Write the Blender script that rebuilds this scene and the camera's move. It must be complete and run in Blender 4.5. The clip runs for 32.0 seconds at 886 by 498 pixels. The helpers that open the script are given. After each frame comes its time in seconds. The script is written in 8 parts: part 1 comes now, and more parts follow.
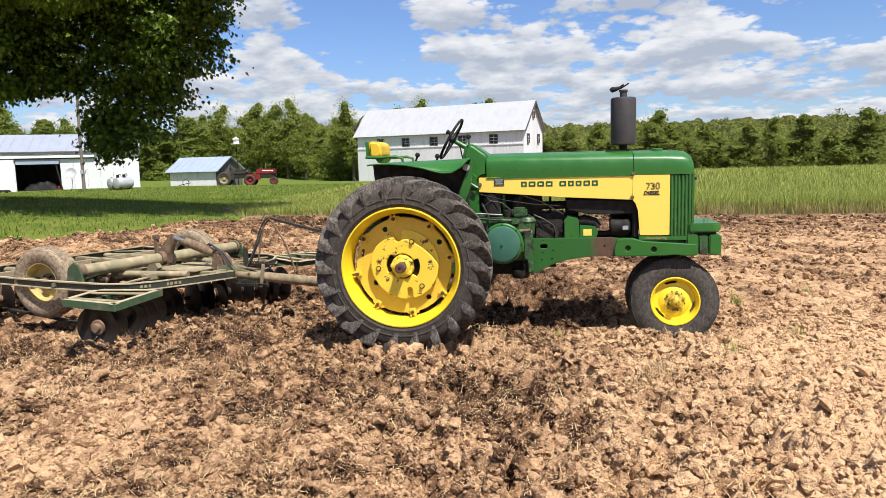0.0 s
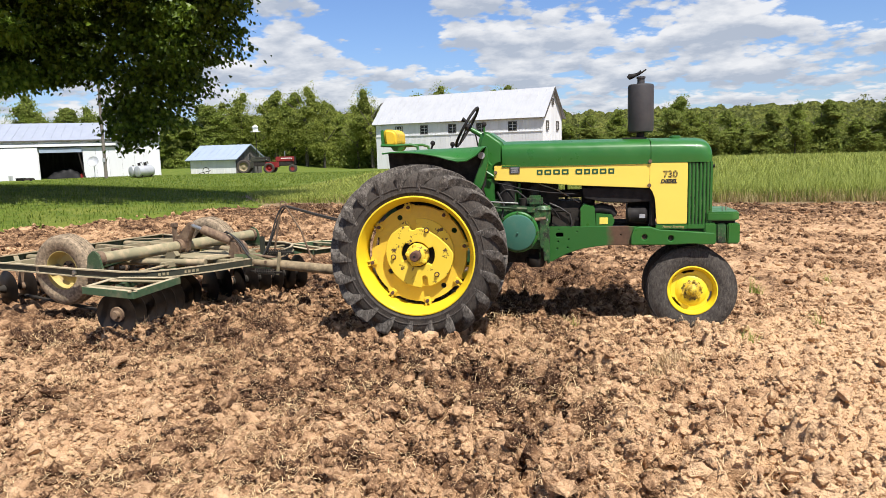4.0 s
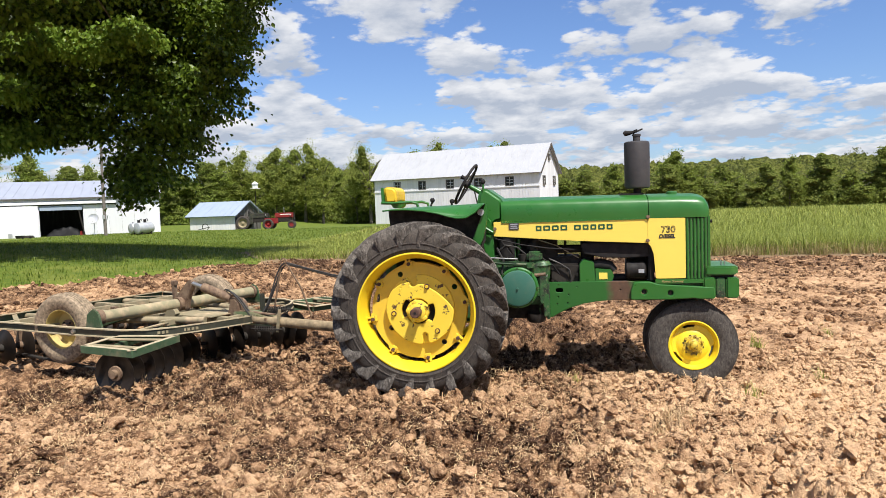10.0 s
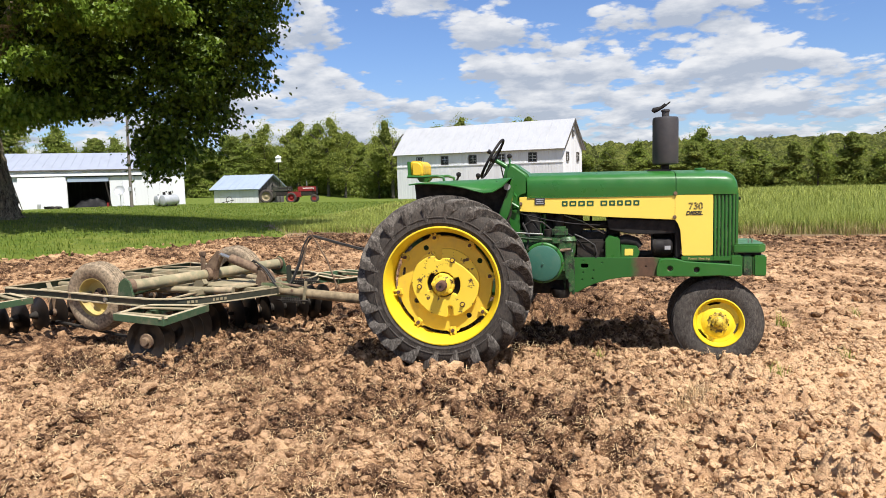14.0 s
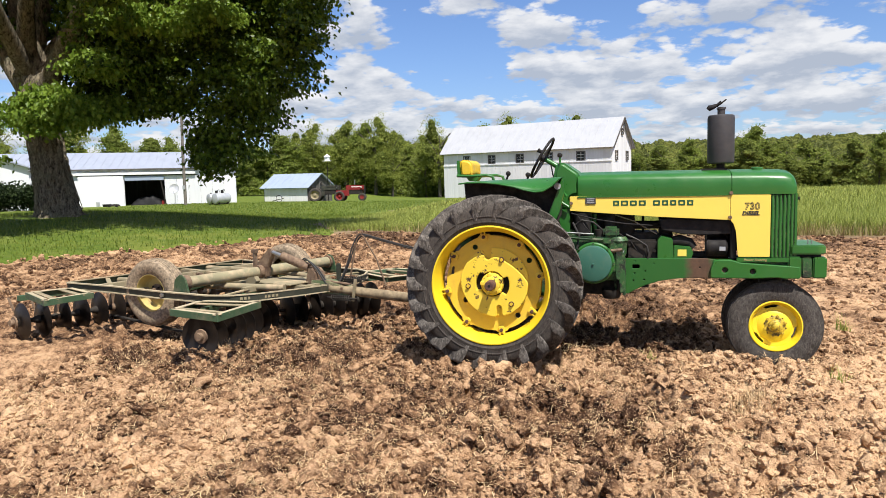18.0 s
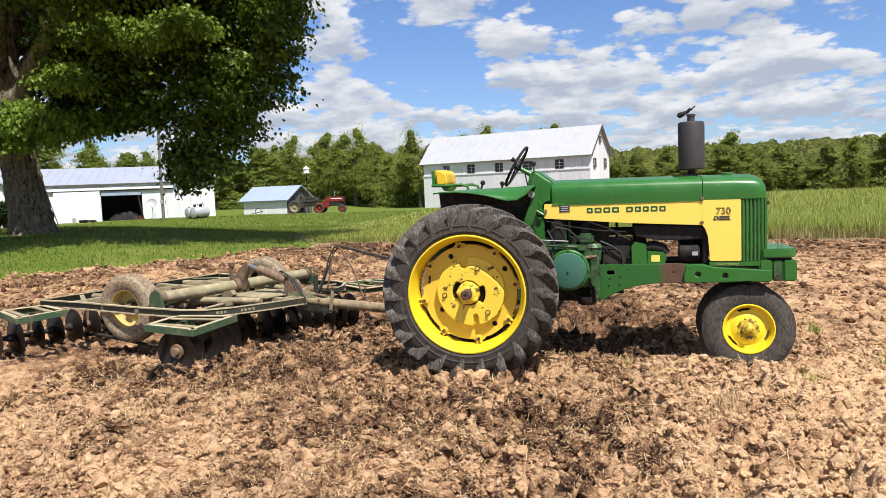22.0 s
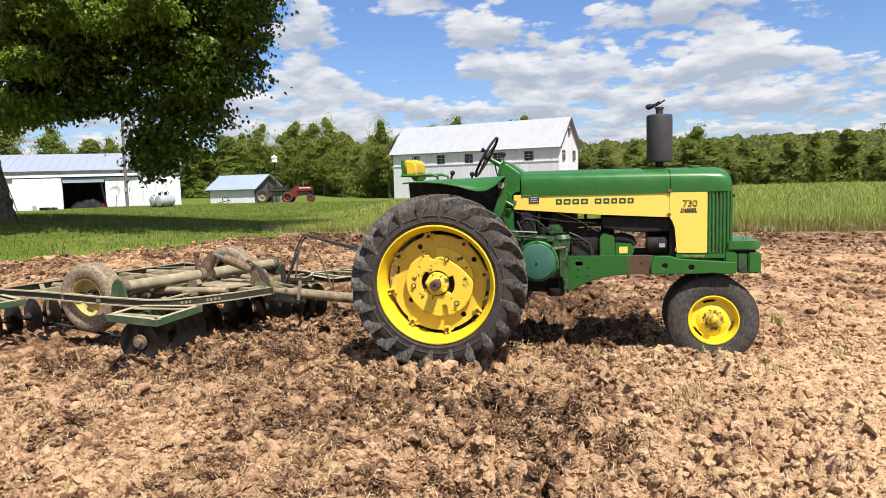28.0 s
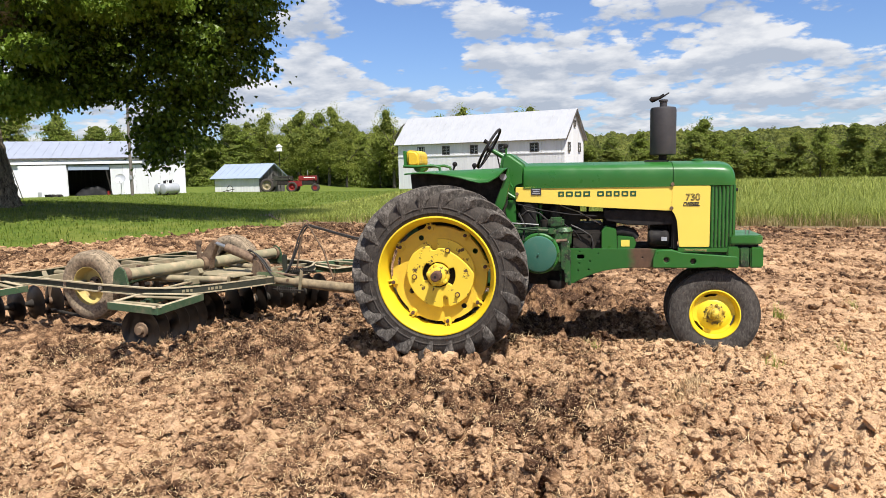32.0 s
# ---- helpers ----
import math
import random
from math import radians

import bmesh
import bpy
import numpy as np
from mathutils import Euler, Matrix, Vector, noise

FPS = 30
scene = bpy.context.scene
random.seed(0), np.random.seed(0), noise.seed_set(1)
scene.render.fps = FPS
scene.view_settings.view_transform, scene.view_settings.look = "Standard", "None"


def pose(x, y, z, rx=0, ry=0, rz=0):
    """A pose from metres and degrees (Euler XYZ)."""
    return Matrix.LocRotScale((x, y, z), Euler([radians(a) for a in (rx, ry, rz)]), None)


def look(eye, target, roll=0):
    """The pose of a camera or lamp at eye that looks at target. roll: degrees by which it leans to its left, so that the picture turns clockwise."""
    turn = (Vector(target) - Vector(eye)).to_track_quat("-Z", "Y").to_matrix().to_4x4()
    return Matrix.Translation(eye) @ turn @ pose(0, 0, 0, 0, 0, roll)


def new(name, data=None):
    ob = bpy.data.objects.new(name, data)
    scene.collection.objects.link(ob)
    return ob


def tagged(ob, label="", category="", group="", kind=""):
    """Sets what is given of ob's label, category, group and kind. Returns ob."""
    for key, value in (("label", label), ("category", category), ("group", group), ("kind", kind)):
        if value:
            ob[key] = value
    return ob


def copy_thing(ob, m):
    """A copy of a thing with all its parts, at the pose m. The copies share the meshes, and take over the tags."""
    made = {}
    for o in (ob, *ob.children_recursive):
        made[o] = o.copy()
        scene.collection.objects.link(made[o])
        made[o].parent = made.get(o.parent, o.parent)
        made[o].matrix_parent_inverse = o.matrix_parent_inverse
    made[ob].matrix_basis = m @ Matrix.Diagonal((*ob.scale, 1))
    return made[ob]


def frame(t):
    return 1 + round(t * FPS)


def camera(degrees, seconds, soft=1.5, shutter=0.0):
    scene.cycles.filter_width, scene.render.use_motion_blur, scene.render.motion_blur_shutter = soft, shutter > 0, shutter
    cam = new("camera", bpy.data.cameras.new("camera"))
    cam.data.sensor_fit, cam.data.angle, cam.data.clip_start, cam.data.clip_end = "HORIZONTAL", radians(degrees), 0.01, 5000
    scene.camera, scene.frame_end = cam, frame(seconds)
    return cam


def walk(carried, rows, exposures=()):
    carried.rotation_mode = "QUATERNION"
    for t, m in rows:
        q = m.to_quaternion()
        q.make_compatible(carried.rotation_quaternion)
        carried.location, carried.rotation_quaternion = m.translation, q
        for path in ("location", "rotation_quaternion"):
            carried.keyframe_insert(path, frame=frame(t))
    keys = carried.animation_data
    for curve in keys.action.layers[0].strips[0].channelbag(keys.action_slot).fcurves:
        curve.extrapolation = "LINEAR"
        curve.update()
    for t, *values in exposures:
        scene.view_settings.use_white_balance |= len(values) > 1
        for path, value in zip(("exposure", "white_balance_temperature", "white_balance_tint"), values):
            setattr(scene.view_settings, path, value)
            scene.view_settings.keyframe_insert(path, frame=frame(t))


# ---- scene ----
cam = camera(63.01, 32.0, 0.8)


def aim(x, y, z, yaw, pitch, roll):
    """A camera pose from its place, its turn to the left of +y, its rise and its lean, in degrees."""
    way = Vector((-math.sin(radians(yaw)) * math.cos(radians(pitch)), math.cos(radians(yaw)) * math.cos(radians(pitch)), math.sin(radians(pitch))))
    return look((x, y, z), Vector((x, y, z)) + 10 * way, roll)


PATH = [
    (0, 1.262, -6.973, 1.619, 8.38, -6.96, -1.50),
    (0.5, 1.276, -6.962, 1.620, 8.34, -7.03, -1.56),
    (1, 1.277, -6.956, 1.621, 8.32, -7.26, -1.60),
    (1.5, 1.274, -6.970, 1.617, 8.32, -7.48, -1.56),
    (2, 1.278, -6.982, 1.617, 8.32, -7.67, -1.58),
    (2.5, 1.283, -6.979, 1.622, 8.33, -7.87, -1.58),
    (4.5, 1.305, -6.949, 1.625, 10.94, -7.82, -1.73),
    (5, 1.340, -6.941, 1.621, 12.08, -7.54, -1.85),
    (5.5, 1.296, -7.002, 1.626, 12.94, -7.22, -1.88),
    (6, 1.234, -7.070, 1.625, 13.31, -6.94, -1.85),
    (6.5, 1.226, -7.081, 1.624, 13.39, -6.57, -1.70),
    (7, 1.282, -7.023, 1.626, 13.22, -5.81, -1.60),
    (7.5, 1.324, -6.991, 1.628, 12.76, -4.84, -1.53),
    (8, 1.337, -6.972, 1.629, 12.06, -3.74, -1.74),
    (8.5, 1.304, -6.977, 1.635, 10.98, -3.01, -1.94),
    (9, 1.290, -7.003, 1.637, 9.99, -2.86, -2.12),
    (9.5, 1.286, -6.989, 1.636, 9.52, -3.13, -2.13),
    (10, 1.281, -6.981, 1.644, 9.63, -3.60, -1.99),
    (10.5, 1.267, -6.956, 1.633, 9.99, -4.01, -1.69),
    (11, 1.255, -6.956, 1.636, 10.40, -4.42, -1.48),
    (11.5, 1.248, -6.986, 1.635, 10.71, -4.77, -1.35),
    (12, 1.258, -7.015, 1.630, 10.90, -5.04, -1.28),
    (12.5, 1.272, -7.015, 1.632, 10.95, -5.15, -1.22),
    (13, 1.285, -7.011, 1.630, 11.00, -5.20, -1.30),
    (13.5, 1.284, -7.017, 1.636, 11.06, -5.32, -1.40),
    (14, 1.247, -7.023, 1.633, 11.37, -5.48, -1.40),
    (14.5, 1.218, -7.039, 1.626, 12.06, -5.57, -1.30),
    (16.5, 1.265, -6.984, 1.637, 15.25, -5.39, -1.16),
    (17, 1.233, -7.003, 1.632, 15.27, -5.49, -1.23),
    (17.5, 1.216, -7.009, 1.631, 15.10, -5.50, -1.26),
    (18, 1.220, -7.023, 1.636, 15.04, -5.48, -1.35),
    (18.5, 1.232, -7.039, 1.633, 15.23, -5.50, -1.54),
    (19, 1.228, -7.043, 1.632, 15.72, -5.65, -1.86),
    (19.5, 1.230, -7.022, 1.630, 16.19, -5.78, -2.12),
    (20, 1.249, -7.007, 1.623, 16.29, -5.71, -2.26),
    (20.5, 1.272, -7.010, 1.631, 15.87, -5.45, -2.34),
    (21, 1.289, -6.997, 1.629, 15.00, -5.09, -2.30),
    (21.5, 1.287, -7.004, 1.636, 14.06, -4.81, -2.26),
    (22, 1.274, -7.026, 1.634, 13.55, -4.74, -2.27),
    (22.5, 1.247, -7.030, 1.633, 13.55, -4.87, -2.40),
    (23, 1.203, -7.023, 1.630, 13.67, -5.14, -2.44),
    (23.5, 1.183, -7.002, 1.634, 13.60, -5.50, -2.34),
    (24, 1.170, -6.986, 1.624, 13.29, -5.91, -2.24),
    (24.5, 1.224, -6.947, 1.623, 12.88, -6.23, -2.13),
    (25, 1.314, -6.903, 1.627, 12.51, -6.33, -2.15),
    (25.5, 1.342, -6.891, 1.627, 12.31, -6.31, -2.23),
    (27.5, 1.265, -7.000, 1.632, 11.47, -5.60, -1.76),
    (28, 1.268, -6.999, 1.627, 11.13, -5.55, -1.68),
    (28.5, 1.265, -7.008, 1.631, 10.83, -5.47, -1.69),
    (29, 1.265, -7.013, 1.634, 10.75, -5.39, -1.60),
    (29.5, 1.268, -7.000, 1.632, 10.97, -5.34, -1.45),
    (30, 1.278, -6.967, 1.633, 11.52, -5.46, -1.36),
    (30.5, 1.306, -6.915, 1.630, 11.97, -5.68, -1.26),
    (31, 1.337, -6.883, 1.626, 12.11, -6.00, -1.24),
    (31.5, 1.330, -6.924, 1.624, 11.88, -6.23, -1.15),
    (32, 1.293, -6.982, 1.630, 11.49, -6.27, -1.13),
]
walk(cam, [(row[0], aim(*row[1:])) for row in PATH])

# ---- world, sun, exposure ----
SUN_DIR = Vector((0.36, -0.44, 1.0)).normalized()
SUN_UP = math.asin(SUN_DIR.z)
SUN_TURN = math.atan2(SUN_DIR.x, SUN_DIR.y)


def build_world():
    w = bpy.data.worlds.new("sky")
    scene.world = w
    w.use_nodes = True
    nt = w.node_tree
    N, L = nt.nodes, nt.links
    N.clear()
    out, bg = N.new("ShaderNodeOutputWorld"), N.new("ShaderNodeBackground")
    sky = N.new("ShaderNodeTexSky")
    sky.sky_type, sky.sun_disc = "NISHITA", False
    sky.sun_elevation, sky.sun_rotation = SUN_UP, SUN_TURN
    sky.air_density, sky.dust_density, sky.ozone_density = 1.0, 0.6, 2.0
    co = N.new("ShaderNodeTexCoord")
    sep = N.new("ShaderNodeSeparateXYZ")
    L.new(co.outputs["Generated"], sep.inputs[0])

    def m(op, a, b=None, clamp=False):
        n = N.new("ShaderNodeMath")
        n.operation, n.use_clamp = op, clamp
        for k, v in enumerate((a, b)):
            if v is None:
                continue
            if isinstance(v, (int, float)):
                n.inputs[k].default_value = v
            else:
                L.new(v, n.inputs[k])
        return n.outputs[0]

    up = m("MAXIMUM", sep.outputs[2], 0.0)
    # clouds lie on one high layer: rows that close up towards the horizon
    den = m("ADD", up, 0.24)
    comb = N.new("ShaderNodeCombineXYZ")
    L.new(m("DIVIDE", sep.outputs[0], den), comb.inputs[0]), L.new(m("DIVIDE", sep.outputs[1], den), comb.inputs[1])

    def fbm(scale, detail, rough, zoom, shift, dist=0.0):
        mp = N.new("ShaderNodeMapping")
        mp.inputs["Location"].default_value = shift
        mp.inputs["Scale"].default_value = (zoom, zoom, 1)
        L.new(comb.outputs[0], mp.inputs[0])
        n = N.new("ShaderNodeTexNoise")
        n.inputs["Scale"].default_value, n.inputs["Detail"].default_value = scale, detail
        n.inputs["Roughness"].default_value, n.inputs["Distortion"].default_value = rough, dist
        L.new(mp.outputs[0], n.inputs["Vector"])
        return n.outputs["Fac"]

    base = fbm(3.2, 9, 0.58, 1.0, CLOUD_SHIFT, 0.1)
    low, high = fbm(3.2, 9, 0.58, 1.03, CLOUD_SHIFT, 0.1), fbm(3.2, 9, 0.58, 0.97, CLOUD_SHIFT, 0.1)
    # rounded heads along the clouds' edges
    cell = N.new("ShaderNodeTexVoronoi")
    cell.inputs["Scale"].default_value, cell.inputs["Detail"].default_value = 11.0, 2.5
    L.new(comb.outputs[0], cell.inputs["Vector"])
    puff = m("SUBTRACT", 0.95, cell.outputs["Distance"])
    dens = m("ADD", base, m("MULTIPLY", m("SUBTRACT", puff, 0.5), 0.17))
    dens = m("ADD", dens, m("MULTIPLY", m("SUBTRACT", 0.16, up, True), 0.55))
    # great heaps of cloud, and openings of clear blue between them
    dirn = N.new("ShaderNodeVectorMath")
    dirn.operation = "NORMALIZE"
    L.new(co.outputs["Generated"], dirn.inputs[0])
    for (gx, gy, gz), tight, more in HEAPS:
        dot = N.new("ShaderNodeVectorMath")
        dot.operation = "DOT_PRODUCT"
        L.new(dirn.outputs[0], dot.inputs[0])
        dot.inputs[1].default_value = Vector((gx, gy, gz)).normalized()
        g = m("POWER", m("MAXIMUM", dot.outputs["Value"], 0.0), tight)
        dens = m("ADD", dens, m("MULTIPLY", g, more))
    cover = N.new("ShaderNodeMapRange")
    cover.interpolation_type = "SMOOTHSTEP"
    cover.inputs["From Min"].default_value, cover.inputs["From Max"].default_value = 0.385, 0.475
    L.new(dens, cover.inputs["Value"])
    shade = m("ADD", m("MULTIPLY", m("SUBTRACT", low, high), 3.4), 0.66)
    shade = m("SUBTRACT", shade, m("MULTIPLY", m("SUBTRACT", dens, 0.52, True), 1.5))
    shade = m("ADD", shade, m("MULTIPLY", m("SUBTRACT", puff, 0.5), 0.45), True)
    ramp = N.new("ShaderNodeValToRGB")
    ramp.color_ramp.elements[0].position, ramp.color_ramp.elements[0].color = 0.0, (6.0, 6.7, 8.0, 1)
    ramp.color_ramp.elements[1].position, ramp.color_ramp.elements[1].color = 1.0, (11.4, 11.5, 11.8, 1)
    L.new(shade, ramp.inputs[0])
    deep = N.new("ShaderNodeMix")
    deep.data_type, deep.blend_type = "RGBA", "MULTIPLY"
    deep.inputs["Factor"].default_value = 1.0
    L.new(sky.outputs[0], deep.inputs[6])
    deep.inputs[7].default_value = SKY_TINT
    mix = N.new("ShaderNodeMix")
    mix.data_type = "RGBA"
    L.new(m("MULTIPLY", cover.outputs[0], 0.96), mix.inputs["Factor"])
    L.new(deep.outputs[2], mix.inputs[6]), L.new(ramp.outputs[0], mix.inputs[7])
    L.new(mix.outputs[2], bg.inputs[0])
    bg.inputs[1].default_value = 0.050
    L.new(bg.outputs[0], out.inputs[0])


CLOUD_SHIFT = (4.3, 2.2, 0.0)
# (direction, tightness, more or less cloud)
HEAPS = [((-0.238, 0.957, 0.165), 700, -0.26), ((-0.30, 0.93, 0.205), 700, -0.20), ((-0.04, 0.975, 0.222), 900, -0.15), ((0.36, 0.92, 0.19), 500, -0.16), ((0.15, 0.965, 0.232), 1200, -0.15),
         ((-0.055, 0.985, 0.16), 300, 0.14), ((0.18, 0.968, 0.172), 350, 0.14), ((-0.34, 0.93, 0.14), 500, 0.14), ((-0.21, 0.94, 0.262), 350, 0.16)]
SKY_TINT = (1.18, 1.40, 1.88, 1)
build_world()
sun = new("sun", bpy.data.lights.new("sun", "SUN"))
sun.data.energy, sun.data.angle, sun.data.color = 5.0, radians(0.55), (1.0, 0.955, 0.89)
sun.matrix_world = look(SUN_DIR * 60, (0, 0, 0))
scene.view_settings.exposure = 0.64

# ---- materials ----


class Nodes:
    """A principled material with short ways to add textures to it."""

    def __init__(self, name, rough=0.6, metal=0.0, spec=0.5):
        self.mat = bpy.data.materials.new(name)
        self.mat.use_nodes = True
        self.N, self.L = self.mat.node_tree.nodes, self.mat.node_tree.links
        self.p = self.N["Principled BSDF"]
        self.p.inputs["Roughness"].default_value = rough
        self.p.inputs["Metallic"].default_value = metal
        self.p.inputs["Specular IOR Level"].default_value = spec
        self.co = self.N.new("ShaderNodeTexCoord").outputs["Object"]

    def world(self):
        self.co = self.N.new("ShaderNodeNewGeometry").outputs["Position"]
        return self

    def put(self, sock, v):
        if isinstance(v, (int, float)):
            sock.default_value = v
        elif isinstance(v, tuple):
            sock.default_value = (*v, 1.0) if len(v) == 3 else v
        else:
            self.L.new(v, sock)

    def noise(self, scale, detail=4, rough=0.55, stretch=None, dist=0.0):
        n = self.N.new("ShaderNodeTexNoise")
        n.inputs["Scale"].default_value, n.inputs["Detail"].default_value = scale, detail
        n.inputs["Roughness"].default_value, n.inputs["Distortion"].default_value = rough, dist
        src = self.co
        if stretch:
            mp = self.N.new("ShaderNodeMapping")
            mp.inputs["Scale"].default_value = stretch
            self.L.new(src, mp.inputs[0])
            src = mp.outputs[0]
        self.L.new(src, n.inputs["Vector"])
        return n.outputs["Fac"]

    def ramp(self, fac, a, b, lo=0.0, hi=1.0):
        """Maps fac from lo..hi on to a..b."""
        n = self.N.new("ShaderNodeMapRange")
        n.inputs["From Min"].default_value, n.inputs["From Max"].default_value = lo, hi
        n.inputs["To Min"].default_value, n.inputs["To Max"].default_value = a, b
        self.put(n.inputs["Value"], fac)
        return n.outputs[0]

    def mix(self, fac, a, b, blend="MIX"):
        n = self.N.new("ShaderNodeMix")
        n.data_type, n.blend_type = "RGBA", blend
        self.put(n.inputs["Factor"], fac), self.put(n.inputs[6], a), self.put(n.inputs[7], b)
        return n.outputs[2]

    def math(self, op, a, b):
        n = self.N.new("ShaderNodeMath")
        n.operation = op
        self.put(n.inputs[0], a), self.put(n.inputs[1], b)
        return n.outputs[0]

    def color(self, v):
        self.put(self.p.inputs["Base Color"], v)
        return self

    def rough(self, v):
        self.put(self.p.inputs["Roughness"], v)
        return self

    def bump(self, height, strength=0.4, distance=0.01):
        n = self.N.new("ShaderNodeBump")
        n.inputs["Strength"].default_value, n.inputs["Distance"].default_value = strength, distance
        self.put(n.inputs["Height"], height)
        self.L.new(n.outputs[0], self.p.inputs["Normal"])
        return self

    def random(self):
        return self.N.new("ShaderNodeObjectInfo").outputs["Random"]

    def island(self):
        return self.N.new("ShaderNodeNewGeometry").outputs["Random Per Island"]


def painted(name, base, rough=0.4, dirt=(0.30, 0.21, 0.13), much=0.35, fade=0.12, metal=0.0, grain=30, bump=0.08, coat=0.0):
    """Paint on metal: faded in patches, dusty, with stains at two scales."""
    n = Nodes(name, rough, metal)
    pale = tuple(min(1, c * (1 + fade) + 0.004) for c in base)
    deep = tuple(c * (1 - fade) for c in base)
    col = n.mix(n.noise(3.0, 5), deep, pale)
    dust = n.ramp(n.noise(6.5, 8, 0.65), 0, much, 0.5, 0.75)
    col = n.mix(dust, col, dirt)
    fine = n.ramp(n.noise(grain * 2, 4, 0.7), 0, much * 0.5, 0.55, 0.8)
    col = n.mix(fine, col, dirt)
    n.color(col).rough(n.ramp(n.noise(9, 5), rough - 0.06, rough + 0.16, 0.3, 0.7))
    n.bump(n.noise(grain, 5), bump, 0.004)
    n.p.inputs["Coat Weight"].default_value = coat
    return n.mat


def make_soil(name, clod=False):
    """Tilled loam: reddish brown where it was freshly turned, tan where it has dried."""
    n = Nodes(name, 0.95, 0, 0.12).world()
    sep = n.N.new("ShaderNodeSeparateXYZ")
    n.L.new(n.co, sep.inputs[0])
    x, y = sep.outputs[0], sep.outputs[1]
    grow = lambda a, b: n.math("MULTIPLY", a, b)
    f = n.math("ADD", grow(n.noise(0.8, 4, 0.6, dist=0.5), 0.50), grow(n.noise(3.4, 4, 0.6), 0.45))
    f = n.math("ADD", f, grow(n.noise(11, 3, 0.6, dist=0.4), 0.42))
    # dried out on the headland before the front wheels
    f = n.math("ADD", f, grow(n.ramp(x, 0.0, 0.135, 0.9, 2.8), n.ramp(y, 1.0, 0.25, -0.5, 4.0)))
    f = n.math("ADD", f, grow(n.ramp(x, 0.03, 0.0, -2.6, -0.9), n.ramp(y, 1.0, 0.0, -2.6, -1.4)))
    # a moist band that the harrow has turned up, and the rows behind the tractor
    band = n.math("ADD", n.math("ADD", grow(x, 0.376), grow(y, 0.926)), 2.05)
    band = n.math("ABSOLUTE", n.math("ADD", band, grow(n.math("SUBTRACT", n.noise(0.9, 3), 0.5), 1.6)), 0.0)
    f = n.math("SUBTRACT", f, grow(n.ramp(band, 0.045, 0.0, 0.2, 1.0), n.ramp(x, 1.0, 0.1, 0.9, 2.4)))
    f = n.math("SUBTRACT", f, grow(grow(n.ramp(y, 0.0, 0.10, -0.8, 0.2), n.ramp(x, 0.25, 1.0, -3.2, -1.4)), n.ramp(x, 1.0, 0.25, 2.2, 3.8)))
    f = n.math("SUBTRACT", f, n.ramp(y, 0.0, 0.085, 8.0, 11.5))
    if clod:
        f = n.math("ADD", f, n.ramp(n.island(), -0.09, 0.08))
    col = n.mix(n.ramp(f, 0, 1, 0.545, 0.72), (0.046, 0.022, 0.012), (0.30, 0.166, 0.086))
    col = n.mix(n.ramp(f, 0, 1, 0.637, 0.838), col, (0.575, 0.378, 0.218))
    # crumbs that have dried pale, and dark flecks at random
    col = n.mix(n.ramp(n.noise(75, 2, 0.6), 0, 0.4, 0.54, 0.64), col, (0.68, 0.45, 0.27))
    col = n.mix(n.ramp(n.noise(26, 3, 0.6, dist=0.5), 0.60, 0, 0.33, 0.43), col, (0.075, 0.036, 0.020))
    n.color(col)
    n.bump(n.math("ADD", n.noise(34, 4, 0.62), n.math("MULTIPLY", n.noise(110, 2, 0.6), 0.30)), 1.0, 0.032)
    return n.mat


def make_grass_ground():
    n = Nodes("lawn_ground", 0.9, 0, 0.1).world()
    col = n.mix(n.noise(0.35, 5, 0.6), (0.080, 0.125, 0.016), (0.135, 0.175, 0.030))
    col = n.mix(n.ramp(n.noise(9, 6, 0.75), 0, 0.8, 0.4, 0.66), col, (0.040, 0.075, 0.010))
    col = n.mix(n.ramp(n.noise(0.9, 8, 0.75), 0, 0.75, 0.45, 0.7), col, (0.21, 0.215, 0.05))
    n.color(col).bump(n.noise(40, 5, 0.7), 0.8, 0.03)
    return n.mat


def leafy(name, a, b, through_=0.25, rough=0.55, c=None):
    """Leaves: a colour between a and b for each, light shining through a little."""
    n = Nodes(name, rough, 0, 0.25)
    col = n.mix(n.island(), a, b)
    if c:
        col = n.mix(n.ramp(n.noise(0.6, 3), 0, 1, 0.45, 0.65), col, c)
    n.color(col)
    tr = n.N.new("ShaderNodeBsdfTranslucent")
    n.L.new(col, tr.inputs[0])
    mx = n.N.new("ShaderNodeMixShader")
    mx.inputs[0].default_value = through_
    n.L.new(n.p.outputs[0], mx.inputs[1]), n.L.new(tr.outputs[0], mx.inputs[2])
    n.L.new(mx.outputs[0], n.N["Material Output"].inputs[0])
    return n.mat


def make_bark(name, a, b):
    """Furrowed bark: long plates broken across, coloured darker low in the relief, with pale patches."""
    n = Nodes(name, 0.95, 0, 0.2)
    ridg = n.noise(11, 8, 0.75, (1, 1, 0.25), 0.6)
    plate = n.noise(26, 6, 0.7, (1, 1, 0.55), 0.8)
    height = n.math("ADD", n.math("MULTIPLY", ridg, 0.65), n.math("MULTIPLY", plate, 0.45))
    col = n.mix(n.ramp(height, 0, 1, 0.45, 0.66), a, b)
    col = n.mix(n.ramp(n.noise(2.4, 6, 0.7), 0, 0.6, 0.52, 0.70), col, (0.20, 0.20, 0.13))
    n.color(col).bump(height, 1.0, 0.13)
    return n.mat


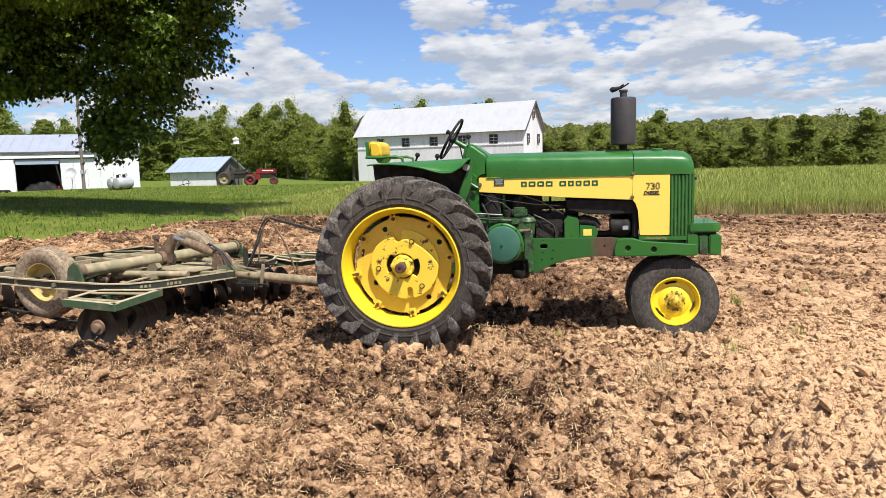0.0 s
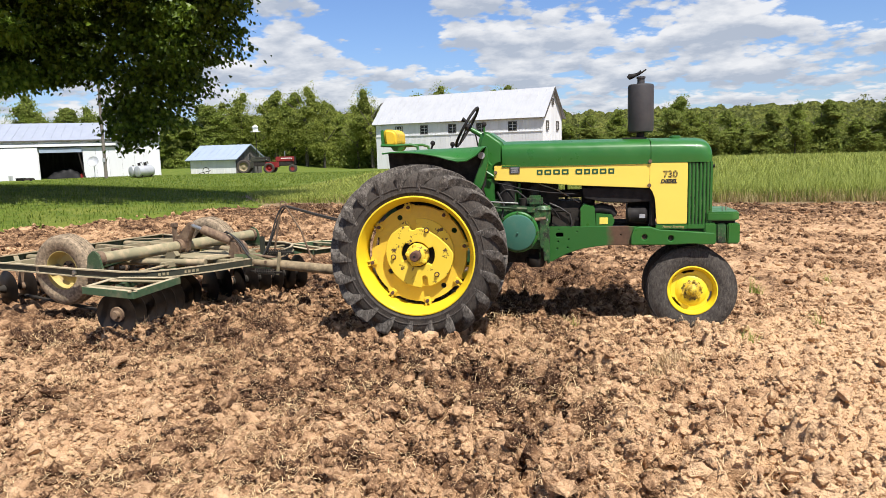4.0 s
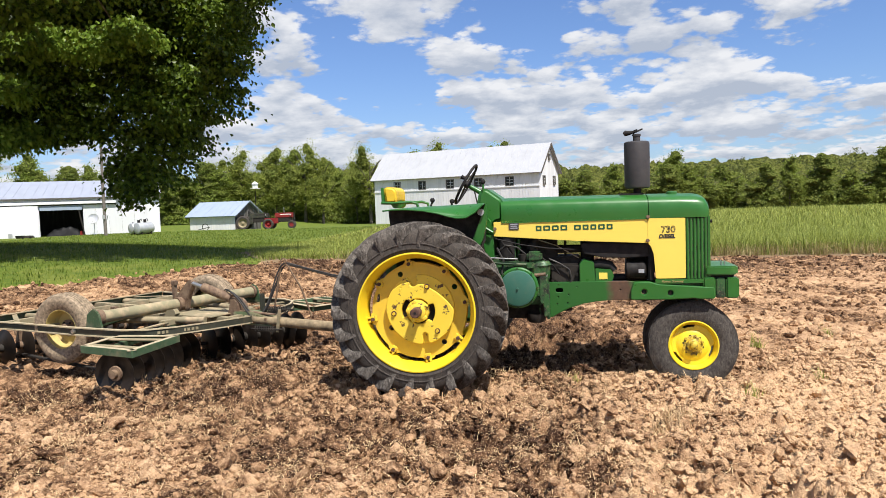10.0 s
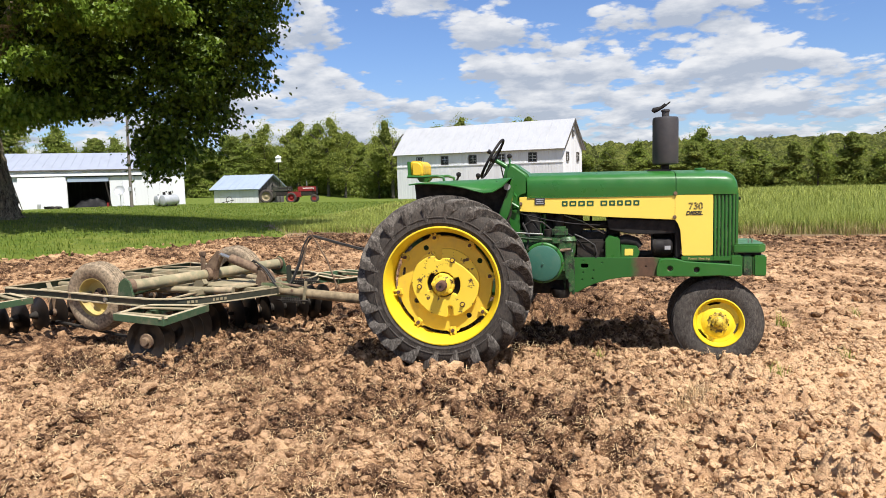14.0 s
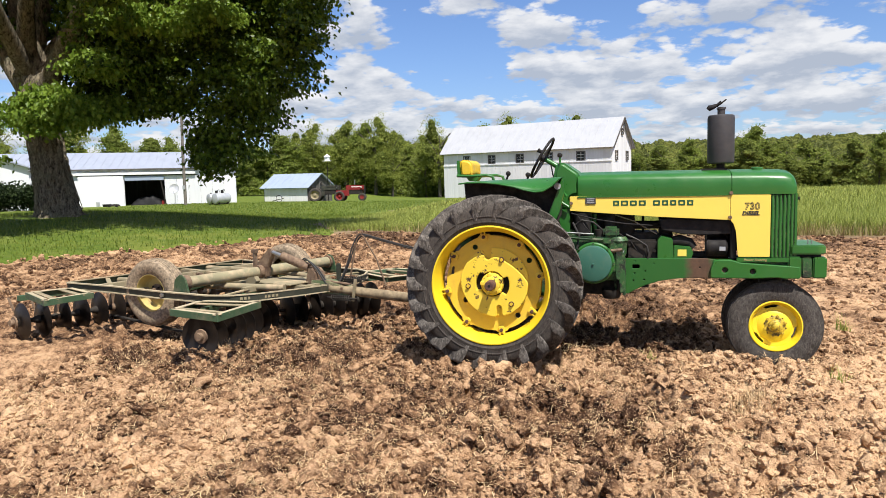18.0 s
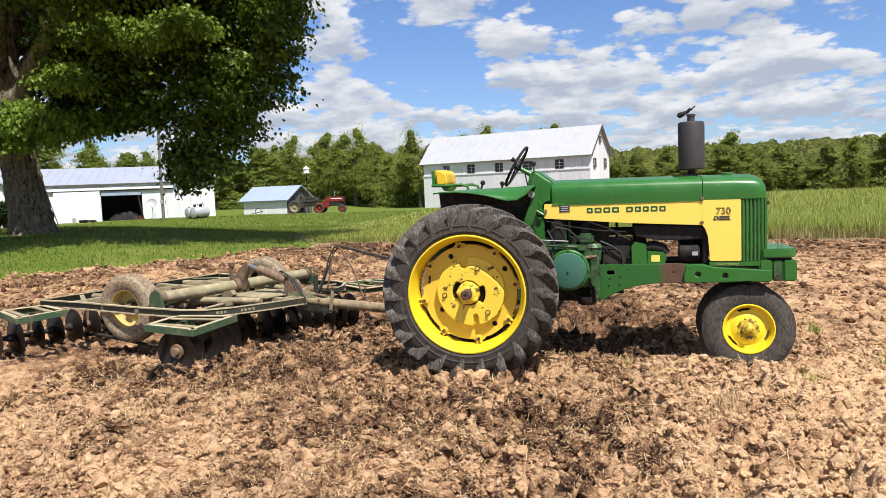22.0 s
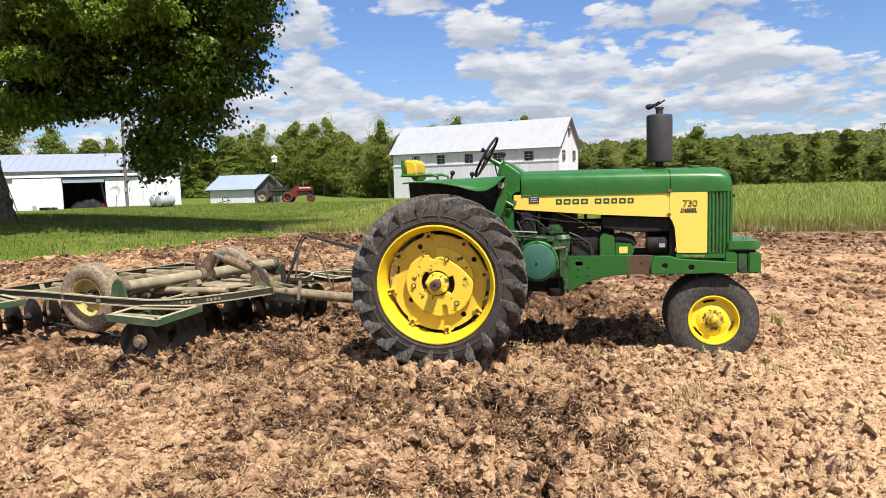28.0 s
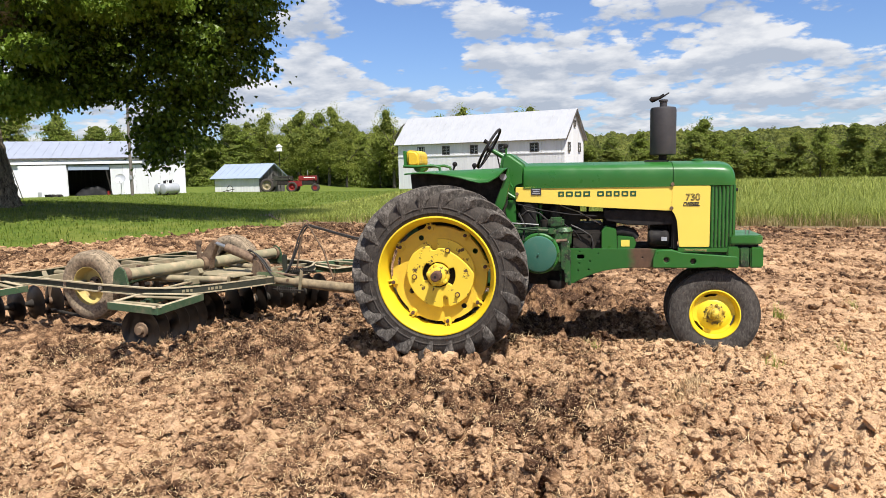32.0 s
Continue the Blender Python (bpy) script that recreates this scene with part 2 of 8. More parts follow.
def make_rubber(name, dust, pale=(0.15, 0.125, 0.10)):
    n = Nodes(name, 0.85, 0, 0.12)
    col = n.mix(n.noise(5, 6, 0.65), (0.026, 0.023, 0.021), (0.085, 0.074, 0.064))
    col = n.mix(n.ramp(n.noise(22, 5, 0.7), 0, dust, 0.40, 0.62), col, pale)
    scuff = n.noise(60, 3, 0.65, (1, 1, 0.4), 1.0)
    col = n.mix(n.ramp(scuff, 0, dust, 0.54, 0.68), col, tuple(c * 1.5 for c in pale))
    col = n.mix(n.ramp(scuff, 0.6, 0, 0.34, 0.46), col, (0.022, 0.019, 0.017))
    n.color(col).bump(n.math("ADD", n.noise(60, 7, 0.75), scuff), 0.7, 0.008)
    return n.mat


def make_siding(name, base, worn):
    """White boards: each piece a shade of its own, weathered streaks down it."""
    n = Nodes(name, 0.75, 0, 0.25)
    col = n.mix(n.random(), tuple(c * 0.9 for c in base), base)
    streak = n.noise(3.0, 6, 0.7, (1, 1, 0.12))
    col = n.mix(n.ramp(streak, 0, worn, 0.5, 0.75), col, (0.36, 0.35, 0.33))
    n.color(col).bump(streak, 0.3, 0.01)
    return n.mat


def make_metal_roof(name, base):
    n = Nodes(name, 0.45, 0.0, 0.5)
    streak = n.noise(1.2, 5, 0.6, (1, 0.25, 1))
    n.color(n.mix(n.ramp(streak, 0, 0.5, 0.45, 0.75), base, tuple(c * 0.78 for c in base)))
    n.rough(n.ramp(streak, 0.35, 0.6))
    return n.mat


def simple(name, base, rough=0.6, metal=0.0, vary=0.25, scale=12, bump=0.15, other=None, spec=0.5):
    n = Nodes(name, rough, metal, spec)
    dark = other or tuple(c * (1 - vary) for c in base)
    n.color(n.mix(n.ramp(n.noise(scale, 6, 0.65), 0, 1, 0.35, 0.68), base, dark))
    n.rough(n.ramp(n.noise(scale * 0.7, 4), rough - 0.08, min(1, rough + 0.12), 0.3, 0.7))
    n.bump(n.noise(scale * 6, 4), bump, 0.004)
    return n.mat


M = {}
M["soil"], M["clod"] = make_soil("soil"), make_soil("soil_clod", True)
M["lawn"] = make_grass_ground()
M["crop_floor"] = simple("crop_floor", (0.13, 0.085, 0.045), 0.95, 0, 0.5, 3, 0.5, (0.22, 0.15, 0.08))
M["straw"] = leafy("straw", (0.68, 0.50, 0.28), (0.42, 0.28, 0.15), 0.1, 0.7)
M["grass"] = leafy("grass_blades", (0.065, 0.115, 0.011), (0.21, 0.25, 0.038), 0.3, 0.5)
M["crop"] = leafy("crop_blades", (0.10, 0.145, 0.022), (0.42, 0.46, 0.105), 0.4, 0.5)
M["crop_dry"] = leafy("crop_stalks", (0.26, 0.20, 0.085), (0.50, 0.41, 0.20), 0.25, 0.6)
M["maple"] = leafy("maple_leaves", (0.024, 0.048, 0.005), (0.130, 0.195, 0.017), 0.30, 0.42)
# brighter copy of the maple leaves, for sprays meant to look sunlit
M["maple_light"] = leafy("sunlit_maple_leaves", (0.11, 0.19, 0.02), (0.20, 0.28, 0.035), 0.4, 0.45)
M["wood_a"] = leafy("wood_leaves_a", (0.135, 0.190, 0.026), (0.255, 0.305, 0.052), 0.38, 0.6)
M["wood_b"] = leafy("wood_leaves_b", (0.205, 0.250, 0.042), (0.345, 0.380, 0.078), 0.42, 0.6)
M["wood_c"] = leafy("wood_leaves_c", (0.115, 0.160, 0.024), (0.215, 0.255, 0.045), 0.38, 0.6)
# gaps between leaf tufts are coloured dark to stand for their shade
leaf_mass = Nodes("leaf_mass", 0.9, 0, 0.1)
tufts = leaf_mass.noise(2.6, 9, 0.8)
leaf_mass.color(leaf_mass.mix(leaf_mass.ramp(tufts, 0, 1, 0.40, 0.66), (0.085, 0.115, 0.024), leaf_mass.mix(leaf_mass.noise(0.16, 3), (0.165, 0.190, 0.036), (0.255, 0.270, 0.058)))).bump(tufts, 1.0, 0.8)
M["leaf_mass"] = leaf_mass.mat
# the canopy's hollows have shade painted in as a darker green
canopy = Nodes("canopy_shaded_foliage", 0.9, 0, 0.1)
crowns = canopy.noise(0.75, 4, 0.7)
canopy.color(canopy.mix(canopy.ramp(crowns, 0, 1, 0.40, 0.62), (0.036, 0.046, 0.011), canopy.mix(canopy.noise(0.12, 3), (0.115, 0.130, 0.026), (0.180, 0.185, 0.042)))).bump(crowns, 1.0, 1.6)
M["canopy"] = canopy.mat
M["far_wood"] = leafy("far_wood_leaves", (0.085, 0.105, 0.022), (0.165, 0.185, 0.044), 0.25, 0.8, (0.14, 0.155, 0.055))
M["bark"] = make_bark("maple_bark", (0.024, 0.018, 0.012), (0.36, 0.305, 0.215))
M["bark_far"] = make_bark("grey_bark", (0.06, 0.05, 0.04), (0.16, 0.14, 0.11))
M["green"] = painted("green_paint", (0.018, 0.118, 0.014), 0.32, (0.16, 0.17, 0.08), 0.07, 0.14, coat=0.04)
M["green_cover"] = painted("blue_green_paint", (0.030, 0.118, 0.082), 0.48, (0.16, 0.17, 0.12), 0.25, 0.12)
M["yellow"] = painted("yellow_paint", (0.80, 0.575, 0.018), 0.36, (0.45, 0.30, 0.12), 0.10, 0.06, coat=0.15)
M["yellow_panel"] = painted("pale_yellow_panel", (0.79, 0.590, 0.095), 0.42, (0.60, 0.42, 0.16), 0.08, 0.05)
M["yellow_worn"] = painted("worn_yellow_paint", (0.66, 0.44, 0.022), 0.46, (0.22, 0.13, 0.07), 0.65, 0.1)
M["yellow_disc"] = painted("faded_yellow_paint", (0.70, 0.475, 0.040), 0.45, (0.36, 0.23, 0.08), 0.35, 0.08)
chips = Nodes("chipped_cream_yellow_paint", 0.5)
chip = chips.noise(13, 5, 0.65)
chips.color(chips.mix(chips.ramp(chip, 0, 1, 0.585, 0.62), chips.mix(chips.noise(4, 4), (0.74, 0.51, 0.022), (0.78, 0.575, 0.075)), (0.085, 0.045, 0.022))).rough(chips.ramp(chip, 0.42, 0.8, 0.6, 0.68)).bump(chip, 0.3, 0.006)
M["yellow_chipped"] = chips.mat
grease = Nodes("greasy_yellow_paint", 0.5)
grease.color(grease.mix(grease.ramp(grease.noise(30, 4, 0.65), 0, 1, 0.36, 0.58), (0.10, 0.070, 0.018), (0.58, 0.40, 0.03))).bump(grease.noise(60, 3), 0.5, 0.006)
M["greasy_yellow"] = grease.mat
old_green = Nodes("grimy_green_paint", 0.5)
grime, dusting = old_green.noise(13, 5, 0.7), old_green.noise(34, 5, 0.7)
grimy = old_green.mix(old_green.ramp(grime, 1, 0, 0.38, 0.54), (0.022, 0.088, 0.020), (0.012, 0.014, 0.009))
old_green.color(old_green.mix(old_green.ramp(dusting, 0, 0.75, 0.54, 0.70), grimy, (0.20, 0.18, 0.10))).rough(old_green.ramp(grime, 0.85, 0.4, 0.4, 0.6)).bump(dusting, 0.3, 0.006)
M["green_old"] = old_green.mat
M["tyre"], M["tyre_front"] = make_rubber("rear_tyre_rubber", 0.28, (0.105, 0.084, 0.068)), make_rubber("front_tyre_rubber", 0.34, (0.125, 0.110, 0.096))
M["tyre_lug"] = make_rubber("worn_lug_rubber", 0.62, (0.185, 0.164, 0.142))
M["tyre_dusty"] = simple("dusty_tyre", (0.36, 0.275, 0.185), 0.95, 0, 0.4, 30, 0.4, (0.105, 0.084, 0.062), 0.1)
# black paint, also stand-in shade behind holes and in the engine bay
M["black"] = simple("matt_black_and_shade", (0.010, 0.009, 0.010), 0.7, 0, 0.3, 20, 0.1, (0.026, 0.023, 0.021), 0.2)
M["muffler"] = simple("muffler_black", (0.030, 0.028, 0.031), 0.55, 0.0, 0.3, 7, 0.1, (0.05, 0.045, 0.045))
# greasy iron; its near-black also paints shade on the fender and shed rail
M["iron"] = simple("greasy_iron_and_shade", (0.040, 0.034, 0.028), 0.75, 0.0, 0.5, 14, 0.3, (0.010, 0.009, 0.008), 0.2)
M["rust"] = simple("rusty_iron", (0.235, 0.160, 0.098), 0.8, 0.1, 0.5, 18, 0.4, (0.09, 0.05, 0.032))
M["tongue"] = simple("brown_tongue_paint", (0.33, 0.25, 0.145), 0.75, 0.0, 0.5, 9, 0.3, (0.085, 0.062, 0.036))
M["axle_rust"] = simple("brown_axle_rust", (0.13, 0.060, 0.040), 0.85, 0.0, 0.5, 30, 0.4, (0.045, 0.024, 0.018))
M["steel"] = simple("bare_steel", (0.50, 0.49, 0.47), 0.35, 0.9, 0.3, 25, 0.1)
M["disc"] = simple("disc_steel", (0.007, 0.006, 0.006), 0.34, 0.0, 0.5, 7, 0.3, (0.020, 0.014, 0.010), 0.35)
M["dusty"] = painted("dusty_green_paint", (0.22, 0.185, 0.108), 0.8, (0.47, 0.345, 0.213), 1.0, 0.35, grain=60)
M["hitch"] = painted("worn_hitch_paint", (0.10, 0.135, 0.060), 0.7, (0.40, 0.30, 0.18), 0.95, 0.3, grain=45)
M["channel"] = painted("harrow_green_paint", (0.040, 0.085, 0.038), 0.6, (0.26, 0.20, 0.13), 0.6, 0.25)
M["flange"] = painted("worn_cream_flange", (0.40, 0.33, 0.21), 0.7, (0.16, 0.14, 0.08), 0.7, 0.2)
M["rockshaft"] = painted("faded_green_shaft", (0.23, 0.205, 0.118), 0.75, (0.47, 0.35, 0.215), 1.0, 0.35, grain=60)
M["rim_dusty"] = painted("dusty_yellow_paint", (0.44, 0.34, 0.11), 0.6, (0.24, 0.165, 0.09), 0.9, 0.25)
M["dusty_green"] = painted("dull_dusty_green", (0.030, 0.068, 0.026), 0.6, (0.28, 0.22, 0.145), 0.8, 0.25)
M["web"] = painted("dark_olive_paint", (0.026, 0.028, 0.016), 0.6, (0.12, 0.09, 0.058), 0.6, 0.3)
M["hose"] = simple("black_hose", (0.030, 0.027, 0.024), 0.6, 0, 0.4, 20, 0.1)
M["white"] = simple("white_enamel", (0.80, 0.80, 0.78), 0.4, 0, 0.1, 5, 0.05)
M["siding"] = make_siding("white_siding", (0.72, 0.72, 0.72), 0.35)
M["shopwall"] = make_siding("white_shop_wall", (0.68, 0.685, 0.70), 0.12)
M["greywood"] = make_siding("weathered_boards", (0.10, 0.090, 0.080), 0.5)
M["roof_white"] = make_metal_roof("white_metal_roof", (0.41, 0.415, 0.435))
M["roof_blue"] = make_metal_roof("pale_metal_roof", (0.29, 0.345, 0.43))
M["roof_pale"] = make_metal_roof("pale_grey_metal_roof", (0.30, 0.325, 0.385))
M["shrub"] = leafy("shrub_leaves", (0.008, 0.016, 0.004), (0.024, 0.040, 0.009), 0.1, 0.9)
M["glass"] = simple("dark_window_glass", (0.018, 0.022, 0.02), 0.5, 0, 0.4, 2, 0.0)
M["red"] = painted("red_paint", (0.20, 0.010, 0.010), 0.4, (0.3, 0.15, 0.1), 0.2)
M["tank"] = simple("silver_tank", (0.50, 0.51, 0.52), 0.4, 0.3, 0.2, 3, 0.05)
M["tarp"] = simple("black_tarp", (0.006, 0.006, 0.007), 0.6, 0, 0.4, 3, 0.4, None, 0.2)
M["pole"] = simple("weathered_pole", (0.19, 0.165, 0.14), 0.9, 0, 0.4, 10, 0.4)
M["letter_green"] = simple("dark_green_lettering", (0.010, 0.075, 0.030), 0.45, 0, 0.1, 10, 0.0)
M["letter_black"] = simple("black_lettering", (0.02, 0.02, 0.02), 0.5, 0, 0.1, 10, 0.0)
M["letter_yellow"] = simple("yellow_lettering", (0.42, 0.34, 0.13), 0.6, 0, 0.3, 30, 0.0)
M["plate"] = simple("dark_plate", (0.05, 0.045, 0.045), 0.4, 0, 0.2, 30, 0.0)
M["plate_mark"] = simple("plate_marking", (0.35, 0.36, 0.38), 0.4, 0, 0.2, 30, 0.0)
M["fuel"] = simple("yellow_sticker", (0.75, 0.62, 0.10), 0.5, 0, 0.1, 8, 0.0)

# ---- building blocks ----


class Geo:
    """Gathers faces of one mesh."""

    def __init__(self):
        self.v, self.f = [], []

    def add(self, v, f, m=None):
        k = len(self.v)
        self.v += [tuple(m @ Vector(p)) for p in v] if m else [tuple(p) for p in v]
        self.f += [tuple(i + k for i in q) for q in f]
        return self

    def box(self, c, s, m=None):
        x, y, z = (a / 2 for a in s)
        v = [(c[0] + i * x, c[1] + j * y, c[2] + k * z) for i in (-1, 1) for j in (-1, 1) for k in (-1, 1)]
        return self.add(v, [(0, 1, 3, 2), (4, 6, 7, 5), (0, 4, 5, 1), (2, 3, 7, 6), (0, 2, 6, 4), (1, 5, 7, 3)], m)

    def beam(self, a, b, w, h, up=(0, 0, 1)):
        """A bar of section w x h from a to b."""
        a, b = Vector(a), Vector(b)
        d = (b - a).normalized()
        s = d.cross(Vector(up)).normalized()
        u = s.cross(d)
        v = [p + s * (i * w / 2) + u * (j * h / 2) for p in (a, b) for i, j in ((-1, -1), (1, -1), (1, 1), (-1, 1))]
        return self.add(v, [(0, 3, 2, 1), (4, 5, 6, 7), (0, 1, 5, 4), (1, 2, 6, 5), (2, 3, 7, 6), (3, 0, 4, 7)])

    def tube(self, pts, r, n=10, cap=True):
        """A round bar along the points; r is one radius or one a point."""
        pts = [Vector(p) for p in pts]
        rs = r if isinstance(r, (list, tuple)) else [r] * len(pts)
        k = len(self.v)
        side = None
        for i, p in enumerate(pts):
            d = (pts[min(i + 1, len(pts) - 1)] - pts[max(i - 1, 0)]).normalized()
            if side is None:
                side = d.orthogonal().normalized()
            side = (side - d * side.dot(d)).normalized()
            up = d.cross(side)
            self.v += [tuple(p + (side * math.cos(2 * math.pi * j / n) + up * math.sin(2 * math.pi * j / n)) * rs[i]) for j in range(n)]
        for i in range(len(pts) - 1):
            self.f += [(k + i * n + j, k + i * n + (j + 1) % n, k + (i + 1) * n + (j + 1) % n, k + (i + 1) * n + j) for j in range(n)]
        if cap:
            self.f += [tuple(k + j for j in reversed(range(n))), tuple(k + (len(pts) - 1) * n + j for j in range(n))]
        return self

    def lathe(self, prof, n=48, m=None, closed=False):
        """Turns (radius, along) pairs about the y axis."""
        v = [(r * math.cos(2 * math.pi * j / n), y, r * math.sin(2 * math.pi * j / n)) for r, y in prof for j in range(n)]
        f = []
        q = len(prof)
        for i in range(q if closed else q - 1):
            a, b = i * n, (i + 1) % q * n
            f += [(a + j, b + j, b + (j + 1) % n, a + (j + 1) % n) for j in range(n)]
        return self.add(v, f, m)

    def plate(self, poly, y0, y1, m=None):
        """A plate with the outline poly, in x and z, from y0 to y1."""
        n = len(poly)
        v = [(x, y, z) for y in (y0, y1) for x, z in poly]
        f = [tuple(range(n)), tuple(reversed(range(n, 2 * n)))]
        f += [(i, i + n, (i + 1) % n + n, (i + 1) % n) for i in range(n)]
        return self.add(v, f, m)

    def mesh(self, name, mat, bevel=0.0, smooth=40, seg=2):
        me = bpy.data.meshes.new(name)
        me.from_pydata(self.v, [], self.f)
        bm = bmesh.new()
        bm.from_mesh(me)
        bmesh.ops.remove_doubles(bm, verts=bm.verts, dist=1e-5)
        bmesh.ops.recalc_face_normals(bm, faces=bm.faces)
        if bevel:
            sharp = [e for e in bm.edges if len(e.link_faces) == 2 and e.calc_face_angle(0) > 0.5]
            bmesh.ops.bevel(bm, geom=sharp, offset=bevel, segments=seg, affect="EDGES", clamp_overlap=True)
        bm.to_mesh(me)
        bm.free()
        if mat:
            me.materials.append(mat)
        if smooth:
            me.shade_smooth()
            me.set_sharp_from_angle(angle=radians(smooth))
        return me


def part(name, geo, mat, parent=None, label="", bevel=0.0, smooth=40, at=None, seg=2):
    """Links a piece as one mesh object under its thing."""
    me = geo if isinstance(geo, bpy.types.Mesh) else geo.mesh(name, mat, bevel, smooth, seg)
    ob = new(name, me)
    if parent:
        ob.parent = parent
    if at is not None:
        ob.matrix_basis = at
    if label:
        tagged(ob, label)
    return ob


def big_mesh(name, v, f, mats, index=None, smooth=False):
    """A large mesh out of arrays: v (n, 3), f (m, 3 or 4)."""
    me = bpy.data.meshes.new(name)
    k = f.shape[1]
    me.vertices.add(len(v)), me.loops.add(f.size), me.polygons.add(len(f))
    me.vertices.foreach_set("co", np.ascontiguousarray(v, np.float32).ravel())
    me.loops.foreach_set("vertex_index", np.ascontiguousarray(f, np.int32).ravel())
    me.polygons.foreach_set("loop_start", np.arange(0, f.size, k, dtype=np.int32))
    if index is not None:
        me.polygons.foreach_set("material_index", np.ascontiguousarray(index, np.int32))
    me.polygons.foreach_set("use_smooth", np.full(len(f), smooth))
    for m in mats:
        me.materials.append(m)
    me.update(calc_edges=True)
    me.validate()
    return me


RNG = np.random.default_rng(7)
LATTICE = RNG.random((256, 256)).astype(np.float32)


def lumps(x, y, size, seed=0):
    """Smooth value noise, 0 to 1, of that feature size in metres."""
    x, y = np.asarray(x) / size + 37.1 * seed, np.asarray(y) / size + 11.7 * seed
    i, j = np.floor(x).astype(int), np.floor(y).astype(int)
    u, v = x - i, y - j
    u, v = u * u * u * (u * (u * 6 - 15) + 10), v * v * v * (v * (v * 6 - 15) + 10)
    g = lambda a, b: LATTICE[a & 255, b & 255]
    return (g(i, j) * (1 - u) + g(i + 1, j) * u) * (1 - v) + (g(i, j + 1) * (1 - u) + g(i + 1, j + 1) * u) * v


def ease(a, b, x):
    t = np.clip((np.asarray(x, float) - a) / (b - a), 0, 1)
    return t * t * (3 - 2 * t)


TREE = (-15.6, 10.8)


def land(x, y):
    """The lie of the land, without its clods: a rise under the big tree, a fall beyond the yard."""
    x, y = np.asarray(x, float), np.asarray(y, float)
    z = 0.80 * np.exp(-((x + 16.0) ** 2 + (y - 11.6) ** 2) / (2 * 5.2**2))
    z = z + 0.60 * np.exp(-((x + 26.0) ** 2 + (y - 20.0) ** 2) / (2 * 5.0**2))
    z = z + 0.06 * np.exp(-((x + 31.0) ** 2 + (y - 49.0) ** 2) / (2 * 7.0**2))
    return z - 0.020 * np.clip(y - 48, 0, 160) * ease(-40, -28, x) - 0.012 * np.clip(np.hypot(x, y) - 110, 0, 120)


EDGE = [(-60, -14.0), (-17.0, -0.3), (-11.3, 4.4), (-10.5, 5.4), (-9.95, 6.1), (-9.25, 7.1), (-8.65, 8.3), (-8.1, 9.4), (-7.7, 10.7), (-7.2, 11.8), (-6.4, 12.8), (-4.0, 13.4), (0, 13.2), (5, 12.5), (10, 12.2), (60, 12.0)]


def edge_y(x):
    """Where the tilled field ends, for each x."""
    return np.interp(x, [p[0] for p in EDGE], [p[1] for p in EDGE])


def facets(x, y, size, seed):
    """Broken lumps of that size: each a tilted, rounded face of its own height; the highest one shows."""
    x, y = np.asarray(x, float) / size, np.asarray(y, float) / size
    i, j = np.floor(x).astype(int), np.floor(y).astype(int)
    top = np.full(np.broadcast(x, y).shape, -9.0)
    for di in (-1, 0, 1):
        for dj in (-1, 0, 1):
            h = lambda k: LATTICE[(i + di + 17 * k + 31 * seed) & 255, (j + dj + 41 * k + 59 * seed) & 255]
            dx, dy = x - i - di - h(1), y - j - dj - h(2)
            q = dx * dx + dy * dy
            top = np.maximum(top, 0.9 * h(3) + 0.8 * (h(4) - 0.5) * dx + 0.8 * (h(5) - 0.5) * dy - q * q * (1.1 + 1.6 * q))
    return top


def clods(x, y):
    """Height of the broken soil over the land."""
    x, y = np.asarray(x, float), np.asarray(y, float)
    coarse = 0.50 + 0.75 * ease(-1.2, 0.9, x + 0.3 * y + 0.6) * ease(4.4, 2.6, x + 0.6 * y + 0.6) + 0.5 * (lumps(x, y, 0.9, 3) - 0.5)
    flat = ease(2.3, 3.3, x + 0.25 * y + 0.4)
    coarse = coarse * (1 - 0.55 * flat)
    w = lambda s, k: s * 0.5 * (lumps(x, y, s * 0.6, k) - 0.5)
    u, v = x + w(0.14, 14), y + w(0.14, 15)
    h = 0.09 * (lumps(x, y, 0.9, 1) - 0.5) + coarse * (0.25 + 0.75 * ease(-6.2, -4.5, y)) * (0.100 * facets(u, v, 0.23, 2) + 0.115 * facets(u, v, 0.105, 4) - 0.084)
    h = h + (0.30 + 0.7 * coarse) * 0.046 * (1 - 0.3 * flat) * ease(-6.2, -4.5, y) * (facets(u, v, 0.048, 6) - 0.45) + 0.015 * ease(-5.4, -4.3, y) * (facets(x, y, 0.022, 8) - 0.45)
    # lowered round the front wheels to fit how much of them the camera sees
    return h - 0.030 * np.exp(-((x - 2.4) ** 2 + (y + 0.35) ** 2) / 0.2)


def soil_top(x, y):
    m = ease(0.25, -0.10, np.asarray(y) - edge_y(x))
    return land(x, y) + clods(x, y) * m - 0.05 * m + 0.03

# ---- ground: one sheet from the field to the horizon ----


def steps(*runs):
    """Grid lines: (start, end, spacing) runs joined."""
    out = []
    for a, b, s in runs:
        out += list(np.linspace(a, b, max(2, int(round((b - a) / s)) + 1)))[:-1]
    return np.array(out + [runs[-1][1]])


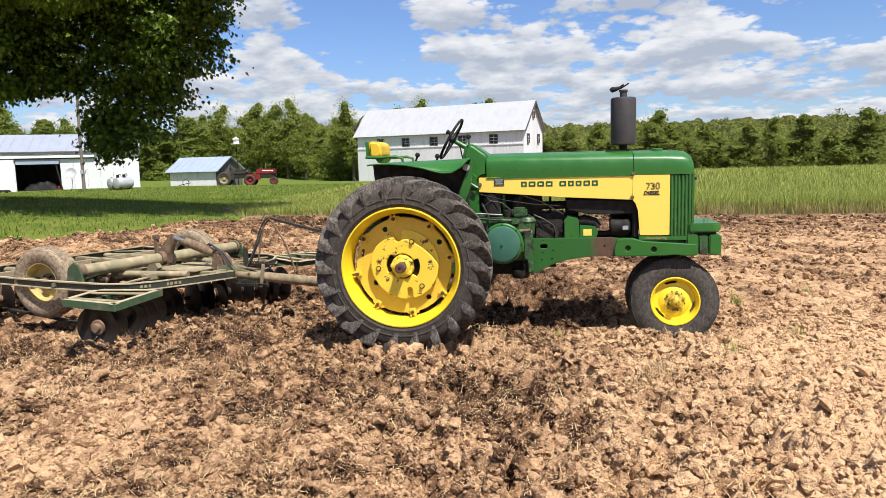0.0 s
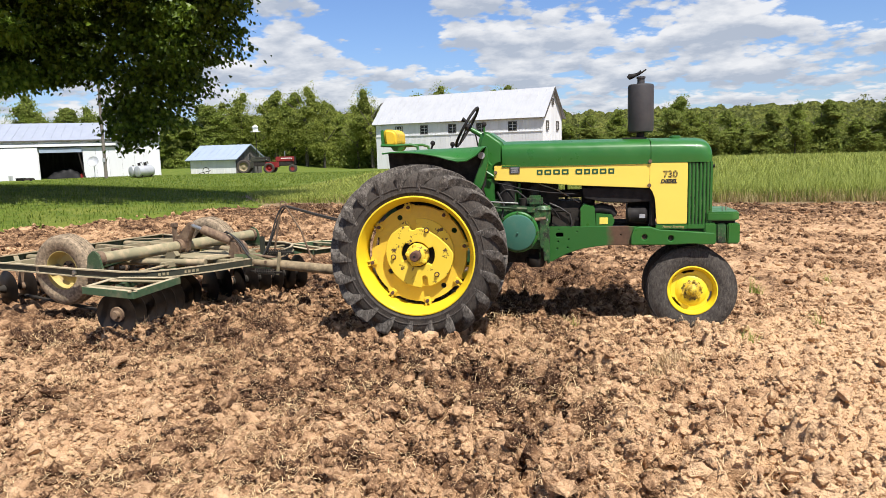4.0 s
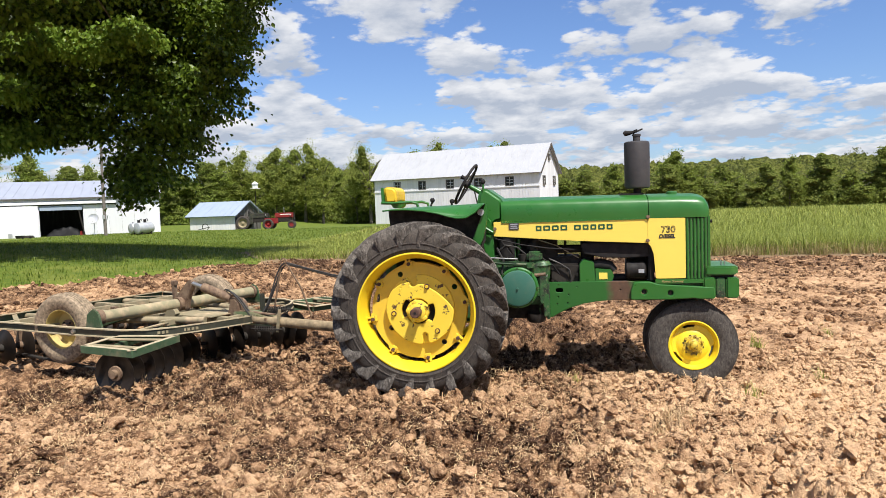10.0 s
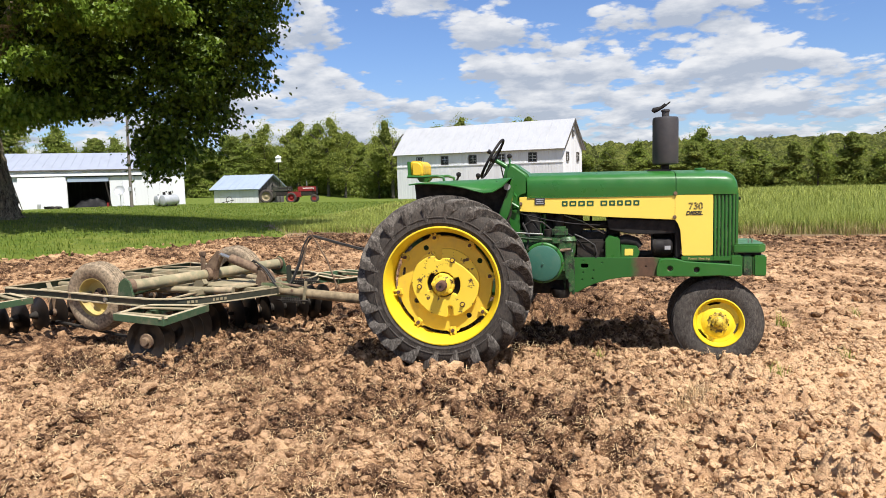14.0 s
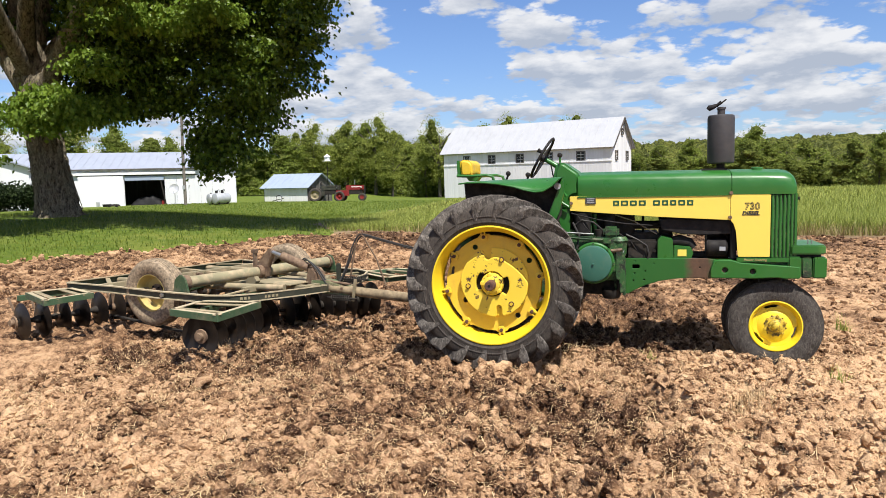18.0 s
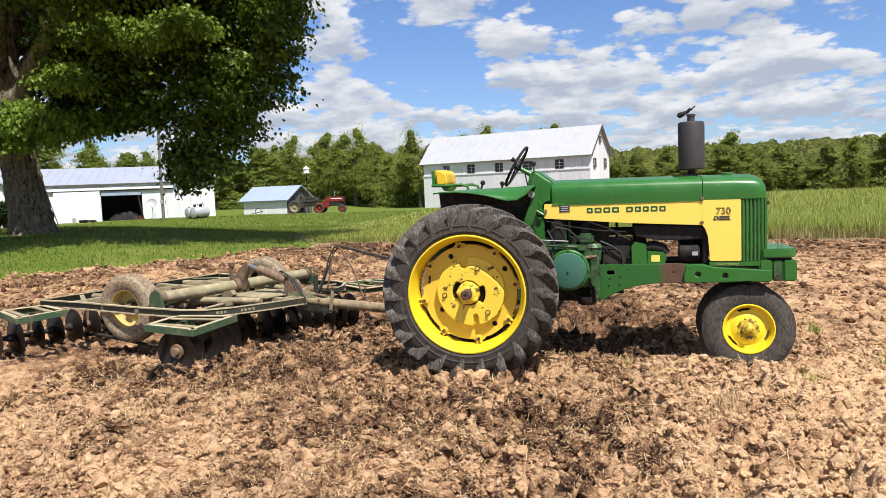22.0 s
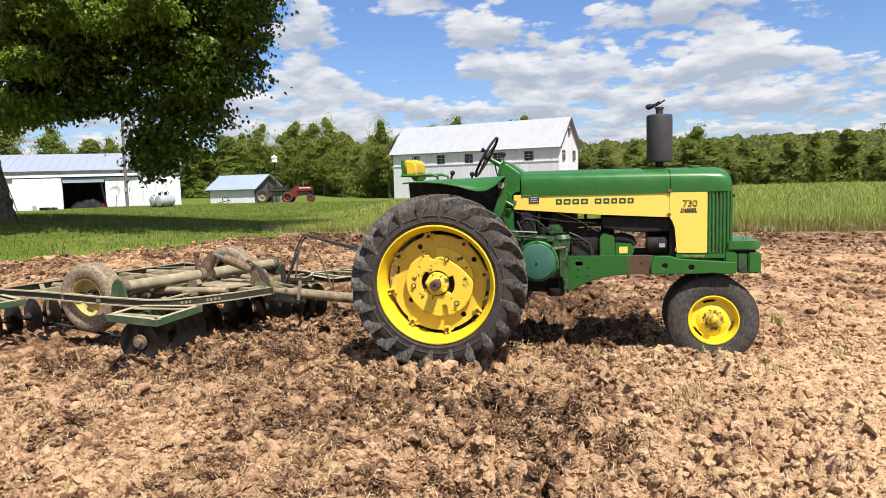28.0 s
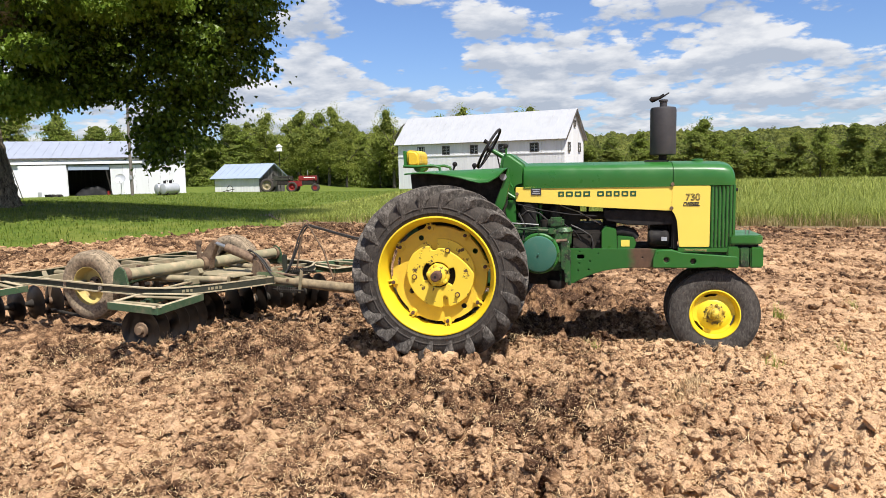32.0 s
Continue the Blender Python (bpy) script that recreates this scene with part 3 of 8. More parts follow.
def build_ground():
    far = [-1600, -900, -500, -300, -200]
    xs = np.r_[far, steps((-140, -60, 5), (-60, -22, 1.0), (-22, -10, 0.16), (-10, -4.6, 0.07), (-4.6, -3.2, 0.03), (-3.2, 3.4, 0.018), (3.4, 5.6, 0.03), (5.6, 12, 0.07), (12, 30, 0.4), (30, 80, 3), (80, 140, 10)), [200, 300, 500, 900, 1600]]
    ys = np.r_[[-900, -300, -100, -50], steps((-30, -10, 0.8), (-10, -5.4, 0.11), (-5.4, -4.1, 0.05), (-4.1, -1.4, 0.017), (-1.4, 0.6, 0.025), (0.6, 3.0, 0.045), (3.0, 8, 0.065), (8, 14.6, 0.085), (14.6, 24, 0.3), (24, 60, 1.2), (60, 140, 6)), [180, 250, 400, 700, 1200, 1800]]
    X, Y = np.meshgrid(xs, ys, indexing="ij")
    jit = np.minimum(1, np.abs(X) < 12) * 0.004
    Z = soil_top(X, Y)
    v = np.stack([X + jit * (lumps(X, Y, 0.03, 9) - 0.5), Y, Z], -1).reshape(-1, 3)
    nx, ny = len(xs), len(ys)
    k = (np.arange(nx - 1)[:, None] * ny + np.arange(ny - 1)[None]).ravel()
    f = np.stack([k, k + ny, k + ny + 1, k + 1], 1)
    cx, cy = ((xs[1:] + xs[:-1]) / 2)[:, None], ((ys[1:] + ys[:-1]) / 2)[None]
    cx, cy = np.broadcast_arrays(cx, cy)
    wob = 0.7 * (lumps(cx, cy, 0.5, 12) - 0.5) + 0.35 * (lumps(cx, cy, 0.15, 13) - 0.5)
    field = (cy + wob < edge_y(cx)) & (cy > -60)
    crop = (~field) & (cx > crop_left(cy) + wob)
    index = np.where(field, 0, np.where(crop, 2, 1)).ravel()
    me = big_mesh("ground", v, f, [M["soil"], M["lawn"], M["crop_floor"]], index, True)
    return tagged(new("ground", me), "tilled brown soil field running into mown lawn and a green crop", "ground", kind="structure")


def crop_left(y):
    """The crop's edge along the lawn."""
    return np.interp(y, [12, 14.2, 16, 18.2, 24, 33, 45, 60, 85], [-7.2, -8.6, -9.4, -9.8, -10.7, -11.6, -12.4, -13.4, -15.0])


def lump_shape(level):
    if level < 0:
        return np.array([[1, 0, 0], [0, 1, 0], [-1, 0, 0], [0, -1, 0], [0, 0, 1], [0, 0, -1]], float), np.array([[0, 1, 4], [1, 2, 4], [2, 3, 4], [3, 0, 4], [1, 0, 5], [2, 1, 5], [3, 2, 5], [0, 3, 5]])
    bm = bmesh.new()
    bmesh.ops.create_icosphere(bm, subdivisions=level, radius=1)
    v = np.array([p.co[:] for p in bm.verts])
    f = np.array([[p.index for p in q.verts] for q in bm.faces])
    bm.free()
    return v, f


def lump_kinds(level, shapes):
    """A few broken clod shapes of one size."""
    base, f0 = lump_shape(level)
    kinds = []
    for s in range(shapes):
        wave = np.zeros(len(base))
        for _ in range(7):
            q = RNG.normal(size=3) * (2.2 + 2.5 * RNG.random())
            wave += np.sin(base @ q + 6.283 * RNG.random())
        d = base * (1 + (0.12 * wave[:, None] if level > 0 else 0)) * (1 + (0.16, 0.16, 0.30, 0.40)[1 - level if level < 2 else 0] * (RNG.random((len(base), 1)) - 0.5))
        for _ in range(2 if level > 1 else 3 if level else 7):
            n = RNG.normal(size=3)
            n /= np.linalg.norm(n)
            cut = 0.50 + 0.40 * RNG.random()
            over = d @ n - cut
            d = d - np.clip(over, 0, None)[:, None] * n
        d = d * (1 + 0.16 * (RNG.random(d.shape) - 0.5)) * 1.25
        kinds.append(d)
    return base, f0, kinds


def scatter_lumps(name, level, x, y, size, label, shapes=24, sink=0.25):
    """Many broken clods in one mesh, each squashed and turned its own way."""
    base, f0, kinds = lump_kinds(level, shapes)
    n = len(x)
    which = RNG.integers(0, shapes, n)
    V = np.array(kinds)[which] * (size[:, None, None] * (0.55 + 0.9 * RNG.random((n, 1, 3))))
    a, b = RNG.random(n) * 6.283, (RNG.random(n) - 0.5) * 1.2
    ca, sa, cb, sb = np.cos(a)[:, None], np.sin(a)[:, None], np.cos(b)[:, None], np.sin(b)[:, None]
    px, py, pz = V[..., 0], V[..., 1], V[..., 2] * 0.8
    py, pz = py * cb - pz * sb, py * sb + pz * cb
    px, py = px * ca - py * sa, px * sa + py * ca
    z = soil_top(x, y) + size * (0.5 - sink)
    V = np.stack([px + x[:, None], py + y[:, None], pz + z[:, None]], -1).reshape(-1, 3)
    F = (f0[None] + (np.arange(n) * len(base))[:, None, None]).reshape(-1, 3)
    tagged(new(name, big_mesh(name, V, F, [M["clod"]], None, False)), label, "soil", kind="stuff")


def clear_of_tyres(x, y):
    """Keeps loose soil from growing through the wheels."""
    keep = np.ones(len(x), bool)
    for cx, cy, hx, hy in ((0, -0.8, 0.62, 0.21), (0, 0.85, 0.62, 0.21), (2.4, 0, 0.30, 0.30)):
        keep &= ~((np.abs(x - cx) < hx) & (np.abs(y - cy) < hy))
    return keep


def build_clods():
    # the clods that lie nearest, one by one on the field
    _, f0, kinds = lump_kinds(1, 24)
    meshes = [big_mesh("clod", v, f0, [M["clod"]], None, True) for v in kinds]
    for me in meshes:
        me.set_sharp_from_angle(angle=radians(38))
    x, y = -1.9 + 4.4 * RNG.random(290), -3.9 + 2.6 * RNG.random(290)
    keep = clear_of_tyres(x, y)
    for k, (cx, cy) in enumerate(zip(x[keep], y[keep])):
        r = 0.020 + 0.036 * RNG.random() ** 2
        turn = Euler((0.5 * (RNG.random() - 0.5), 0.5 * (RNG.random() - 0.5), 6.283 * RNG.random()))
        wide = (r * (0.7 + 0.6 * RNG.random()), r * (0.7 + 0.6 * RNG.random()), r * (0.5 + 0.45 * RNG.random()))
        part("clod", meshes[k % 24], None, GROUND, at=Matrix.LocRotScale((cx, cy, float(soil_top(cx, cy)) + 0.25 * r), turn, wide))

    def spread(n, x0, x1, y0, y1, lo, hi, power=2.6):
        x, y = x0 + (x1 - x0) * RNG.random(n), y0 + (y1 - y0) * RNG.random(n)
        keep = RNG.random(n) < 0.35 + 0.9 * lumps(x, y, 0.8, 21)
        keep &= ~((x + 0.25 * y > 2.2) & (y < 0) & (RNG.random(n) < 0.5)) & clear_of_tyres(x, y) & (y < edge_y(x) + 0.12)
        x, y = x[keep], y[keep]
        return x, y, lo + (hi - lo) * RNG.random(len(x)) ** power

    scatter_lumps("large_clods", 2, *spread(1700, -4.0, 5.0, -4.4, 1.5, 0.022, 0.052, 2.8), "large broken clods of dry brown soil on the tilled field", sink=0.15)
    scatter_lumps("clods", 1, *spread(11000, -4.0, 5.0, -4.4, 1.2, 0.015, 0.042, 2.0), "loose small clods of dry brown soil on the tilled field", sink=0.1)
    scatter_lumps("small_clods", 0, *spread(34000, -3.8, 5.0, -4.4, 0.8, 0.009, 0.026, 1.8), "loose broken bits of soil on the tilled field", shapes=60, sink=0.1)
    scatter_lumps("far_clods", 0, *spread(22000, -12, 13, 0.6, 13.2, 0.018, 0.06, 2.0), "loose brown clods across the tilled field", sink=0.3)
    scatter_lumps("outer_clods", 0, *spread(2500, -7.5, 8.5, -10, -5.1, 0.014, 0.05, 2.0), "loose brown clods on the near side of the tilled field", sink=0.2)
    scatter_lumps("crumbs", -1, *spread(52000, -3.2, 3.8, -4.2, 0.0, 0.004, 0.014, 1.6), "fine crumbs of dry soil on the tilled field", sink=0.1)


def blades(name, x, y, z, height, width, lean, mat, label, category, segs=2, mats=None, index=None):
    """Many narrow bent blades in one mesh."""
    n = len(x)
    a = RNG.random(n) * 6.283
    dx, dy = np.cos(a), np.sin(a)
    rows = []
    for s in range(segs + 1):
        t = s / segs
        out = lean * t * t
        w = width * (1 - 0.85 * t)
        for side in (-1, 1):
            rows.append(np.stack([x + dx * out - dy * w * side / 2, y + dy * out + dx * w * side / 2, z + height * t * (1 - 0.25 * t * lean / np.maximum(height, 1e-3))], -1))
    V = np.stack(rows, 1).reshape(-1, 3)
    f0 = np.array([[2 * s, 2 * s + 1, 2 * s + 3, 2 * s + 2] for s in range(segs)])
    F = (f0[None] + (np.arange(n) * 2 * (segs + 1))[:, None, None]).reshape(-1, 4)
    idx = None if index is None else np.repeat(index, segs)
    return tagged(new(name, big_mesh(name, V, F, mats or [mat], idx, False)), label, category, kind="stuff")


def build_plants():
    # cut straw lying on the soil
    n = 90000
    x, y = -3.8 + 8.4 * RNG.random(n), -4.4 + 5.4 * RNG.random(n) ** 1.25
    keep = (RNG.random(n) < 0.20 + 1.9 * lumps(x, y, 0.55, 31) ** 3 * (0.55 + 0.9 * lumps(x, y, 0.16, 32))) & clear_of_tyres(x, y) & (RNG.random(n) < ease(3.6, 1.2, x) + 0.25)
    x, y = x[keep], y[keep]
    n = len(x)
    a, l, w = RNG.random(n) * 6.283, 0.016 + 0.085 * RNG.random(n) ** 2.0, 0.0010 + 0.0014 * RNG.random(n)
    z = soil_top(x, y) + 0.012 + 0.012 * RNG.random(n)
    rise, curl = (RNG.random(n) - 0.35) * l * 0.8, (RNG.random(n) - 0.5) * 1.6
    c, s = np.cos(a), np.sin(a)
    c2, s2 = np.cos(a + curl), np.sin(a + curl)
    pts = [(x, y, z), (x + c * l * 0.5, y + s * l * 0.5, z + rise), (x + (c + c2) * l * 0.5, y + (s + s2) * l * 0.5, z + rise * 0.6)]
    V = np.stack([np.stack([px - s * w * k, py + c * w * k, pz], -1) for px, py, pz in pts for k in (-1, 1)], 1).reshape(-1, 3)
    F = (np.array([[0, 1, 3, 2], [2, 3, 5, 4]])[None] + (np.arange(n) * 6)[:, None, None]).reshape(-1, 4)
    tagged(new("straw", big_mesh("straw", V, F, [M["straw"]], None, False)), "scattered dry straw stalks on the tilled soil", "straw", kind="stuff")
    # dry tufts and a few green weeds left standing
    tufts = [(1.55, -2.05, 0.13, 1), (-2.5, -1.75, 0.12, 1), (2.75, -0.9, 0.16, 0), (1.99, -1.73, 0.17, 2), (2.05, -1.62, 0.14, 2), (-2.7, -0.8, 0.13, 1), (1.33, -0.45, 0.12, 0), (0.9, -0.5, 0.09, 1), (-1.95, -2.9, 0.07, 1), (-0.55, -3.55, 0.08, 1), (-1.6, -3.6, 0.07, 1), (3.5, -0.2, 0.13, 0), (3.3, 1.2, 0.22, 0), (0.6, -3.9, 0.07, 1), (1.9, -3.0, 0.06, 1), (4.2, 1.8, 0.16, 0), (-2.9, -0.8, 0.08, 1)]
    for tx, ty, h, dry in tufts:
        n = 60 if dry < 2 else 340
        a, q = RNG.random(n) * 6.283, (0.07 if dry < 2 else 0.15) * RNG.random(n) ** 0.7
        x, y = tx + q * np.cos(a), ty + q * np.sin(a)
        hh = h * (0.3 + 0.7 * RNG.random(n))
        blades("dry_tuft" if dry else "weed", x, y, soil_top(x, y) - 0.01, hh, 0.004 + 0.003 * RNG.random(n), 0.8 * hh * RNG.random(n), M["straw"] if dry else M["crop"], "dry straw-coloured grass tuft standing in the tilled soil" if dry else "small green grassy weed standing in the tilled soil", "grass tuft")
    # a piece of broken root on the clods
    stick = tagged(new("stick"), "short piece of pale dry wood lying on the soil", "stick")
    stick.location = (0.14, -3.28, float(soil_top(0.14, -3.28)) + 0.025)
    part("stem", Geo().tube([(-0.03, -0.11, 0), (0.0, -0.03, 0.012), (0.02, 0.05, 0.01), (0.035, 0.10, 0.0)], [0.008, 0.017, 0.016, 0.009], 8), M["straw"], stick)
    # short dry stubble in drifts
    n = 16000
    x, y = -4.2 + 9.4 * RNG.random(n), -5.0 + 6.4 * RNG.random(n)
    keep = (lumps(x, y, 0.45, 61) + 0.5 * lumps(x, y, 1.6, 62) > 0.98) & clear_of_tyres(x, y)
    x, y = x[keep], y[keep]
    n = len(x)
    h = 0.03 + 0.07 * RNG.random(n) ** 1.5
    blades("stubble", x, y, soil_top(x, y) - 0.005, h, 0.003 + 0.003 * RNG.random(n), h * (0.3 + 1.6 * RNG.random(n)), M["straw"], "short dry straw stubble sticking out of the soil", "straw")
    # lawn
    n = 84000
    x, y = -24 + 19.5 * RNG.random(n), 2 + 24 * RNG.random(n)
    x[60000:], y[60000:] = -38 + 26 * RNG.random(24000), 22 + 26 * RNG.random(24000)
    keep = (y > edge_y(x) + 0.1 * RNG.random(n)) & (x < crop_left(y)) & (np.hypot(x - TREE[0], y - TREE[1]) > 1.2)
    x, y = x[keep], y[keep]
    n = len(x)
    blades("lawn_grass", x, y, land(x, y), 0.05 + 0.08 * RNG.random(n), (0.020 + 0.015 * RNG.random(n)) * np.where(y > 24, 2.2, 1.0), 0.05 * RNG.random(n), M["grass"], "short mown green lawn grass under the tree", "grass")
    # crop: close by every stalk, farther off wider tufts
    sets = []
    for count, x0, x1, y0, y1, h, w in ((52000, -10, 15, 11.8, 17, 0.62, 0.016), (46000, -14, 26, 17, 27, 0.64, 0.034), (42000, -22, 46, 27, 52, 0.66, 0.075), (14000, -22, 75, 52, 82, 0.66, 0.13)):
        x, y = x0 + (x1 - x0) * RNG.random(count), y0 + (y1 - y0) * RNG.random(count)
        k = (x > crop_left(y) + 0.5 * RNG.random(count)) & (y > edge_y(x) + 0.05 + 0.4 * lumps(x, y, 0.4, 51))
        k &= ~((y > 64) & (x < 3))
        x, y = x[k], y[k]
        edge = ease(crop_left(y) - 0.2, crop_left(y) + 7.0, x)
        hh = h * (0.36 + 0.64 * edge) * (0.86 + 0.2 * RNG.random(len(x))) * (0.92 + 0.16 * lumps(x, y, 3.0, 41)) * (0.93 + 0.14 * lumps(x, y, 0.45, 42))
        sets.append((x, y, hh, np.full(len(x), w) * (0.7 + 0.6 * RNG.random(len(x)))))
    x, y, h, w = (np.concatenate(c) for c in zip(*sets))
    dry = (RNG.random(len(x)) < 0.10 + 0.32 * ease(0.7, 0.0, y - edge_y(x)) * ease(-6.5, -3.5, x)).astype(int)
    h = np.where(dry == 1, h * 0.62, h)
    # bare straw-coloured stalks along the crop's front
    n = 9000
    sx = -9 + 24 * RNG.random(n)
    sy = edge_y(sx) - 0.04 + 0.6 * RNG.random(n) ** 1.5
    k = (sx > crop_left(sy)) & (RNG.random(n) < ease(-6.5, -3.0, sx)) & (sy > edge_y(sx) + 0.25 * lumps(sx, sy, 0.4, 51))
    sx, sy = sx[k], sy[k]
    n = len(sx)
    x, y, dry = np.r_[x, sx], np.r_[y, sy], np.r_[dry, np.ones(n, int)]
    h, w = np.r_[h, 0.18 + 0.24 * RNG.random(n)], np.r_[w, 0.012 + 0.008 * RNG.random(n)]
    blades("crop_plants", x, y, land(x, y), h, w, h * (0.15 + 0.75 * RNG.random(len(x))), None, "knee-high green grain crop with dry lower stalks", "crop", 2, [M["crop"], M["crop_dry"]], dry)

# ---- trees ----


def leaf_cloud(centres, radii, count, size, flat=0.6, shell=0.45, droop=0.0, spray=0, clump=0.4, hang=0.0):
    """Leaves, as folded pairs of quads, spread through lobes; dense to the outside. Returns arrays."""
    c, r = np.asarray(centres, float), np.asarray(radii, float)
    vol = (r[:, 0] * r[:, 1] * r[:, 2]) ** 0.75
    which = RNG.choice(len(c), count, p=vol / vol.sum())
    d = RNG.normal(size=(count, 3))
    d /= np.linalg.norm(d, axis=1)[:, None]
    rad = shell + (1 - shell) * RNG.random(count) ** 0.6
    # uneven outline: each lobe breaks into sprays
    rad *= 0.78 + 0.44 * lumps(d[:, 0] * 3 + which * 7.3, d[:, 1] * 3 + d[:, 2] * 5, 0.8, 5)
    p = c[which] + d * rad[:, None] * r[which]
    # leaves gather in drooping sprays round a share of these places
    if spray:
        k = max(1, count // spray)
        home = RNG.integers(0, k, count)
        wide = clump * (0.6 + 0.8 * RNG.random(k))[home][:, None]
        off = RNG.normal(size=(count, 3)) * wide * [1, 1, 0.42]
        p, d, rad = p[:k][home] + off, d[:k][home], rad[:k][home]
        p[:, 2] -= 0.35 * np.hypot(off[:, 0], off[:, 1])
    p[:, 2] -= droop * (np.abs(d[:, 0]) + np.abs(d[:, 1])) * rad
    # leaf axes, lying mostly flat
    n = d * 0.5 + RNG.normal(size=(count, 3)) * flat + np.array([0, 0, 0.55])
    n /= np.linalg.norm(n, axis=1)[:, None]
    a = np.cross(n, RNG.normal(size=(count, 3)))
    a /= np.linalg.norm(a, axis=1)[:, None]
    if hang:
        a = RNG.normal(size=(count, 3)) * 0.45 + d * [0.6, 0.6, 0] + np.array([0, 0, -hang])
        a /= np.linalg.norm(a, axis=1)[:, None]
        n = n - a * (n * a).sum(1)[:, None]
        n /= np.linalg.norm(n, axis=1)[:, None]
    b = np.cross(n, a)
    s = (size * (0.6 + 0.8 * RNG.random(count)))[:, None]
    return p, a * s, b * s, n * s


def leaves_mesh(name, p, a, b, n, mat):
    """Each leaf: two halves folded along its rib, pointed at the tip."""
    V = np.stack([p - a * 0.5, p + b * 0.42 + n * 0.12 - a * 0.1, p + a * 0.55, p - b * 0.42 + n * 0.12 - a * 0.1], 1).reshape(-1, 3)
    k = np.arange(len(p))[:, None] * 4
    F = np.concatenate([k + [0, 1, 2], k + [0, 2, 3]], 1).reshape(-1, 3)
    return big_mesh(name, V, F, [mat], None, False)


def limb(g, a, b, r0, r1, bend=0.3, n=8, steps_=6):
    a, b = Vector(a), Vector(b)
    side = Vector(RNG.normal(size=3)) * bend
    pts = [a.lerp(b, i / steps_) + side * math.sin(math.pi * i / steps_) * 0.5 + Vector((0, 0, bend)) * math.sin(math.pi * i / steps_) for i in range(steps_ + 1)]
    g.tube(pts, [r0 + (r1 - r0) * i / steps_ for i in range(steps_ + 1)], n)
    return pts


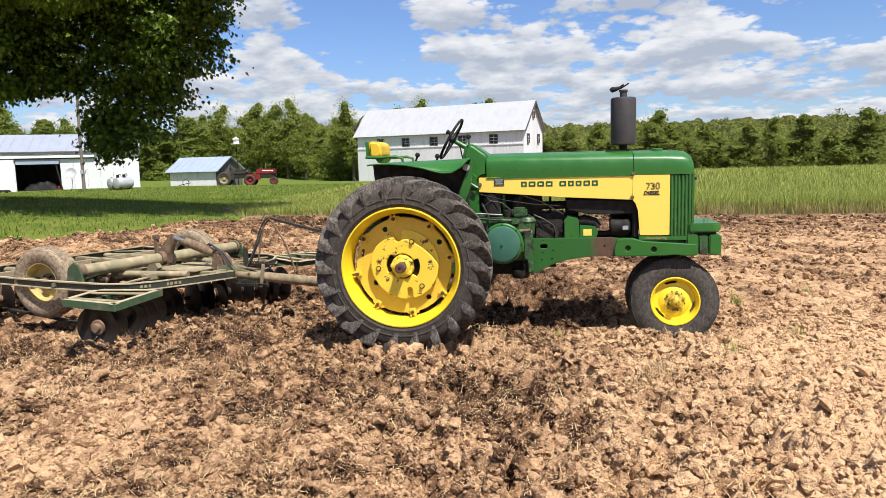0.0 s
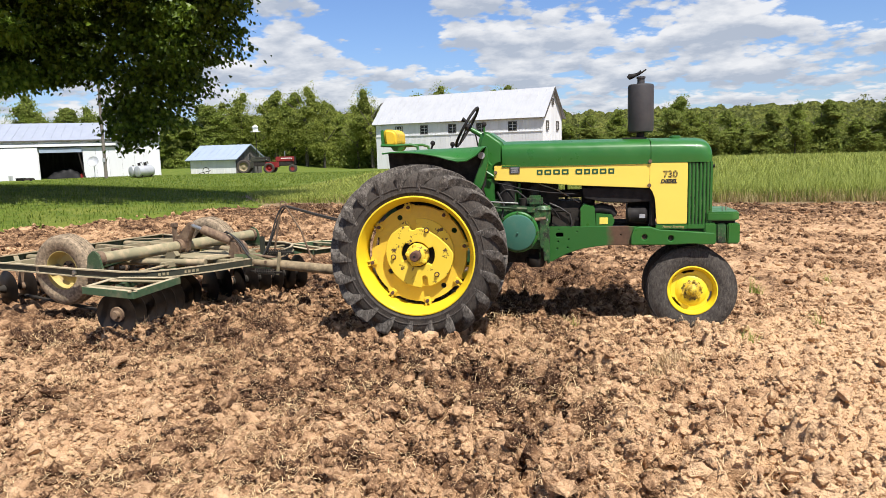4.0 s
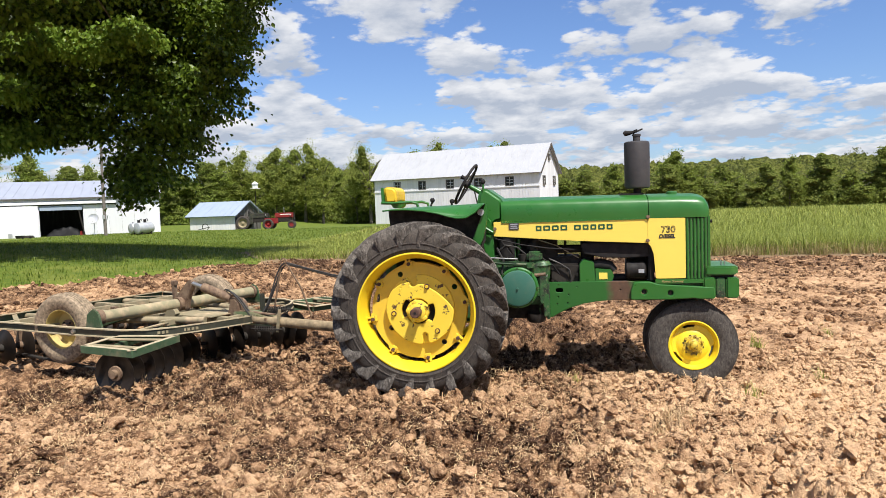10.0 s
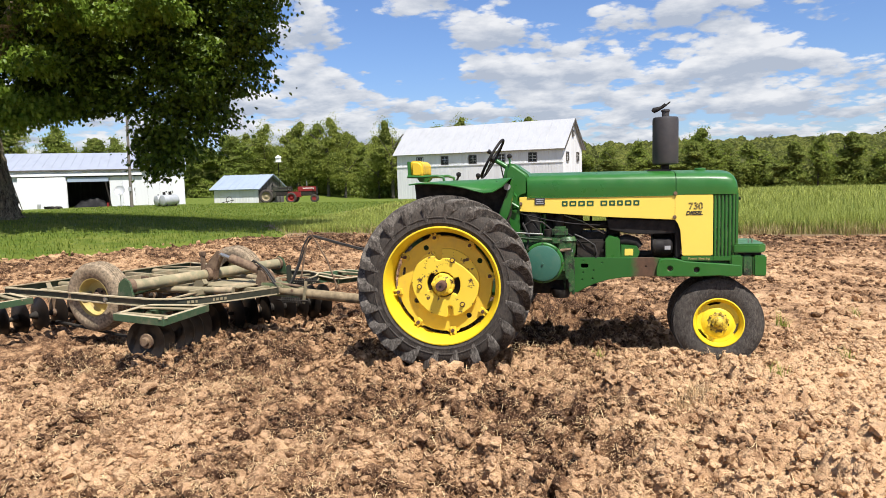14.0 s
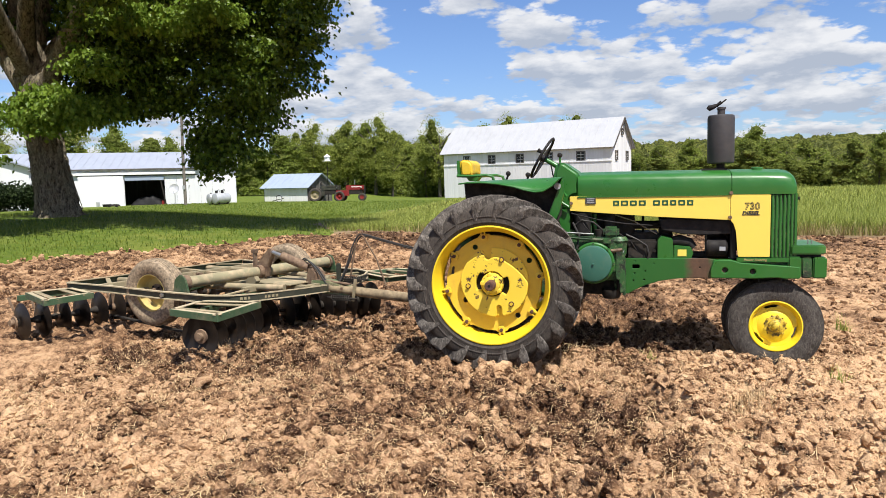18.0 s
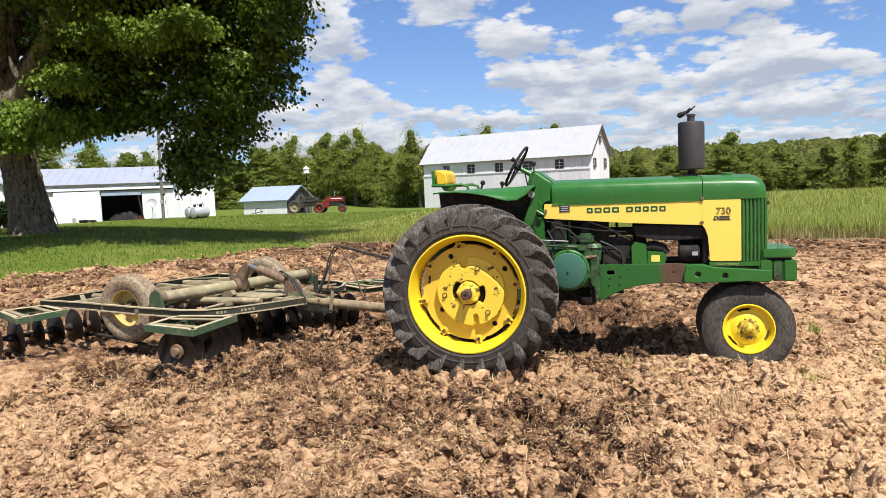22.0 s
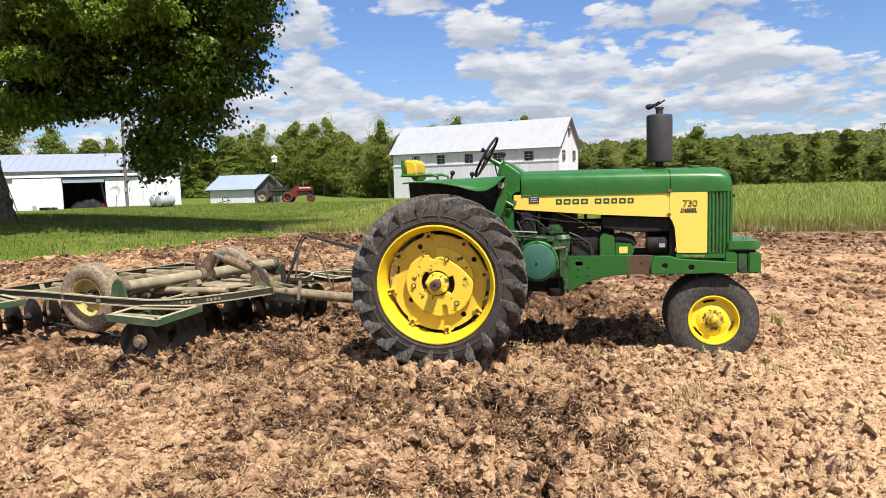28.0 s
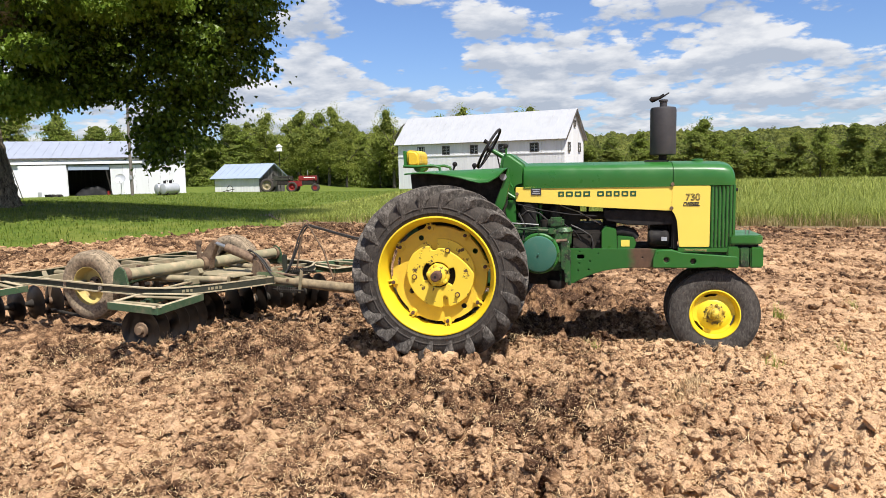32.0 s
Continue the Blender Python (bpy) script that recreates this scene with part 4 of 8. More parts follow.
def build_big_tree():
    tx, ty = TREE
    tz = float(land(tx, ty)) - 0.15
    tree = tagged(new("maple_tree"), "large old maple tree with grey furrowed bark and dark green leaves", "tree")
    tree.location = (tx, ty, tz)
    g = Geo()
    prof = [(0, 0.80), (0.12, 0.71), (0.3, 0.64), (0.55, 0.60), (0.9, 0.58), (1.4, 0.545), (1.8, 0.53), (2.2, 0.52), (2.6, 0.52), (3.0, 0.54), (3.4, 0.58), (3.7, 0.60), (4.2, 0.56), (4.9, 0.44), (5.6, 0.34), (6.6, 0.26), (8.2, 0.17), (10.0, 0.06)]
    n, rings = 170, 130
    for i in range(rings):
        z = 10.0 * (i / (rings - 1)) ** 1.5
        t = np.arange(n) * 2 * math.pi / n
        r = np.interp(z, [q[0] for q in prof], [q[1] for q in prof])
        ridge = np.abs(2 * lumps(t * 2.0 + 0.25 * np.sin(2.1 * z) + 3, np.full(n, z * 0.55), 0.16, 8) - 1) + 0.5 * np.abs(2 * lumps(t * 2.0, np.full(n, z * 0.8), 0.08, 9) - 1)
        rr = 0.93 * r * (1 + 0.20 * math.exp(-z * 1.6) * np.cos(5 * t + 0.7) + 0.05 * np.sin(3 * t - 1.4 * z) + 0.11 * (ridge - 0.6))
        g.v += [(rr[j] * math.cos(t[j]) + 0.25 - 0.165 * z, rr[j] * math.sin(t[j]) + 0.05 * z, z) for j in range(n)]
    for i in range(rings - 1):
        g.f += [(i * n + j, i * n + (j + 1) % n, (i + 1) * n + (j + 1) % n, (i + 1) * n + j) for j in range(n)]
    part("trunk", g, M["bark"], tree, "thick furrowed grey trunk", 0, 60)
    # stout limbs; rt and fw are directions across the picture and away from it
    ends = [(-3.4, -0.6, 8.0), (-1.25, 0.6, 11.0), (0.9, 1.4, 11.2), (7.2, -3.2, 8.4), (3.6, 1.0, 8.6), (4.6, 1.8, 6.4), (1.4, -3.4, 8.0), (-1.5, 3.8, 8.4), (-5.4, 0.8, 6.7), (2.2, -1.6, 9.2)]
    for k, e in enumerate(ends):
        g = Geo()
        start = (-0.38 + 0.22 * math.cos(k * 2.4), 0.22 * math.sin(k * 2.4), 3.2 + 0.14 * k if k != 8 else 3.9)
        pts = limb(g, start, e, 0.30 if k != 8 else 0.17, 0.05, 0.5, 9, 7)
        for q in range(5 if k in (3, 4, 5) else 0):
            a = pts[3 + q % 4]
            b = a + Vector(RNG.normal(size=3)) * 1.3 + Vector((e[0], e[1], 0)).normalized() * 0.9
            limb(g, a, b, 0.06, 0.015, 0.15, 5, 4)
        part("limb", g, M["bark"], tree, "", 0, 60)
    # high lobes towards the camera lie out of view, added to shade the lawn
    lobes = [((-5.6, 0.6, 7.4), (2.6, 2.6, 2.4)), ((-3.4, -1.6, 9.0), (2.8, 2.6, 2.4)), ((-0.6, 0.4, 11.2), (3.4, 3.2, 2.6)), ((2.6, 1.0, 10.6), (3.2, 3.0, 2.4)), ((5.2, 1.4, 8.4), (2.9, 2.6, 2.1)),
             ((2.2, 0.6, 7.4), (2.2, 2.2, 1.7)), ((5.6, 1.9, 5.7), (2.45, 2.2, 1.5)), ((5.3, 1.8, 4.2), (1.75, 1.8, 1.3)), ((4.9, 1.55, 2.75), (1.25, 1.4, 1.05)), ((3.2, 1.1, 4.4), (1.5, 1.5, 1.05)), ((2.8, -0.6, 5.3), (1.7, 1.7, 1.2)), ((1.9, 0.7, 4.25), (1.3, 1.4, 0.8)), ((1.5, 0.5, 3.75), (1.2, 1.0, 0.55)), ((2.7, 0.95, 3.75), (1.05, 1.0, 0.65)), ((3.5, 1.2, 3.75), (0.9, 0.9, 0.7)), ((4.6, 1.5, 2.0), (0.8, 0.9, 0.7)), ((7.2, 2.4, 7.4), (1.5, 1.6, 1.3)), ((9.2, -1.4, 9.0), (2.2, 2.3, 1.2)), ((7.4, -2.2, 9.0), (2.3, 2.2, 1.2)), ((9.6, 1.0, 9.0), (2.2, 2.4, 1.2)), ((5.8, -2.6, 8.9), (2.1, 2.0, 1.2)),
             ((1.2, -3.4, 8.0), (2.4, 2.2, 2.0)), ((-1.4, 4.0, 8.2), (2.8, 2.6, 2.2)), ((-6.6, 1.2, 5.0), (2.2, 2.4, 1.6)), ((-5.8, -0.4, 3.4), (1.2, 1.4, 0.9)), ((0.4, -0.6, 8.6), (2.6, 2.4, 1.8)), ((3.0, 4.4, 7.0), (2.4, 2.4, 1.8)), ((-2.2, -2.2, 6.4), (1.8, 1.6, 1.2)), ((6.9, 2.0, 6.9), (1.4, 1.6, 1.3)), ((1.4, 2.4, 6.2), (2.2, 2.0, 1.6)), ((4.6, -2.4, 6.9), (2.2, 2.0, 1.5)), ((2.6, -3.8, 7.0), (2.2, 1.9, 1.5)), ((-0.6, -3.2, 7.2), (2.2, 1.9, 1.6)), ((-3.8, -3.0, 6.6), (2.0, 1.9, 1.5)), ((3.6, -5.2, 7.8), (2.3, 2.2, 1.6)), ((0.0, -5.4, 7.8), (2.3, 2.2, 1.6)), ((-4.0, -5.0, 7.6), (2.3, 2.2, 1.6)), ((6.4, -2.6, 7.6), (1.8, 2.0, 1.5)), ((3.2, 1.6, 9.6), (2.6, 2.4, 2.0)), ((0.8, 0.9, 4.2), (1.3, 0.9, 0.9)), ((2.0, 1.2, 5.0), (1.3, 0.9, 0.9)), ((0.2, 1.0, 5.2), (1.4, 0.9, 0.9)), ((-2.6, 0.3, 6.2), (1.4, 1.2, 1.2)), ((-3.6, -0.2, 5.4), (1.0, 1.0, 0.8)), ((-1.5, -0.7, 6.0), (1.1, 1.0, 0.8)), ((6.7, 1.7, 4.7), (1.2, 1.2, 1.0)), ((5.8, 1.8, 3.3), (1.0, 1.1, 0.8)), ((7.6, 1.3, 5.7), (1.2, 1.2, 1.0))]
    c, r = [a for a, b in lobes], [b for a, b in lobes]
    # a full body of leaves, and drooping sprays at its outside; leaves removed along the sun's rays to light the low
    # branch and other chosen spots
    r2 = [tuple(q * 0.93 for q in s) for s in r]
    sets = [leaf_cloud(c, r2, 150000, 0.135, 0.8, 0.12, 0.25), leaf_cloud(c, r, 150000, 0.120, 0.6, 0.55, 0.25, 60, 0.22, 0.8)]
    p, a, b, nn = (np.concatenate(q) for q in zip(*sets))
    open_ = np.ones(len(p), bool)
    ray = np.array(SUN_DIR)
    for q, wide in (((-0.5, -1.1, 2.9), 1.25), ((0.9, -1.2, 3.2), 1.1), ((-1.6, -0.8, 2.5), 1.0), ((0.1, -0.5, 1.0), 0.55), ((0.0, -0.5, 2.0), 0.5), ((-0.3, -0.4, 4.4), 0.7), ((3.4, -0.2, 5.9), 0.4), ((2.4, -0.8, 4.6), 0.5), ((2.0, 0.1, 3.1), 0.85), ((4.4, -0.4, 4.7), 0.75), ((6.7, 0.5, 5.4), 0.7), ((5.0, -0.1, 6.2), 0.8), ((7.4, 0.8, 7.2), 0.8), ((3.57, -0.9, 5.7), 0.6), ((5.74, -0.1, 5.9), 0.6), ((2.98, -1.1, 4.4), 0.5)):
        d = p - np.array(q)
        along = d @ ray
        open_ &= ~((along > -0.5) & (np.linalg.norm(d - along[:, None] * ray, axis=1) < wide))
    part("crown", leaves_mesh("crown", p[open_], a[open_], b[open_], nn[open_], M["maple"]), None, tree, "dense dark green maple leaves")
    # sprays whose sunlight is put into a brighter leaf colour
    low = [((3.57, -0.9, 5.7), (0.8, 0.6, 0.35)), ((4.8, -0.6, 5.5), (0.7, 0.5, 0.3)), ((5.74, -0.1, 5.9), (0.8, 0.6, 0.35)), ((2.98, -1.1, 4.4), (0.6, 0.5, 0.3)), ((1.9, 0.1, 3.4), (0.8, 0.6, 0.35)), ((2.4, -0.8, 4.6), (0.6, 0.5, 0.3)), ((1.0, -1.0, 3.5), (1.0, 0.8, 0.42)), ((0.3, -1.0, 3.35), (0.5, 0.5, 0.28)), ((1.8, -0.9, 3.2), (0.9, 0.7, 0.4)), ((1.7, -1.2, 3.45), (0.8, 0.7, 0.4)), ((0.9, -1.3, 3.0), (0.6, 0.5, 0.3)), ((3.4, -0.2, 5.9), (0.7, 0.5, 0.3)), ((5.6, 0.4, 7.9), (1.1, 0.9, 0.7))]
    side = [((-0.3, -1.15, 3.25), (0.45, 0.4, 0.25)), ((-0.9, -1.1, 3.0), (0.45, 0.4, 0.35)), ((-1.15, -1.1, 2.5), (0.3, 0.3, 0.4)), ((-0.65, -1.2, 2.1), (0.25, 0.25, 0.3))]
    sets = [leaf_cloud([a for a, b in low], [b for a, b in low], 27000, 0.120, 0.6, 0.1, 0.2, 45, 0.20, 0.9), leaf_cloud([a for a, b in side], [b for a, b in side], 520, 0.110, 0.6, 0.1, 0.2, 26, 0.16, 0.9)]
    part("low_branch", leaves_mesh("low_branch", *(np.concatenate(q) for q in zip(*sets)), M["maple_light"]), None, tree, "maple leaf sprays coloured brighter to look sunlit")


def lobe_mesh(name, centres, radii, mat):
    """The dense heart of a crown: uneven closed lobes that its leaves cover."""
    bm = bmesh.new()
    bmesh.ops.create_icosphere(bm, subdivisions=3, radius=1)
    u = np.array([q.co[:] for q in bm.verts])
    f = np.array([[q.index for q in t.verts] for t in bm.faces])
    bm.free()
    V, F = [], []
    for k, (c, r) in enumerate(zip(np.asarray(centres), np.asarray(radii))):
        rough = 0.62 + 0.5 * lumps(u[:, 0] * 3 + 5 * k, u[:, 1] * 3 + u[:, 2] * 4, 0.8, 71) + 0.35 * RNG.random(len(u))
        V.append(c + u * rough[:, None] * r)
        F.append(f + len(u) * k)
    return big_mesh(name, np.concatenate(V), np.concatenate(F), [mat], None, False)


def wood_tree(name, h, width, mat, label, trunk_h=0.35, count=1900, airy=0.4, leaf=0.26, core=0.55):
    tree = tagged(new(name), label, "tree")
    g = Geo()
    limb(g, (0, 0, -0.3), (0.2, 0.1, h * 0.8), 0.024 * h, 0.05, 0.15, 7, 6)
    for k in range(5):
        a = 2 * math.pi * k / 5 + RNG.random()
        limb(g, (0, 0, h * (0.35 + 0.07 * k)), (math.cos(a) * width * 0.4, math.sin(a) * width * 0.4, h * (0.6 + 0.07 * k)), 0.010 * h, 0.03, 0.3, 5, 4)
    part("trunk", g, M["bark_far"], tree, "", 0, 60)
    c, r = [], []
    for k in range(11):
        z = h * (trunk_h + (1 - trunk_h) * (k + 0.4) / 11.5)
        wide = width * 0.5 * (0.55 + 0.6 * math.sin(math.pi * min(1, 0.15 + 0.9 * k / 11)))
        a = RNG.random() * 6.283
        d = wide * 0.55 * RNG.random() ** 0.5
        c.append((d * math.cos(a), d * math.sin(a), z))
        r.append((wide * (0.5 + 0.3 * RNG.random()), wide * (0.5 + 0.3 * RNG.random()), h * 0.125 * (0.8 + 0.5 * RNG.random())))
    part("crown", leaves_mesh("crown", *leaf_cloud(c, r, count, leaf, 0.8, airy, 0.1, 18, 0.034 * h), mat), None, tree)
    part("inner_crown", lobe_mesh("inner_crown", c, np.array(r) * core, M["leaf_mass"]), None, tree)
    return tree


def build_woods():
    kinds = [wood_tree("tree", 11.0, 7.4, M["wood_b"], "slender light green tree at the wood's edge", 0.26, 9500, 0.1, 0.16, 0.42), wood_tree("tree", 10.0, 7.0, M["wood_a"], "mid green leafy tree at the wood's edge", 0.16, 8500, 0.25, 0.20),
             wood_tree("tree", 9.0, 8.0, M["wood_c"], "dark green bushy tree at the wood's edge", 0.06, 8500, 0.25, 0.20), wood_tree("tree", 12.0, 6.8, M["wood_b"], "tall light green tree with an open crown", 0.28, 9500, 0.05, 0.16, 0.40), wood_tree("tree", 8.0, 7.5, M["wood_a"], "low mid green tree at the wood's edge", 0.05, 8500, 0.25, 0.20)]
    used = set()
    # (x, y, kind, size): the wood behind the yard, then the hedge beyond the crop
    row = []
    for k in range(15):
        row.append((-46 + 2.9 * k + RNG.normal() * 0.5, 88 + 5 * RNG.random() + 0.25 * k, (0, 3, 0, 1, 3, 0)[k % 6], (0.86 if k == 14 else 0.80) + 0.16 * RNG.random()))
    for k in range(14):
        row.append((-49 + 3.1 * k, 97 + 5 * RNG.random(), (2, 4, 1)[k % 3], 0.80 + 0.14 * RNG.random()))
    for k in range(9):
        row.append((-66 + 2.6 * k, 74 + 6 * RNG.random() + 0.9 * k, (4, 2, 1)[k % 3], 0.80 + 0.2 * RNG.random()))
    for k in range(8):
        row.append((-5.5 + 3.6 * k, 106 + 5 * RNG.random(), (2, 1, 4)[k % 3], 0.72 + 0.16 * RNG.random()))
    for k in range(8):
        row.append((18.5 + 4.4 * k, 112 + 6 * RNG.random(), (1, 2, 4, 2)[k % 4], 0.74 + 0.26 * RNG.random()))
    for k in range(4):
        row.append((-95 + 7 * k, 84 + 5 * RNG.random(), (0, 1)[k % 2], 1.0 + 0.2 * RNG.random()))
    for x, y, kind, s in row:
        m = Matrix.LocRotScale((x, y, float(land(x, y))), Euler((0, 0, RNG.random() * 6.28)), None)
        if kind not in used:
            used.add(kind)
            ob = kinds[kind]
            ob.matrix_basis = m
        else:
            ob = copy_thing(kinds[kind], m)
        ob.scale = (s * (0.9 + 0.2 * RNG.random()), s, s * (0.92 + 0.16 * RNG.random()))
        tagged(ob, group="trees of the wood")
    # the far wood: rows of crowns rising over one another
    c, r = [], []
    for y0, dz in ((150, 0), (172, 1.4), (200, 3.0), (235, 5.4), (280, 8.4), (330, 10.8)):
        x = -150.0
        while x < 240:
            x += 5.5 + 4 * RNG.random()
            h = 7.5 + 3.5 * RNG.random() + 1.6 * math.sin(x * 0.031 + y0)
            z = float(land(x, y0)) + dz
            c.append((x, y0 + 9 * RNG.random(), z + h * 0.55))
            r.append((3.6 + 2.2 * RNG.random(), 4.0, h * 0.52))
    tagged(new("far_wood", leaves_mesh("far_wood", *leaf_cloud(c, r, 150000, 0.40, 0.8, 0.6, 0.0, 14, 0.6), M["far_wood"])), "distant mixed green woodland along the horizon", "woodland", kind="stuff")
    # the closed canopy under those crowns, one lumpy sheet of foliage
    xs, ys = np.arange(-150, 241, 1.1), np.r_[121.0, np.arange(121.3, 345, 1.6)]
    gx, gy = np.meshgrid(xs, ys)
    rise = np.interp(gy, (121, 125, 150, 172, 200, 235, 280, 345), (1.5, 3.2, 6.4, 8.4, 10.2, 13.0, 16.4, 19.6))
    gz = land(gx, gy) + rise + 4.6 * np.abs(2 * lumps(gx, gy, 5.5, 31) - 1) + 2.6 * np.abs(2 * lumps(gx, gy, 2.4, 32) - 1) - 3.2
    gz[0] = land(gx[0], gy[0]) - 0.3
    v = np.stack([gx, gy, gz], -1).reshape(-1, 3)
    w = len(xs)
    i = (np.arange(len(ys) - 1)[:, None] * w + np.arange(w - 1)).ravel()
    mesh = bpy.data.meshes.new("canopy")
    mesh.from_pydata(v.tolist(), [], np.stack([i, i + 1, i + w + 1, i + w], -1).tolist())
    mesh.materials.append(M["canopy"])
    tagged(new("canopy", mesh), "closed green canopy of the distant woodland, its hollows coloured dark for shade", "woodland", kind="stuff")
    # undergrowth that closes the wood's foot
    n = 180
    x = np.r_[-64 + 62 * RNG.random(n - 70), -4 + 66 * RNG.random(70)]
    y = np.where(x < -4, 93 + 8 * RNG.random(n), 112 + 10 * RNG.random(n))
    c = np.stack([x, y, land(x, y) + np.where(x < -4, 1.1, 1.6)], -1)
    r = np.stack([2.2 + 1.2 * RNG.random(n), 1.5 + 0 * x, 1.5 + 0.9 * RNG.random(n)], -1)
    tagged(new("undergrowth", leaves_mesh("undergrowth", *leaf_cloud(c, r, 22000, 0.36, 0.8, 0.5), M["wood_c"])), "dark green undergrowth at the foot of the wood", "bushes", kind="stuff")


def build_bushes():
    for x, y, w, h in ((-27.3, 20.4, 1.35, 1.35), (-25.3, 19.9, 0.85, 1.2), (-28.9, 20.8, 1.5, 1.45)):
        bush = tagged(new("bush"), "dark green shrub on the lawn behind the tree", "bush", "shrubs")
        z = float(land(x, y))
        bush.location = (x, y, z)
        g = Geo()
        for k in range(6):
            limb(g, (0, 0, -0.1), (math.cos(k) * w * 0.5, math.sin(k) * w * 0.5, h * 0.8), 0.03, 0.01, 0.1, 5, 3)
        part("stems", g, M["bark_far"], bush, "", 0, 60)
        c = [(w * 0.45 * math.cos(k * 1.3), w * 0.45 * math.sin(k * 1.3), h * (0.35 + 0.07 * k)) for k in range(6)]
        part("foliage", leaves_mesh("foliage", *leaf_cloud(c, [(w * 0.55, w * 0.55, h * 0.40)] * 6, 2600, 0.12, 0.8, 0.3), M["shrub"]), None, bush)


# ---- farm buildings ----


def framed(ob, x, y, z, turn):
    ob.matrix_basis = pose(x, y, z, 0, 0, turn)
    return ob


def pane_window(parent, x, y, z, w, h, along="x", bars=(2, 3)):
    """A small sash window let into a wall whose outside faces -y (or +x)."""
    win = new("window")
    win.parent = parent
    win.matrix_basis = pose(x, y, z, 0, 0, 0 if along == "x" else 90)
    g = Geo()
    t = 0.09
    for cx, cz, sx, sz in ((-w / 2, 0, t, h + t), (w / 2, 0, t, h + t), (0, h / 2, w - t, t), (0, -h / 2, w - t, t)):
        g.box((cx, -0.03, cz), (sx, 0.12, sz))
    part("window_frame", g, M["greywood"], win, "", 0, 0)
    part("pane", Geo().box((0, 0.02, 0), (w - 0.04, 0.02, h - 0.04)), M["glass"], win, "dark glass", 0, 0)
    g = Geo()
    for k in range(1, bars[0]):
        g.box((-w / 2 + w * k / bars[0], -0.015, 0), (0.03, 0.03, h - t))
    for k in range(1, bars[1]):
        g.box((0, -0.013, -h / 2 + h * k / bars[1]), (w - t, 0.026, 0.03))
    part("glazing_bars", g, M["white"], win, "", 0, 0)


